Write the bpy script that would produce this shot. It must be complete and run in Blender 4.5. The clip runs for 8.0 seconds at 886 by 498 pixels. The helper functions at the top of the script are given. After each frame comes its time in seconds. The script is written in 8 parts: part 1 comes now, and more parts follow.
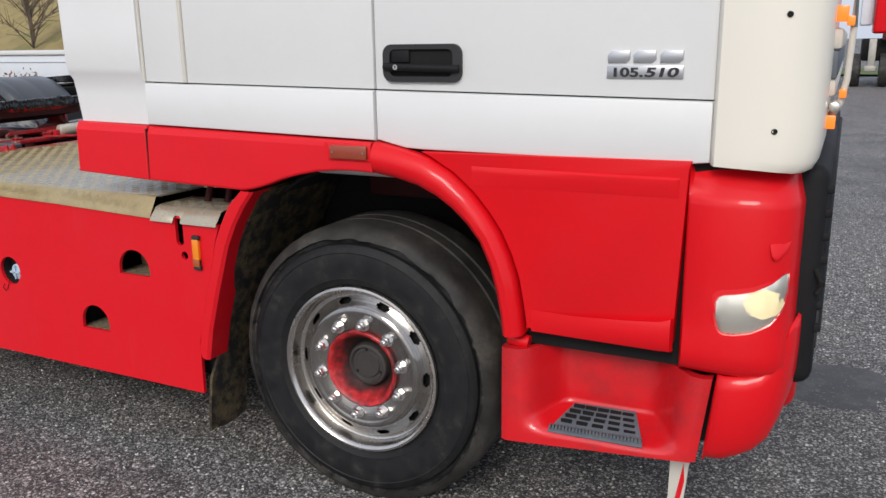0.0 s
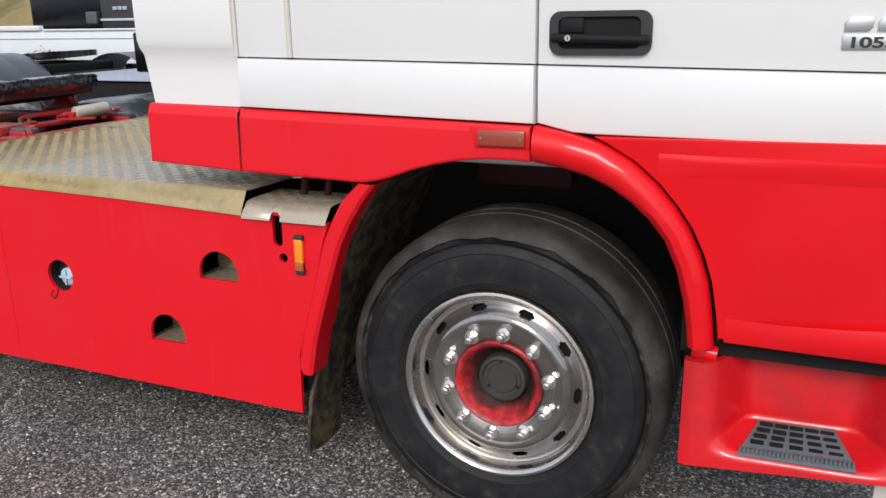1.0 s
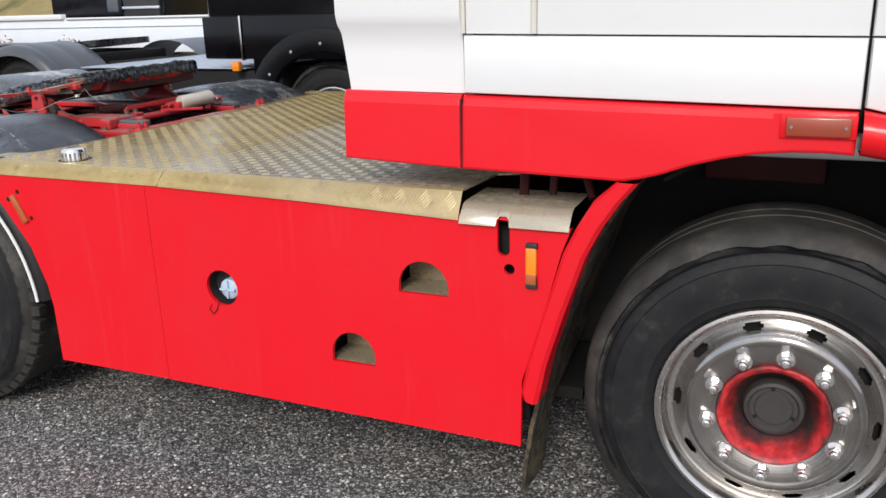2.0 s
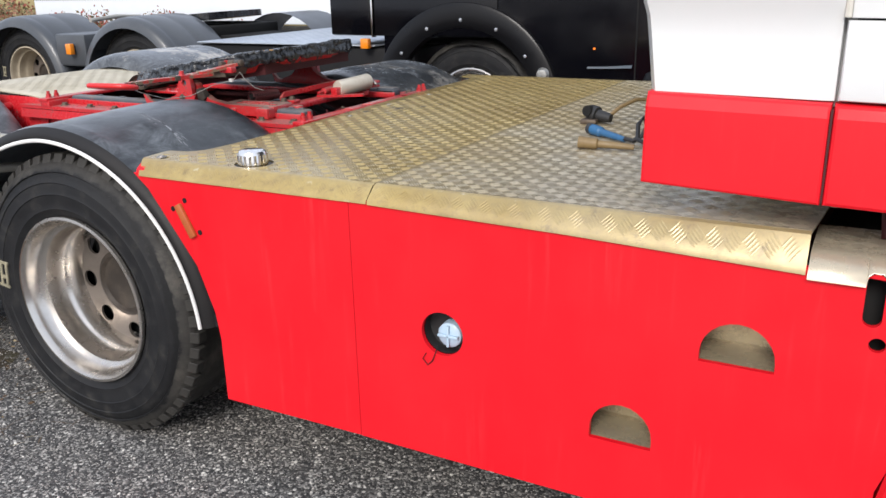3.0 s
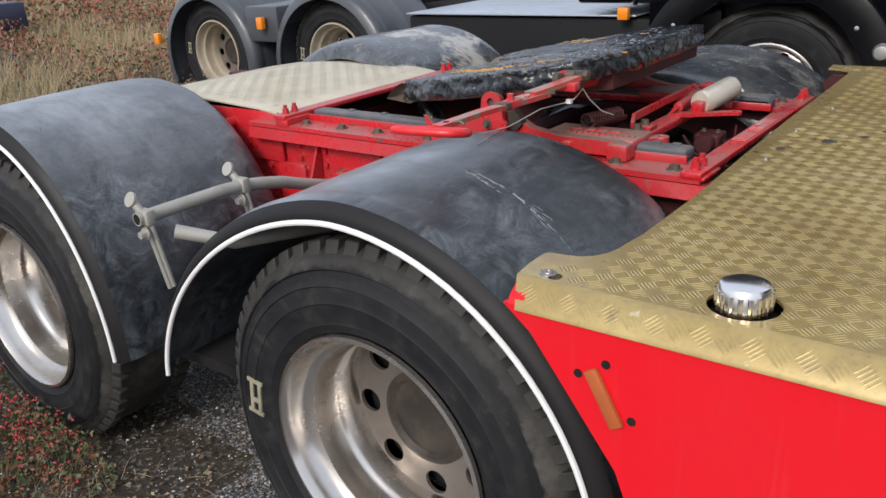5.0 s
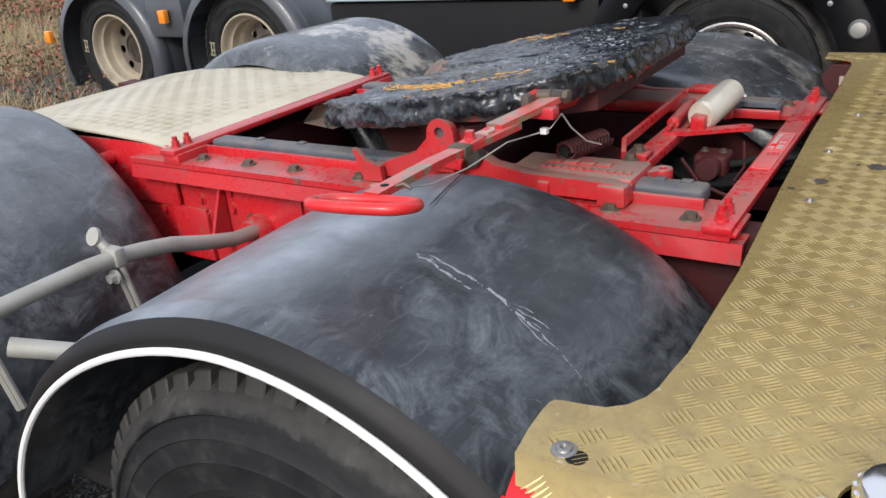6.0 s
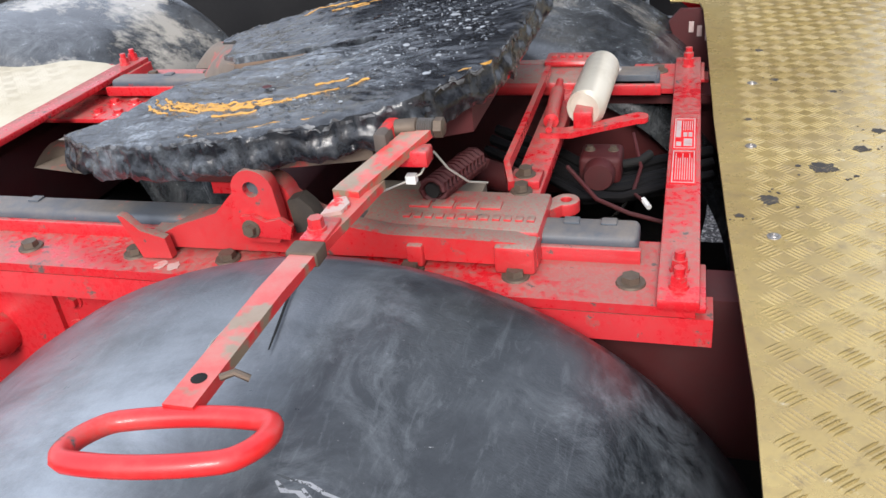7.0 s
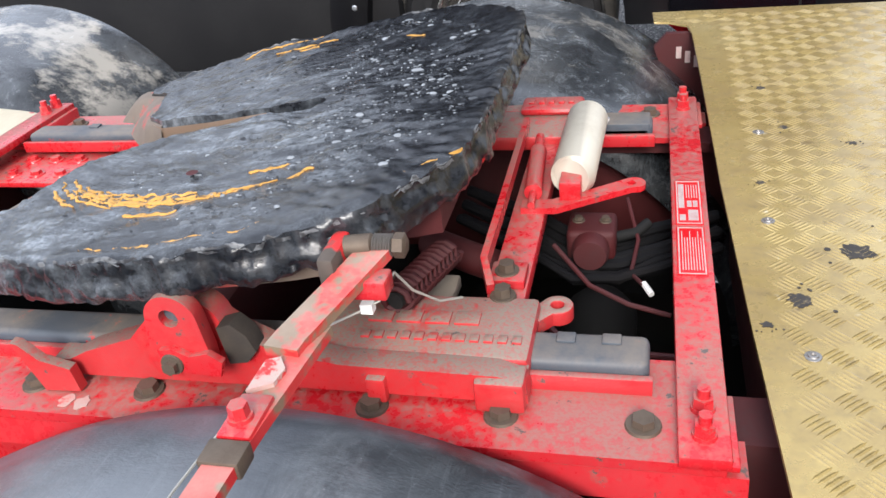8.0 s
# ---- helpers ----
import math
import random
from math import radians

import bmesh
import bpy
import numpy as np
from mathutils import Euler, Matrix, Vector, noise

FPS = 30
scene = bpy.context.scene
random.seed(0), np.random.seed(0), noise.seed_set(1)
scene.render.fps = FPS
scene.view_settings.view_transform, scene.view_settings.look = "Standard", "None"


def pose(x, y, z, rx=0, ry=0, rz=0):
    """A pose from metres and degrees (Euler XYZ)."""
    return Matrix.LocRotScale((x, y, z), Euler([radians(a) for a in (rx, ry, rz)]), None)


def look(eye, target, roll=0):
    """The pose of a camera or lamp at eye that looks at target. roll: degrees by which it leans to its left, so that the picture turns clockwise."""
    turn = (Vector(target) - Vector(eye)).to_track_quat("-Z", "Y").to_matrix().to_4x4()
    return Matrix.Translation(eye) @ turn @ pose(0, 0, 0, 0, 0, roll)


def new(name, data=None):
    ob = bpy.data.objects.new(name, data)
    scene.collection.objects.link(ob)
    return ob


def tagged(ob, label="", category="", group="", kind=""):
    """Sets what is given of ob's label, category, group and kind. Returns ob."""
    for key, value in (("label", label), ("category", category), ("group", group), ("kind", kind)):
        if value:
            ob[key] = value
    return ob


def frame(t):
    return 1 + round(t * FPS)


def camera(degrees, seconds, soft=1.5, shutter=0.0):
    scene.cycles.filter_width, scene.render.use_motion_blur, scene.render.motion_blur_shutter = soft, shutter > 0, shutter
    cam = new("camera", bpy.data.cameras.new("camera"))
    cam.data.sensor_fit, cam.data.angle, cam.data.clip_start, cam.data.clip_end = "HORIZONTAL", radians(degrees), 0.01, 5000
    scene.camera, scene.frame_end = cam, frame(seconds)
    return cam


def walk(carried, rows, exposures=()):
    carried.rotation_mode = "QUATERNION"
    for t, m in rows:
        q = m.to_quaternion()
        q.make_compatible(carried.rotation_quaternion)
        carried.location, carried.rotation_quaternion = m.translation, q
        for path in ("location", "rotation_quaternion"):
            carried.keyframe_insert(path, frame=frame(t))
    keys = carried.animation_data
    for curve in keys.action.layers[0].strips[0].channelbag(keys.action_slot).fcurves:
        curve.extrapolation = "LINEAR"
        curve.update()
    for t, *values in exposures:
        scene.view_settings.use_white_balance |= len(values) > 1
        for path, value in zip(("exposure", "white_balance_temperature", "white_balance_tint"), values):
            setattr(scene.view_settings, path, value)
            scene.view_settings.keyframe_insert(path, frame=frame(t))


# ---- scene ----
cam = camera(56.8, 8.0)
PATH = [
    (0, (1.407, -2.234, 1.578), (0.559, -0.49, 1.088), -0.8),
    (0.5, (1.055, -2.222, 1.55), (0.304, -0.446, 1.019), -0.9),
    (1, (0.711, -2.149, 1.563), (-0.031, -0.373, 1.018), -0.9),
    (1.5, (0.329, -2.127, 1.528), (-0.417, -0.355, 0.978), -0.7),
    (2, (-0.061, -2.055, 1.534), (-0.817, -0.295, 0.958), -1.6),
    (2.2, (-0.174, -1.985, 1.528), (-0.962, -0.243, 0.943), -1.7),
    (3.3, (-1.007, -1.651, 1.544), (-1.93, 0.003, 0.902), -1.5),
    (3.5, (-1.109, -1.599, 1.545), (-2.05, 0.042, 0.896), -1.9),
    (4, (-1.432, -1.376, 1.565), (-2.487, 0.185, 0.894), -2.7),
    (4.5, (-1.79, -1.226, 1.57), (-2.947, 0.251, 0.876), -3.1),
    (4.7, (-1.907, -1.192, 1.592), (-3.074, 0.272, 0.889), -3.3),
    (5.8, (-2.362, -0.694, 1.618), (-3.452, 0.793, 0.844), -5.4),
    (6, (-2.423, -0.619, 1.61), (-3.452, 0.906, 0.826), -5.3),
    (6.5, (-2.669, -0.367, 1.624), (-3.395, 1.278, 0.748), -5.4),
    (7, (-2.778, -0.131, 1.637), (-3.325, 1.516, 0.643), -6.4),
    (7.5, (-2.797, 0.076, 1.668), (-3.316, 1.703, 0.628), -7.6),
    (8, (-2.836, 0.143, 1.671), (-3.319, 1.792, 0.648), -7.3),
]
walk(cam, [(t, look(eye, target, roll)) for t, eye, target, roll in PATH], exposures=[(0, -0.4), (0.7, -0.27), (1.5, -0.12), (2.2, 0.0), (3.5, 0.17), (4.0, 0.15), (4.5, -0.1), (6.0, 0.14), (7.0, 0.58), (8, 0.75)])

# ---- light ----
G = -0.03  # height of the ground

world = bpy.data.worlds.new("sky")
scene.world = world
world.use_nodes = True
wn, wl = world.node_tree.nodes, world.node_tree.links
sky = wn.new("ShaderNodeTexSky")
sky.sky_type, sky.sun_disc = "NISHITA", False
sky.sun_elevation, sky.sun_rotation = radians(34), radians(171.5)
sky.air_density, sky.dust_density, sky.ozone_density = 1.0, 4.0, 1.0
whiten = wn.new("ShaderNodeMixRGB")
whiten.inputs[0].default_value = 0.72
whiten.inputs[2].default_value = (9.0, 9.8, 11.6, 1)
wl.new(sky.outputs[0], whiten.inputs[1])
wl.new(whiten.outputs[0], wn["Background"].inputs[0])
wn["Background"].inputs[1].default_value = 0.125

lamp = bpy.data.lights.new("sun", "SUN")
lamp.energy, lamp.angle, lamp.color = 2.4, radians(20), (1.0, 0.96, 0.92)
new("sun", lamp).matrix_world = look((1.5, -10, 6.9), (0, 0, 0))


# ---- materials ----
def nodes_of(name):
    m = bpy.data.materials.new(name)
    m.use_nodes = True
    nt = m.node_tree
    return m, nt, nt.nodes["Principled BSDF"]


def add(nt, kind, **sets):
    n = nt.nodes.new(kind)
    for k, v in sets.items():
        n.inputs[k].default_value = v
    return n


def ramp(nt, fac, stops):
    r = nt.nodes.new("ShaderNodeValToRGB")
    el = r.color_ramp.elements
    while len(el) < len(stops):
        el.new(0.5)
    for e, (p, c) in zip(el, stops):
        e.position, e.color = p, (*c, 1) if len(c) == 3 else c
    nt.links.new(fac, r.inputs[0])
    return r.outputs[0]


def mixed(nt, fac, a, b, mode="MIX"):
    n = nt.nodes.new("ShaderNodeMixRGB")
    n.blend_type = mode
    for i, v in enumerate((fac, a, b)):
        if isinstance(v, bpy.types.NodeSocket):
            nt.links.new(v, n.inputs[i])
        elif isinstance(v, (int, float)):
            n.inputs[i].default_value = v
        else:
            n.inputs[i].default_value = (*v, 1)
    return n.outputs[0]


def noise_tex(nt, scale, detail=4, rough=0.55, stretch=None, twist=0.0):
    c = nt.nodes.new("ShaderNodeTexCoord")
    src = c.outputs["Object"]
    if stretch:
        mp = nt.nodes.new("ShaderNodeMapping")
        mp.inputs["Scale"].default_value = stretch
        nt.links.new(src, mp.inputs[0])
        src = mp.outputs[0]
    n = add(nt, "ShaderNodeTexNoise", Scale=scale, Detail=detail, Roughness=rough, Distortion=twist)
    nt.links.new(src, n.inputs["Vector"])
    return n.outputs["Fac"]


def bump(nt, bsdf, height, strength=0.3, dist=0.002):
    b = add(nt, "ShaderNodeBump", Strength=strength, Distance=dist)
    nt.links.new(height, b.inputs["Height"])
    nt.links.new(b.outputs[0], bsdf.inputs["Normal"])
    return b


def paint(name, base, rough=0.3, dirt=(0.2, 0.17, 0.14), amount=0.25, coat=0.4, metal=0.0, scale=3.0, patch=None, wave=0.0, dust=None, streak=None):
    """A painted or plain surface with stains at a large scale and specks at a small one."""
    m, nt, b = nodes_of(name)
    big = noise_tex(nt, scale, 6, 0.65)
    small = noise_tex(nt, scale * 22, 3, 0.6)
    col = mixed(nt, mixed(nt, 1.0, ramp(nt, big, [(0.45, (0, 0, 0)), (0.8, (amount,) * 3)]), ramp(nt, small, [(0.3, (0.4,) * 3), (0.75, (1,) * 3)]), "MULTIPLY"), base, dirt)
    if patch:
        col = mixed(nt, ramp(nt, noise_tex(nt, patch[1], 5, 0.7), [(patch[2], (0, 0, 0)), (patch[2] + (patch[3] if len(patch) > 3 else 0.03), (1,) * 3)]), col, patch[0])
    if streak:
        # faint runs of rain down the panel
        runs = mixed(nt, 1.0, ramp(nt, noise_tex(nt, 5, 5, 0.7, (7, 1, 0.35)), [(0.56, (0, 0, 0)), (0.72, (streak[1],) * 3)]), ramp(nt, noise_tex(nt, 2.5, 3, 0.6), [(0.4, (0.1,) * 3), (0.62, (1,) * 3)]), "MULTIPLY")
        col = mixed(nt, runs, col, streak[0])
    if dust:
        # settled dust on what faces up
        g = nt.nodes.new("ShaderNodeNewGeometry")
        sep = nt.nodes.new("ShaderNodeSeparateXYZ")
        nt.links.new(g.outputs["Normal"], sep.inputs[0])
        lay = mixed(nt, 1.0, ramp(nt, sep.outputs[2], [(0.35, (0, 0, 0)), (0.95, (1,) * 3)]), ramp(nt, noise_tex(nt, 8, 7, 0.7), [(0.38, (0.05,) * 3), (0.66, (dust[1],) * 3)]), "MULTIPLY")
        col = mixed(nt, lay, col, dust[0])
    nt.links.new(col, b.inputs["Base Color"])
    nt.links.new(ramp(nt, big, [(0.3, (rough,) * 3), (0.8, (min(1, rough + 0.25),) * 3)]), b.inputs["Roughness"])
    b.inputs["Metallic"].default_value = metal
    b.inputs["Coat Weight"].default_value = coat
    b.inputs["Coat Roughness"].default_value = 0.12
    if wave:
        bump(nt, b, noise_tex(nt, 2.2, 2, 0.5), wave, 0.02)
    else:
        bump(nt, b, small, 0.05, 0.001)
    return m


RED = paint("red_paint", (0.70, 0.005, 0.014), 0.40, (0.5, 0.02, 0.025), 0.25, 0.12, wave=0.04, streak=((0.62, 0.11, 0.11), 0.16))
RED.node_tree.nodes["Principled BSDF"].inputs["Specular IOR Level"].default_value = 0.3
GLOSSRED = paint("glossy_red_paint", (0.70, 0.004, 0.010), 0.32, (0.45, 0.015, 0.018), 0.25, 0.35)
GLOSSRED.node_tree.nodes["Principled BSDF"].inputs["Specular IOR Level"].default_value = 0.2
GLOSSRED.node_tree.nodes["Principled BSDF"].inputs["Coat Roughness"].default_value = 0.05
STEPRED = paint("scuffed_red_step", (0.66, 0.006, 0.012), 0.30, (0.05, 0.02, 0.02), 0.75, 0.6, scale=4)
WHITE = paint("white_paint", (0.735, 0.74, 0.73), 0.3, (0.55, 0.52, 0.45), 0.2, 0.5, wave=0.03)


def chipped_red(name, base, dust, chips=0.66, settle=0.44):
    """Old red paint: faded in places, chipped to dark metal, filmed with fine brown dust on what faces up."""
    m, nt, b = nodes_of(name)
    big, mid = noise_tex(nt, 5, 6, 0.65), noise_tex(nt, 17, 7, 0.74)
    fine_, tiny = noise_tex(nt, 75, 5, 0.65), noise_tex(nt, 260, 2, 0.5)
    col = mixed(nt, ramp(nt, big, [(0.38, (0, 0, 0)), (0.7, (0.55,) * 3)]), base, (base[0] * 0.72, base[1] * 1.6, base[2] * 1.6))
    col = mixed(nt, ramp(nt, mid, [(0.60, (0, 0, 0)), (0.63, (0.75,) * 3)]), col, (0.33, 0.06, 0.055))
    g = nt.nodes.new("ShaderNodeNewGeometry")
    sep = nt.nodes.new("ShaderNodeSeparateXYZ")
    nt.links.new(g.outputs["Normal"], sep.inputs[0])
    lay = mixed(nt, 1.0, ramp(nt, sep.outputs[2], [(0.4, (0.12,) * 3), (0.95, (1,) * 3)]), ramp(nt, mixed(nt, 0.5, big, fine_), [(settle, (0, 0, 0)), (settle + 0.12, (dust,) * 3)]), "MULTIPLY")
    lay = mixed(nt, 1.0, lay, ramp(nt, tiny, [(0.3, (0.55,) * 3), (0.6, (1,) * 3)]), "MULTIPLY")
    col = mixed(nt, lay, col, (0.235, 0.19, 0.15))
    bare = mixed(nt, 1.0, ramp(nt, mixed(nt, 0.4, mid, fine_), [(chips - 0.06, (0, 0, 0)), (chips - 0.045, (1,) * 3)]), (0.9, 0.9, 0.9), "MULTIPLY")
    col = mixed(nt, bare, col, (0.075, 0.070, 0.064))
    nt.links.new(col, b.inputs["Base Color"])
    nt.links.new(ramp(nt, lay, [(0.0, (0.26,) * 3), (0.5, (0.65,) * 3)]), b.inputs["Roughness"])
    b.inputs["Coat Weight"].default_value = 0.25
    b.inputs["Coat Roughness"].default_value = 0.18
    rough_bump = bump(nt, b, fine_, 0.18, 0.0015)
    dents = add(nt, "ShaderNodeBump", Strength=0.25, Distance=0.003)
    nt.links.new(bare, dents.inputs["Height"])
    dents.invert = True
    nt.links.new(dents.outputs[0], rough_bump.inputs["Normal"])
    return m


FRAMERED = chipped_red("chassis_red_paint", (0.54, 0.013, 0.020), 0.65, 0.66, 0.43)
# dark red for grimy parts, and for rails with their shade painted in
DARKRED = paint("grimy_shaded_red", (0.058, 0.004, 0.005), 0.6, (0.035, 0.03, 0.03), 0.6, 0.0, scale=6)
BLACKPLASTIC = paint("black_plastic", (0.018, 0.018, 0.019), 0.45, (0.06, 0.06, 0.06), 0.5, 0.0)
DARKPLASTIC = paint("matt_black_plastic", (0.008, 0.008, 0.009), 0.6, (0.03, 0.03, 0.03), 0.5, 0.0)
DARKPLASTIC.node_tree.nodes["Principled BSDF"].inputs["Specular IOR Level"].default_value = 0.25
DARK = paint("grimy_black", (0.012, 0.012, 0.012), 0.7, (0.035, 0.03, 0.026), 0.7, 0.0)
STEEL = paint("worn_steel", (0.33, 0.31, 0.29), 0.38, (0.14, 0.12, 0.10), 0.6, 0.0, metal=0.9, scale=9)
RUST = paint("rusty_bolt", (0.13, 0.10, 0.075), 0.5, (0.06, 0.04, 0.03), 0.8, 0.0, metal=0.5, scale=30)
GREYPAINT = paint("blue_grey_worn_paint", (0.10, 0.12, 0.14), 0.5, (0.25, 0.22, 0.20), 0.5, 0.0, scale=14)
RAILPAINT = paint("worn_rail_paint", (0.055, 0.068, 0.085), 0.45, (0.2, 0.17, 0.15), 0.6, 0.0, scale=14, patch=((0.38, 0.02, 0.022), 16, 0.62), dust=((0.23, 0.185, 0.14), 0.75))
CHROME = paint("polished_metal", (0.80, 0.78, 0.76), 0.11, (0.55, 0.51, 0.47), 0.18, 0.0, metal=1.0, scale=8, wave=0.01)
GALV = paint("galvanised_steel", (0.42, 0.405, 0.36), 0.5, (0.24, 0.21, 0.17), 0.6, 0.0, metal=0.5, scale=9)
AMBER = paint("amber_lens", (0.85, 0.25, 0.01), 0.2, (0.35, 0.12, 0.02), 0.3, 0.5, scale=12)
def lit_amber():
    m, nt, b = nodes_of("lit_amber_lens")
    b.inputs["Base Color"].default_value = (0.9, 0.2, 0.02, 1)
    b.inputs["Roughness"].default_value = 0.25
    b.inputs["Emission Color"].default_value = (1.0, 0.25, 0.03, 1)
    b.inputs["Emission Strength"].default_value = 0.7
    return m


AMBERLIT = lit_amber()
OLDAMBER = paint("aged_amber_lens", (0.42, 0.10, 0.025), 0.35, (0.2, 0.06, 0.02), 0.5, 0.3, scale=20)
BROWNLENS = paint("browned_lens", (0.30, 0.050, 0.022), 0.25, (0.16, 0.03, 0.02), 0.6, 0.4, scale=16)


def cream_plate():
    """Cream painted chequer plate, dusty."""
    m, nt, b = nodes_of("cream_plate_paint")
    big = noise_tex(nt, 3, 6, 0.65)
    weave = noise_tex(nt, 60, 3, 0.6, (6, 0.5, 1))
    col = ramp(nt, big, [(0.3, (0.44, 0.39, 0.28)), (0.55, (0.56, 0.51, 0.40)), (0.8, (0.62, 0.58, 0.48))])
    col = mixed(nt, ramp(nt, weave, [(0.35, (0.2,) * 3), (0.6, (0, 0, 0))]), col, (0.36, 0.31, 0.21))
    nt.links.new(col, b.inputs["Base Color"])
    b.inputs["Roughness"].default_value = 0.8
    bump(nt, b, weave, 0.2, 0.001)
    return m


CREAM = cream_plate()
WHITETRIM = paint("white_rubber_trim", (0.78, 0.77, 0.74), 0.5, (0.45, 0.42, 0.36), 0.3, 0.0)
GREYMUD = paint("grey_plastic_mudguard", (0.055, 0.061, 0.069), 0.30, (0.15, 0.155, 0.16), 0.5, 0.2, wave=0.35)
GLOSSBLACK = paint("glossy_black_paint", (0.003, 0.003, 0.0045), 0.06, (0.008, 0.0075, 0.0075), 0.3, 0.0)
GLOSSBLACK.node_tree.nodes["Principled BSDF"].inputs["Specular IOR Level"].default_value = 0.3
BLUE = paint("blue_plastic", (0.02, 0.12, 0.27), 0.45, (0.06, 0.07, 0.08), 0.8, 0.1, scale=15)
TAN = paint("yellowed_plastic", (0.22, 0.15, 0.065), 0.5, (0.12, 0.08, 0.04), 0.6, 0.1, scale=20)
PALEWALL = paint("white_panel", (0.72, 0.76, 0.80), 0.5, (0.5, 0.53, 0.55), 0.3, 0.0, scale=1)
PALEBLUE = paint("pale_blue_plastic", (0.42, 0.55, 0.66), 0.4, (0.3, 0.35, 0.4), 0.3, 0.2, scale=20)
SILVER = paint("silver_badge", (0.55, 0.56, 0.58), 0.25, (0.3, 0.3, 0.3), 0.2, 0.3, metal=0.8)
SEAL = paint("aged_seam_sealer", (0.60, 0.57, 0.50), 0.5, (0.4, 0.36, 0.28), 0.4, 0.0, scale=9)
WORNRED = paint("worn_red_bar", (0.55, 0.020, 0.022), 0.36, (0.45, 0.24, 0.20), 0.9, 0.2, scale=5, patch=((0.21, 0.155, 0.10), 6, 0.54, 0.05), dust=((0.40, 0.30, 0.24), 0.55))
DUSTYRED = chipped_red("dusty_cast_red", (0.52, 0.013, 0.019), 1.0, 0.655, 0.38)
PLATESIDE = paint("crusted_plate_side", (0.07, 0.055, 0.045), 0.6, (0.2, 0.15, 0.11), 0.8, 0.0, scale=8, patch=((0.58, 0.02, 0.02), 4.5, 0.51))
THROAT = paint("rubbed_brown_steel", (0.30, 0.21, 0.15), 0.42, (0.5, 0.45, 0.4), 0.6, 0.0, metal=0.5, scale=14)
FAIRINGWHITE = paint("yellowed_white_plastic", (0.80, 0.76, 0.66), 0.28, (0.7, 0.66, 0.55), 0.3, 0.4)
CABBACK = paint("unseen_cab_back_grey", (0.05, 0.05, 0.055), 0.5, (0.1, 0.1, 0.1), 0.4, 0.1)
EDGERED = paint("crusted_red_edge", (0.60, 0.012, 0.016), 0.45, (0.2, 0.12, 0.10), 0.8, 0.1, scale=9, patch=((0.045, 0.04, 0.036), 13, 0.52))
CYLINDER = paint("dirty_pale_aluminium", (0.58, 0.54, 0.45), 0.4, (0.28, 0.23, 0.16), 0.7, 0.0, metal=0.25, scale=10)
GRIPRED = paint("chipped_grip_red", (0.64, 0.012, 0.014), 0.36, (0.26, 0.16, 0.13), 0.7, 0.25, scale=9, patch=((0.075, 0.065, 0.06), 11, 0.575, 0.04))
SCUFF = paint("pale_scratch", (0.28, 0.29, 0.30), 0.7, (0.12, 0.125, 0.13), 0.8, 0.0, scale=40, patch=((0.05, 0.055, 0.06), 55, 0.53))
PINKMARK = paint("pale_scuffed_paint", (0.44, 0.33, 0.29), 0.5, (0.55, 0.10, 0.09), 0.9, 0.0, scale=20, patch=((0.55, 0.03, 0.03), 22, 0.58, 0.05))
PALEPRINT = paint("worn_pale_print", (0.45, 0.36, 0.34), 0.5, (0.35, 0.05, 0.05), 0.8, 0.0, scale=60)
TANDUST = paint("tan_dusty_steel", (0.27, 0.23, 0.18), 0.7, (0.16, 0.13, 0.10), 0.7, 0.0, scale=14)


def rubber():
    """Black tyre rubber: smeared sidewall, brownish scrubbed shoulder and tread."""
    m, nt, b = nodes_of("tyre_rubber")
    c = nt.nodes.new("ShaderNodeTexCoord")
    flat = nt.nodes.new("ShaderNodeVectorMath")
    flat.operation = "MULTIPLY"
    flat.inputs[1].default_value = (1, 0, 1)
    nt.links.new(c.outputs["Object"], flat.inputs[0])
    ln = nt.nodes.new("ShaderNodeVectorMath")
    ln.operation = "LENGTH"
    nt.links.new(flat.outputs[0], ln.inputs[0])
    big = noise_tex(nt, 4, 7, 0.72)
    smear = noise_tex(nt, 11, 8, 0.75)
    col = ramp(nt, smear, [(0.32, (0.004, 0.0045, 0.0055)), (0.54, (0.010, 0.010, 0.011)), (0.64, (0.024, 0.023, 0.021)), (0.80, (0.075, 0.069, 0.06))])
    worn = ramp(nt, big, [(0.35, (0.015, 0.014, 0.013)), (0.55, (0.042, 0.039, 0.034)), (0.75, (0.12, 0.107, 0.09))])
    wob = nt.nodes.new("ShaderNodeMath")
    wob.operation = "MULTIPLY_ADD"
    wob.inputs[1].default_value = 0.06
    nt.links.new(big, wob.inputs[0])
    nt.links.new(ln.outputs["Value"], wob.inputs[2])
    nick = nt.nodes.new("ShaderNodeMath")
    nick.operation = "MULTIPLY_ADD"
    nick.inputs[1].default_value = 0.035
    nt.links.new(noise_tex(nt, 26, 3, 0.6), nick.inputs[0])
    nt.links.new(wob.outputs[0], nick.inputs[2])
    # near-black ragged ring: the shoulder groove's shade put into the colour
    col = mixed(nt, ramp(nt, nick.outputs[0], [(0.489, (0, 0, 0)), (0.494, (0.9,) * 3), (0.509, (0.9,) * 3), (0.513, (0, 0, 0))]), col, (0.0035, 0.0035, 0.004))
    col = mixed(nt, ramp(nt, nick.outputs[0], [(0.511, (0, 0, 0)), (0.517, (0.9,) * 3)]), col, worn)
    nt.links.new(col, b.inputs["Base Color"])
    nt.links.new(ramp(nt, smear, [(0.35, (0.55,) * 3), (0.7, (0.8,) * 3)]), b.inputs["Roughness"])
    b.inputs["Specular IOR Level"].default_value = 0.35
    bump(nt, b, noise_tex(nt, 60, 4, 0.6), 0.25, 0.002)
    return m


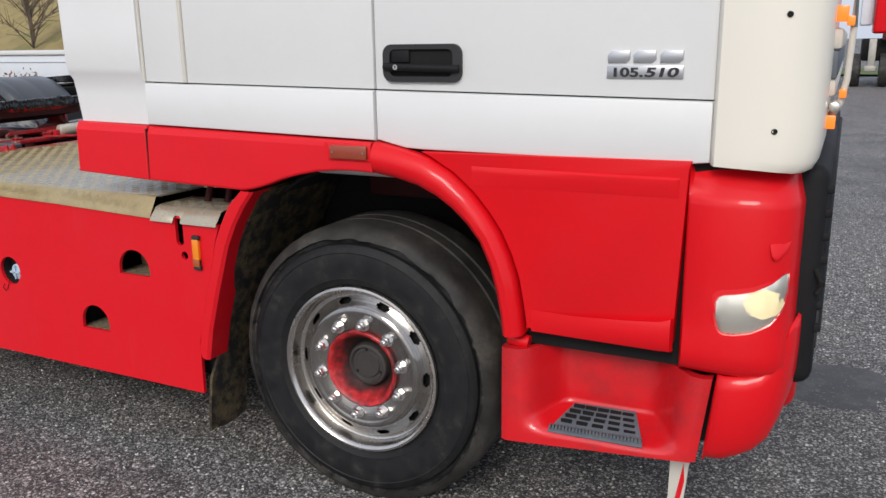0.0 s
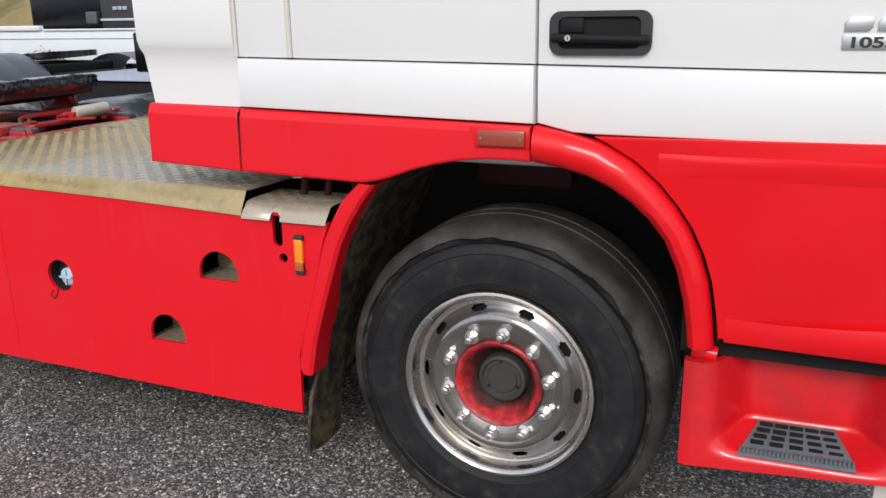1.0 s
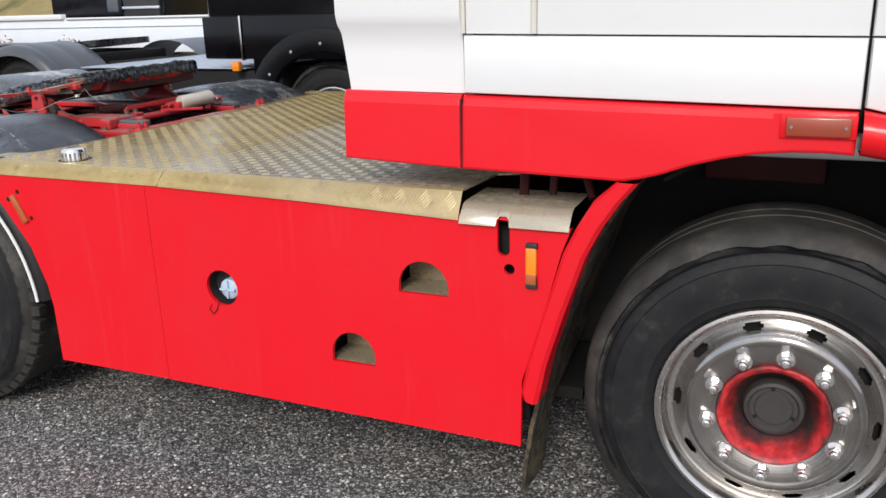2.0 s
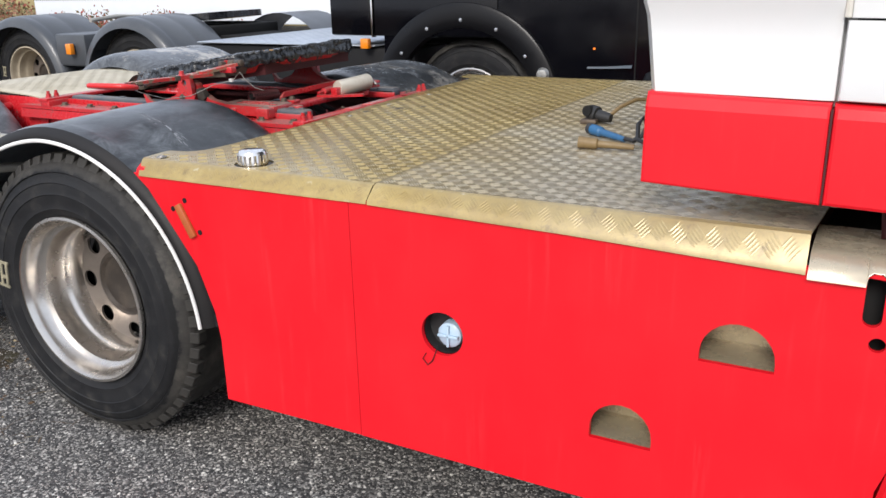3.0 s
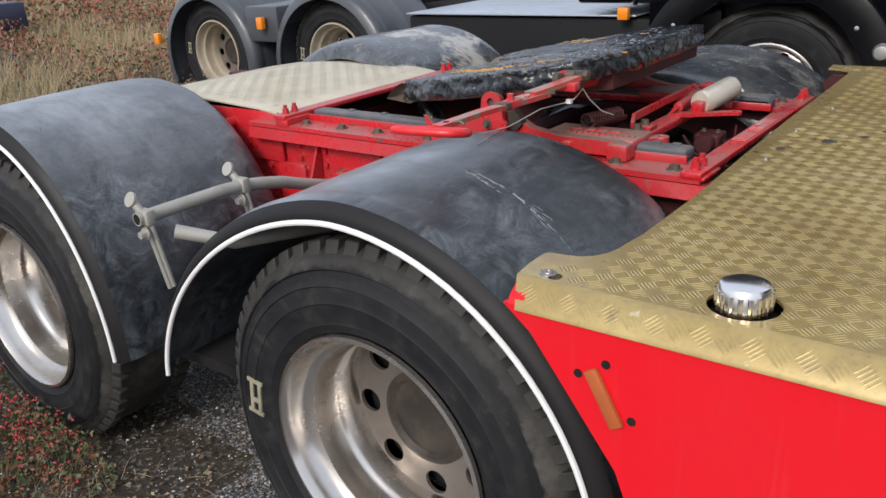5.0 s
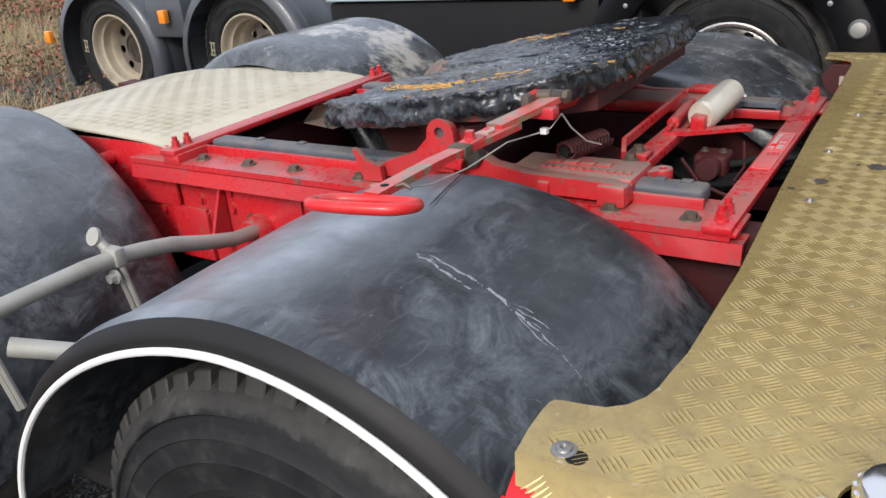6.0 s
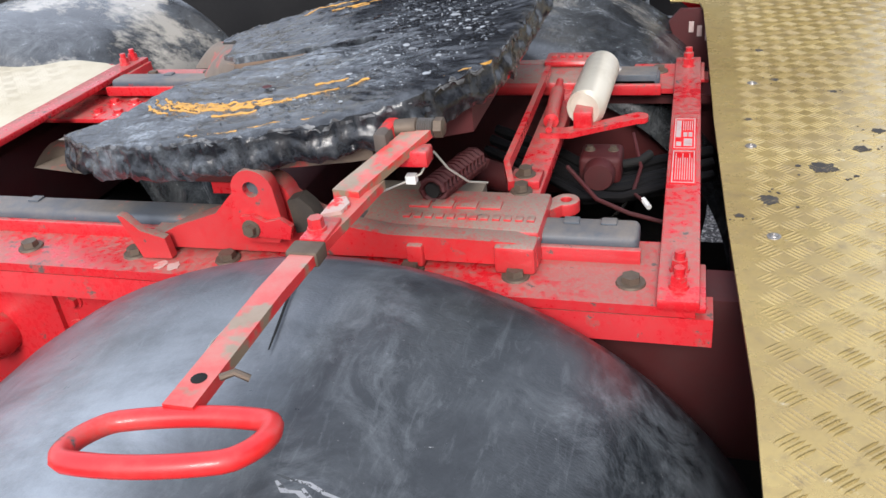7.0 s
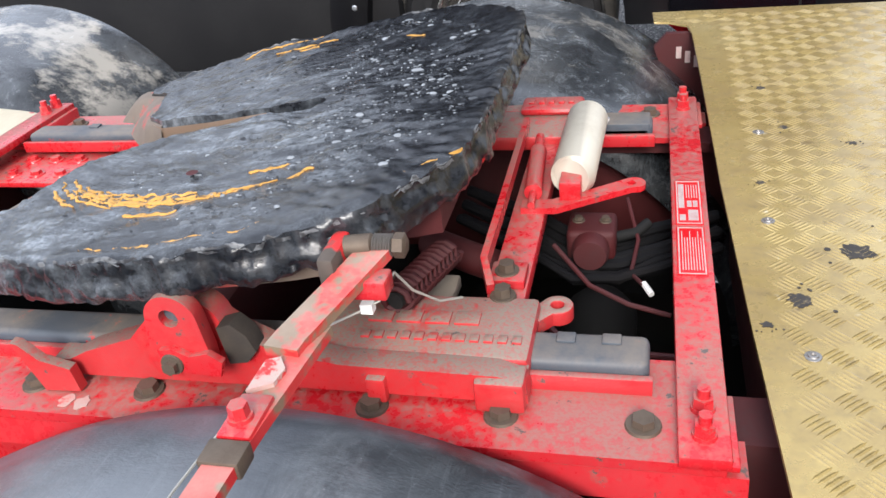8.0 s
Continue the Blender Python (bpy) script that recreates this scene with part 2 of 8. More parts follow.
def mudguard_plastic(name="chalky_sheen_plastic", glare=0.0, pale=(0.26, 0.29, 0.325), gloss=0.6, sheen=0.27):
    """Black plastic with a dull gloss, chalky with age, with pale scuffs and a fine moulded grain. The second argument
    sets painted pale glare.
    """
    m, nt, b = nodes_of(name)
    big = noise_tex(nt, 2.6, 7, 0.68)
    wisps = noise_tex(nt, 8.5, 14, 0.80, (1.3, 1.0, 1), 0.9)
    specks = noise_tex(nt, 120, 2, 0.5)
    col = ramp(nt, big, [(0.3, (0.007, 0.008, 0.010)), (0.52, (0.016, 0.019, 0.022)), (0.75, (0.055, 0.062, 0.068))])
    fields = ramp(nt, noise_tex(nt, 3.4, 3, 0.55, None, 0.5), [(0.42, (0.15,) * 3), (0.58, (1,) * 3)])
    col = mixed(nt, mixed(nt, 1.0, ramp(nt, wisps, [(0.44, (0, 0, 0)), (0.56, (0.35,) * 3), (0.70, (0.95,) * 3)]), fields, "MULTIPLY"), col, (0.20, 0.22, 0.235))
    hair = noise_tex(nt, 9, 10, 0.75, (5, 1.2, 1), 1.8)
    col = mixed(nt, ramp(nt, hair, [(0.53, (0, 0, 0)), (0.66, (0.30,) * 3)]), col, (0.15, 0.165, 0.175))
    col = mixed(nt, ramp(nt, specks, [(0.74, (0, 0, 0)), (0.78, (0.35,) * 3)]), col, (0.3, 0.3, 0.3))
    # pale tail halves up to a crease: chalk, and sky sheen put into the colour
    c = nt.nodes.new("ShaderNodeTexCoord")
    sep = nt.nodes.new("ShaderNodeSeparateXYZ")
    nt.links.new(c.outputs["Object"], sep.inputs[0])
    wob = nt.nodes.new("ShaderNodeMath")
    wob.operation = "MULTIPLY_ADD"
    wob.inputs[1].default_value = 0.12
    nt.links.new(big, wob.inputs[0])
    inward = nt.nodes.new("ShaderNodeMath")
    inward.operation = "MINIMUM"
    inward.inputs[1].default_value = 0.8
    nt.links.new(sep.outputs[1], inward.inputs[0])
    slant = nt.nodes.new("ShaderNodeMath")
    slant.operation = "MULTIPLY_ADD"
    slant.inputs[1].default_value = -0.32
    nt.links.new(inward.outputs[0], slant.inputs[0])
    nt.links.new(sep.outputs[0], slant.inputs[2])
    nt.links.new(slant.outputs[0], wob.inputs[2])
    far_in = nt.nodes.new("ShaderNodeMath")
    far_in.inputs[1].default_value = 5.60
    nt.links.new(wob.outputs[0], far_in.inputs[0])
    scaled = nt.nodes.new("ShaderNodeMath")
    scaled.operation = "MULTIPLY"
    scaled.inputs[1].default_value = 0.25
    nt.links.new(far_in.outputs[0], scaled.inputs[0])
    tails = ramp(nt, scaled.outputs[0], [(0.0, (1,) * 3), (0.235, (0.9,) * 3), (0.315, (0.0,) * 3), (0.36, (0.0,) * 3), (0.46, (0.75,) * 3), (0.565, (1.0,) * 3), (0.585, (0.35,) * 3), (0.607, (0, 0, 0))])
    chalk_sheen = mixed(nt, 1.0, tails, ramp(nt, sep.outputs[2], [(0.80, (0, 0, 0)), (0.98, (0.9,) * 3)]), "MULTIPLY")
    chalk_sheen = mixed(nt, 1.0, chalk_sheen, ramp(nt, noise_tex(nt, 5, 8, 0.7, (1, 1.6, 1), 0.2), [(0.3, (0.25,) * 3), (0.6, (1,) * 3)]), "MULTIPLY")
    chalk_sheen = mixed(nt, 1.0, chalk_sheen, ramp(nt, sep.outputs[1], [(0.40, (1,) * 3), (0.62, (0.4,) * 3)]), "MULTIPLY")
    col = mixed(nt, chalk_sheen, col, pale)
    if glare:
        # cream patches along the top: glare put into the colour
        spots = mixed(nt, 1.0, ramp(nt, noise_tex(nt, 2.6, 8, 0.7, None, 0.1), [(0.53, (0, 0, 0)), (0.60, (glare,) * 3)]), ramp(nt, sep.outputs[2], [(0.82, (0, 0, 0)), (0.98, (1,) * 3)]), "MULTIPLY")
        col = mixed(nt, spots, col, (0.36, 0.335, 0.29))
    nt.links.new(col, b.inputs["Base Color"])
    nt.links.new(ramp(nt, wisps, [(0.35, (sheen,) * 3), (0.7, (sheen + 0.15,) * 3)]), b.inputs["Roughness"])
    b.inputs["Specular IOR Level"].default_value = gloss
    fine_bump = bump(nt, b, noise_tex(nt, 170, 2, 0.5, (1, 2.0, 1)), 0.35, 0.0012)
    dents = add(nt, "ShaderNodeBump", Strength=0.35, Distance=0.012)
    nt.links.new(noise_tex(nt, 7, 3, 0.5), dents.inputs["Height"])
    nt.links.new(dents.outputs[0], fine_bump.inputs["Normal"])
    return m


def brass_plate(name="yellowed_chequer_plate", metal=0.42, dull=0.0, grey=0.0, dim=1.0):
    """Aluminium chequer plate, yellowed with dirt, rubbed pale in places."""
    m, nt, b = nodes_of(name)
    big = noise_tex(nt, 1.4, 7, 0.68)
    mid = noise_tex(nt, 13, 6, 0.72)
    fine_ = noise_tex(nt, 90, 3, 0.6)
    col = ramp(nt, big, [(0.28, (0.34, 0.235, 0.075)), (0.5, (0.47, 0.345, 0.125)), (0.66, (0.54, 0.425, 0.20)), (0.8, (0.60, 0.54, 0.40))])
    col = mixed(nt, ramp(nt, mid, [(0.33, (0.6,) * 3), (0.55, (0, 0, 0))]), col, (0.30, 0.21, 0.09))
    col = mixed(nt, ramp(nt, fine_, [(0.25, (0.35,) * 3), (0.5, (0, 0, 0))]), col, (0.2, 0.15, 0.08))
    col = mixed(nt, ramp(nt, noise_tex(nt, 21, 7, 0.72), [(0.60, (0, 0, 0)), (0.68, (0.55,) * 3)]), col, (0.17, 0.115, 0.055))
    col = mixed(nt, ramp(nt, noise_tex(nt, 34, 4, 0.6), [(0.66, (0, 0, 0)), (0.72, (0.6,) * 3)]), col, (0.66, 0.60, 0.44))
    if grey:
        col = mixed(nt, ramp(nt, noise_tex(nt, 2.5, 5, 0.6), [(0.25, (grey * 0.5,) * 3), (0.6, (grey,) * 3)]), col, (0.50, 0.485, 0.44))
    # greyer towards the cab: bare metal, and sky reflection put into the colour
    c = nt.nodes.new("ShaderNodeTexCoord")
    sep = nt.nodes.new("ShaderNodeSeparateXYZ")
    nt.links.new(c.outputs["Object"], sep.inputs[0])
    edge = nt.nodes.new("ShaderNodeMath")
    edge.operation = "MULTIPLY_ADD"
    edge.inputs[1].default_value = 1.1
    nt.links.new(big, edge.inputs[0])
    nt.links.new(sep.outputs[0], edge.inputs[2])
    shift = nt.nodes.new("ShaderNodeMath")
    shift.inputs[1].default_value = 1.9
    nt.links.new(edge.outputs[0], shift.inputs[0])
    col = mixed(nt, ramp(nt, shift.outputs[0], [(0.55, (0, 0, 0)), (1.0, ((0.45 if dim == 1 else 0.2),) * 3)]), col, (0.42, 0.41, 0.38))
    # the lip faces the sun; its colour is darkened to offset that
    if dim < 1:
        col = mixed(nt, 1.0, col, (dim, dim, dim * 0.97), "MULTIPLY")
    nt.links.new(col, b.inputs["Base Color"])
    b.inputs["Metallic"].default_value = metal
    nt.links.new(ramp(nt, mid, [(0.3, (0.38 + dull,) * 3), (0.7, (0.18 + dull,) * 3)]), b.inputs["Roughness"])
    b.inputs["Coat Weight"].default_value = 0.4
    b.inputs["Coat Roughness"].default_value = 0.28
    bump(nt, b, fine_, 0.12, 0.001)
    return m


OCHRE = paint("ochre_grease", (0.55, 0.28, 0.045), 0.45, (0.10, 0.07, 0.03), 0.9, 0.1, scale=30, patch=((0.02, 0.02, 0.02), 45, 0.56, 0.06))
TANWALL = paint("dusty_tan_rim", (0.15, 0.118, 0.092), 0.6, (0.10, 0.075, 0.06), 0.8, 0.0, scale=9, patch=((0.45, 0.05, 0.045), 7, 0.57, 0.06))


def greasy():
    """Thick black grease on the coupling's top: wet black, smeared in arcs, filmed pale with the sky's sheen put into
    the colour.
    """
    m, nt, b = nodes_of("old_black_grease")
    c = nt.nodes.new("ShaderNodeTexCoord").outputs["Object"]

    def gap_from(p):
        s = nt.nodes.new("ShaderNodeVectorMath")
        s.operation = "DISTANCE"
        s.inputs[1].default_value = p
        nt.links.new(c, s.inputs[0])
        return s.outputs["Value"]

    # coordinates that run along arcs, for what the trailer's plate has smeared
    sep = nt.nodes.new("ShaderNodeSeparateXYZ")
    nt.links.new(c, sep.inputs[0])
    arc = nt.nodes.new("ShaderNodeCombineXYZ")
    for k, (out, gain) in enumerate(((gap_from((-3.40, 1.72, 1.2)), 5.0), (sep.outputs[0], 1.0))):
        g = nt.nodes.new("ShaderNodeMath")
        g.operation = "MULTIPLY"
        g.inputs[1].default_value = gain
        nt.links.new(out, g.inputs[0])
        nt.links.new(g.outputs[0], arc.inputs[k])
    sm = add(nt, "ShaderNodeTexNoise", Scale=6.5, Detail=9.0, Roughness=0.68)
    nt.links.new(arc.outputs[0], sm.inputs["Vector"])
    streak = sm.outputs["Fac"]
    fleck = noise_tex(nt, 75, 6, 0.7)
    film_sheen = noise_tex(nt, 6.5, 10, 0.80)
    col = ramp(nt, fleck, [(0.35, (0.003, 0.0035, 0.005)), (0.62, (0.009, 0.010, 0.013)), (0.82, (0.04, 0.045, 0.05))])
    cover = mixed(nt, 1.0, ramp(nt, mixed(nt, 0.5, film_sheen, streak), [(0.45, (0, 0, 0)), (0.52, (0.32,) * 3), (0.60, (1.0,) * 3)]), ramp(nt, fleck, [(0.36, (0.35,) * 3), (0.58, (1,) * 3)]), "MULTIPLY")
    # strongest on the near rear half, where the sky's sheen is painted in
    cover = mixed(nt, 1.0, cover, ramp(nt, gap_from((-3.55, 1.12, 1.2)), [(0.22, (1,) * 3), (0.46, (0.22,) * 3)]), "MULTIPLY")
    col = mixed(nt, cover, col, (0.21, 0.235, 0.26))
    nt.links.new(col, b.inputs["Base Color"])
    nt.links.new(ramp(nt, film_sheen, [(0.4, (0.12,) * 3), (0.7, (0.28,) * 3)]), b.inputs["Roughness"])
    b.inputs["Specular IOR Level"].default_value = 0.55
    bump(nt, b, mixed(nt, 0.35, streak, fleck), 0.5, 0.005)
    return m


def tarmac():
    """Open-textured asphalt: dark binder with pale grit worn out of it."""
    m, nt, b = nodes_of("worn_asphalt")
    c = nt.nodes.new("ShaderNodeTexCoord").outputs["Object"]
    v = add(nt, "ShaderNodeTexVoronoi", Scale=62)
    v2 = add(nt, "ShaderNodeTexVoronoi", Scale=150)
    warp = noise_tex(nt, 40, 2, 0.5)
    nt.links.new(c, v.inputs["Vector"]), nt.links.new(c, v2.inputs["Vector"])
    tones = []
    for tex in (v, v2):
        sep = nt.nodes.new("ShaderNodeSeparateColor")
        nt.links.new(tex.outputs["Color"], sep.inputs[0])
        tones.append(sep.outputs[0])
    stone = ramp(nt, tones[0], [(0.0, (0.025, 0.025, 0.026)), (0.45, (0.06, 0.058, 0.056)), (0.7, (0.12, 0.116, 0.11)), (0.88, (0.25, 0.24, 0.225)), (0.97, (0.60, 0.58, 0.54))])
    small = ramp(nt, tones[1], [(0.0, (0.02, 0.02, 0.02)), (0.6, (0.075, 0.072, 0.07)), (0.95, (0.36, 0.345, 0.32))])
    gap = ramp(nt, v.outputs["Distance"], [(0.30, (0, 0, 0)), (0.5, (1,) * 3)])
    col = mixed(nt, gap, stone, small)
    col = mixed(nt, 1.0, col, ramp(nt, noise_tex(nt, 0.9, 7, 0.72), [(0.3, (0.65,) * 3), (0.5, (1.22,) * 3), (0.7, (1.45, 1.41, 1.35))]), "MULTIPLY")
    col = mixed(nt, ramp(nt, noise_tex(nt, 2.3, 5, 0.7), [(0.64, (0, 0, 0)), (0.72, (0.6,) * 3)]), col, (0.025, 0.024, 0.023))
    nt.links.new(col, b.inputs["Base Color"])
    b.inputs["Roughness"].default_value = 0.7
    bump(nt, b, mixed(nt, 0.35, v.outputs["Distance"], v2.outputs["Distance"]), 0.8, 0.006).invert = True
    return m


def leafy(name, stops, rough=0.6):
    """Leaves that vary from one to the next."""
    m, nt, b = nodes_of(name)
    g = nt.nodes.new("ShaderNodeNewGeometry")
    nt.links.new(ramp(nt, g.outputs["Random Per Island"], stops), b.inputs["Base Color"])
    b.inputs["Roughness"].default_value = rough
    return m


RUBBER, MUDGUARD, PLATE, GREASE, TARMAC = rubber(), mudguard_plastic(), brass_plate(), greasy(), tarmac()
# tail and far guards: stronger sky highlights put into their colour
TAILSHEEN = mudguard_plastic("sheen_tail_plastic", 0.0, (0.29, 0.31, 0.335), 0.7)
GLAREGUARD = mudguard_plastic("glare_patched_plastic", 1.0, (0.10, 0.105, 0.115), 0.9, 0.16)
FARGUARD = mudguard_plastic("highlight_streaked_plastic", 0.4, (0.26, 0.28, 0.30), 0.9, 0.18)
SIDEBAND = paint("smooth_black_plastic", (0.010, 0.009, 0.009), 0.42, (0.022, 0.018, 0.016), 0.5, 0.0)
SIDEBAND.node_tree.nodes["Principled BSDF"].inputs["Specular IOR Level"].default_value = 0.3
PLATE2 = brass_plate("greyed_chequer_plate", 0.38, 0.0, 0.30)
LIPPLATE = brass_plate("dull_dimmed_edge", 0.3, 0.15, 0.0, 0.9)
SHRUB = leafy("reddish_shrub_leaves", [(0.0, (0.06, 0.065, 0.025)), (0.3, (0.13, 0.11, 0.045)), (0.5, (0.21, 0.12, 0.06)), (0.75, (0.28, 0.10, 0.06)), (1.0, (0.30, 0.06, 0.045))])
LEAF = leafy("cotoneaster_leaves", [(0.0, (0.035, 0.045, 0.018)), (0.35, (0.07, 0.10, 0.03)), (0.6, (0.12, 0.12, 0.04)), (0.75, (0.20, 0.10, 0.05)), (1.0, (0.28, 0.055, 0.04))])
CRUST = paint("pale_dried_grease", (0.13, 0.137, 0.145), 0.4, (0.03, 0.03, 0.03), 1.0, 0.0, scale=26, patch=((0.015, 0.015, 0.017), 48, 0.44, 0.10))
DROPLET = leafy("grease_droplets", [(0.0, (0.012, 0.013, 0.016)), (0.6, (0.05, 0.055, 0.062)), (1.0, (0.26, 0.28, 0.30))], 0.2)
RUSTDISC = paint("rusty_brown_disc", (0.042, 0.034, 0.028), 0.45, (0.20, 0.16, 0.12), 0.7, 0.0, metal=0.4, scale=11)
BERRY = leafy("red_berries", [(0.0, (0.30, 0.012, 0.015)), (1.0, (0.55, 0.03, 0.025))], 0.6)
STRAW = leafy("dry_grass", [(0.0, (0.16, 0.16, 0.06)), (0.5, (0.30, 0.22, 0.12)), (1.0, (0.44, 0.34, 0.21))])
TWIG = leafy("bare_twigs", [(0.0, (0.10, 0.07, 0.05)), (1.0, (0.2, 0.15, 0.11))])


def glassy(name, colour=(1, 1, 1), rough=0.05):
    m, nt, b = nodes_of(name)
    b.inputs["Base Color"].default_value = (*colour, 1)
    b.inputs["Transmission Weight"].default_value = 1.0
    b.inputs["Roughness"].default_value = rough
    return m


CLEAR = glassy("clear_plastic_lens", (0.97, 0.97, 0.95), 0.03)
REFLECTOR = paint("lamp_reflector", (0.78, 0.77, 0.72), 0.25, (0.40, 0.37, 0.30), 0.5, 0.0, metal=0.9, scale=12)
CREAMLAMP = paint("cream_lamp_bowl", (0.80, 0.68, 0.42), 0.35, (0.7, 0.6, 0.4), 0.3, 0.2, scale=14)


DARK.node_tree.nodes["Principled BSDF"].inputs["Specular IOR Level"].default_value = 0.2


# ---- mesh tools ----
def part(name, bm, material, parent=None, label="", at=None, sharp=38):
    """Links a bmesh as one mesh object under a thing or a part. at: its own origin, with bm round that."""
    limit = radians(sharp)
    for f in bm.faces:
        f.smooth = True
    for e in bm.edges:
        e.smooth = len(e.link_faces) == 2 and e.calc_face_angle(0) < limit
    me = bpy.data.meshes.new(name)
    bm.to_mesh(me)
    bm.free()
    return place(name, me, material, parent, label, at)


def place(name, me, material, parent=None, label="", at=None):
    if not me.materials:
        me.materials.append(material)
    ob = new(name, me)
    if at is not None:
        ob.matrix_basis = at if isinstance(at, Matrix) else Matrix.Translation(at)
    if parent is not None:
        ob.parent = parent
        if parent.parent is None and parent.type == "EMPTY" and not isinstance(at, Matrix) and at is None:
            ob.matrix_parent_inverse = Matrix.Translation(-parent.location)
    if label:
        tagged(ob, label)
    return ob


def thing(name, at, label, category, group="", kind=""):
    ob = new(name)
    ob.location, ob.empty_display_size = at, 0.2
    return tagged(ob, label, category, group, kind)


def box(bm, lo, hi, bev=0.0, seg=2, m=None):
    r = bmesh.ops.create_cube(bm, size=1)["verts"]
    for v in r:
        v.co = Vector([(lo[i] + hi[i]) / 2 + v.co[i] * (hi[i] - lo[i]) for i in range(3)])
    if bev:
        es = list({e for v in r for e in v.link_edges})
        r = bmesh.ops.bevel(bm, geom=es, offset=bev, segments=seg, affect="EDGES", profile=0.5)["verts"]
        r = list({v for f in bm.faces for v in f.verts if v in set(r)} | set(r))
    if m is not None:
        bmesh.ops.transform(bm, matrix=m, verts=[v for v in r if v.is_valid])
    return bm


def fresh():
    return bmesh.new()


AX = {"x": lambda a, b, c: (c, a, b), "y": lambda a, b, c: (a, c, b), "z": lambda a, b, c: (a, b, c)}


def panel(bm, outer, axis, lo, hi, holes=(), bev=0.0):
    """A flat panel with holes: outlines in the plane across axis, thick from lo to hi."""
    pos = AX[axis]
    edges = []
    for loop in (outer, *holes):
        vs = [bm.verts.new(pos(a, b, lo)) for a, b in loop]
        edges += [bm.edges.new((vs[i], vs[(i + 1) % len(vs)])) for i in range(len(vs))]
    before = set(bm.faces)
    bmesh.ops.triangle_fill(bm, use_beauty=True, use_dissolve=False, edges=edges)
    faces = [f for f in bm.faces if f not in before]
    out = bmesh.ops.extrude_face_region(bm, geom=faces)["geom"]
    d = Vector(pos(0, 0, hi - lo))
    moved = [g for g in out if isinstance(g, bmesh.types.BMVert)]
    for v in moved:
        v.co += d
    bmesh.ops.recalc_face_normals(bm, faces=[f for f in bm.faces if f not in before])
    if bev:
        rim = [e for e in bm.edges if e.is_valid and len(e.link_faces) == 2 and e.calc_face_angle(0) > 0.9 and all(v in set(moved) for v in e.verts)]
        bmesh.ops.bevel(bm, geom=rim, offset=bev, segments=2, affect="EDGES", profile=0.5, clamp_overlap=True)
    return bm


def circle(cx, cz, r, n=24, a0=0, a1=360, rz=None):
    full = abs(a1 - a0) >= 360
    k = n if full else n + 1
    return [(cx + r * math.cos(radians(a0 + (a1 - a0) * i / n)), cz + (rz or r) * math.sin(radians(a0 + (a1 - a0) * i / n))) for i in range(k)]


def lathe(bm, profile, n=48, closed=False):
    """Turns (radius, depth) points round the y axis."""
    rings = []
    for r, y in profile:
        rings.append([bm.verts.new((r * math.cos(2 * math.pi * i / n), y, r * math.sin(2 * math.pi * i / n))) for i in range(n)] if r > 1e-5 else [bm.verts.new((0, y, 0))])
    pairs = list(zip(rings, rings[1:])) + ([(rings[-1], rings[0])] if closed else [])
    for a, b in pairs:
        for i in range(n):
            j = (i + 1) % n
            if len(a) == 1 and len(b) > 1:
                bm.faces.new((a[0], b[j], b[i]))
            elif len(b) == 1 and len(a) > 1:
                bm.faces.new((a[i], a[j], b[0]))
            elif len(a) > 1:
                bm.faces.new((a[i], a[j], b[j], b[i]))
    bmesh.ops.recalc_face_normals(bm, faces=bm.faces)
    return bm


def tube(bm, pts, r, n=10, flat=None):
    """A round bar along points; flat = (w, h): a rectangular bar."""
    pts = [Vector(p) for p in pts]
    rings, up = [], Vector((0, 0, 1))
    for i, p in enumerate(pts):
        d = (pts[min(i + 1, len(pts) - 1)] - pts[max(i - 1, 0)]).normalized()
        side = d.cross(up)
        side = side.normalized() if side.length > 1e-3 else Vector((1, 0, 0))
        u = side.cross(d)
        if flat:
            w, h = flat
            rings.append([bm.verts.new(p + side * a * w / 2 + u * b * h / 2) for a, b in ((-1, -1), (1, -1), (1, 1), (-1, 1))])
        else:
            rr = r[i] if isinstance(r, (list, tuple)) else r
            rings.append([bm.verts.new(p + (side * math.cos(2 * math.pi * k / n) + u * math.sin(2 * math.pi * k / n)) * rr) for k in range(n)])
    for a, b in zip(rings, rings[1:]):
        k = len(a)
        for i in range(k):
            bm.faces.new((a[i], a[(i + 1) % k], b[(i + 1) % k], b[i]))
    bm.faces.new(rings[0][::-1]), bm.faces.new(rings[-1])
    bmesh.ops.recalc_face_normals(bm, faces=bm.faces)
    return bm


def bolt(bm, p, r=0.013, h=0.012, axis="z", washer=1.5):
    """A hexagon head on a washer, standing out from p along an axis (z up or -y)."""
    for rad, lo, hi, n in ((r * washer, 0, h * 0.25, 16), (r, h * 0.25, h, 6)):
        if axis == "z":
            m = Matrix.Translation(Vector(p) + Vector((0, 0, (lo + hi) / 2)))
        else:
            m = Matrix.Translation(Vector(p) - Vector((0, (lo + hi) / 2, 0))) @ Matrix.Rotation(radians(90), 4, "X")
        bmesh.ops.create_cone(bm, cap_ends=True, segments=n, radius1=rad, radius2=rad * 0.94, depth=hi - lo, matrix=m)
    return bm


def strip(bm, sections):
    """A skin through rows of points, all of one length."""
    rows = [[bm.verts.new(p) for p in s] for s in sections]
    for a, b in zip(rows, rows[1:]):
        for i in range(len(a) - 1):
            bm.faces.new((a[i], a[i + 1], b[i + 1], b[i]))
    bmesh.ops.recalc_face_normals(bm, faces=bm.faces)
    return bm


def ground_height(x, y):
    rise = max(0.0, min(1.0, (y - 2.3) / 1.6))
    return G + 0.13 * rise * rise * (3 - 2 * rise)


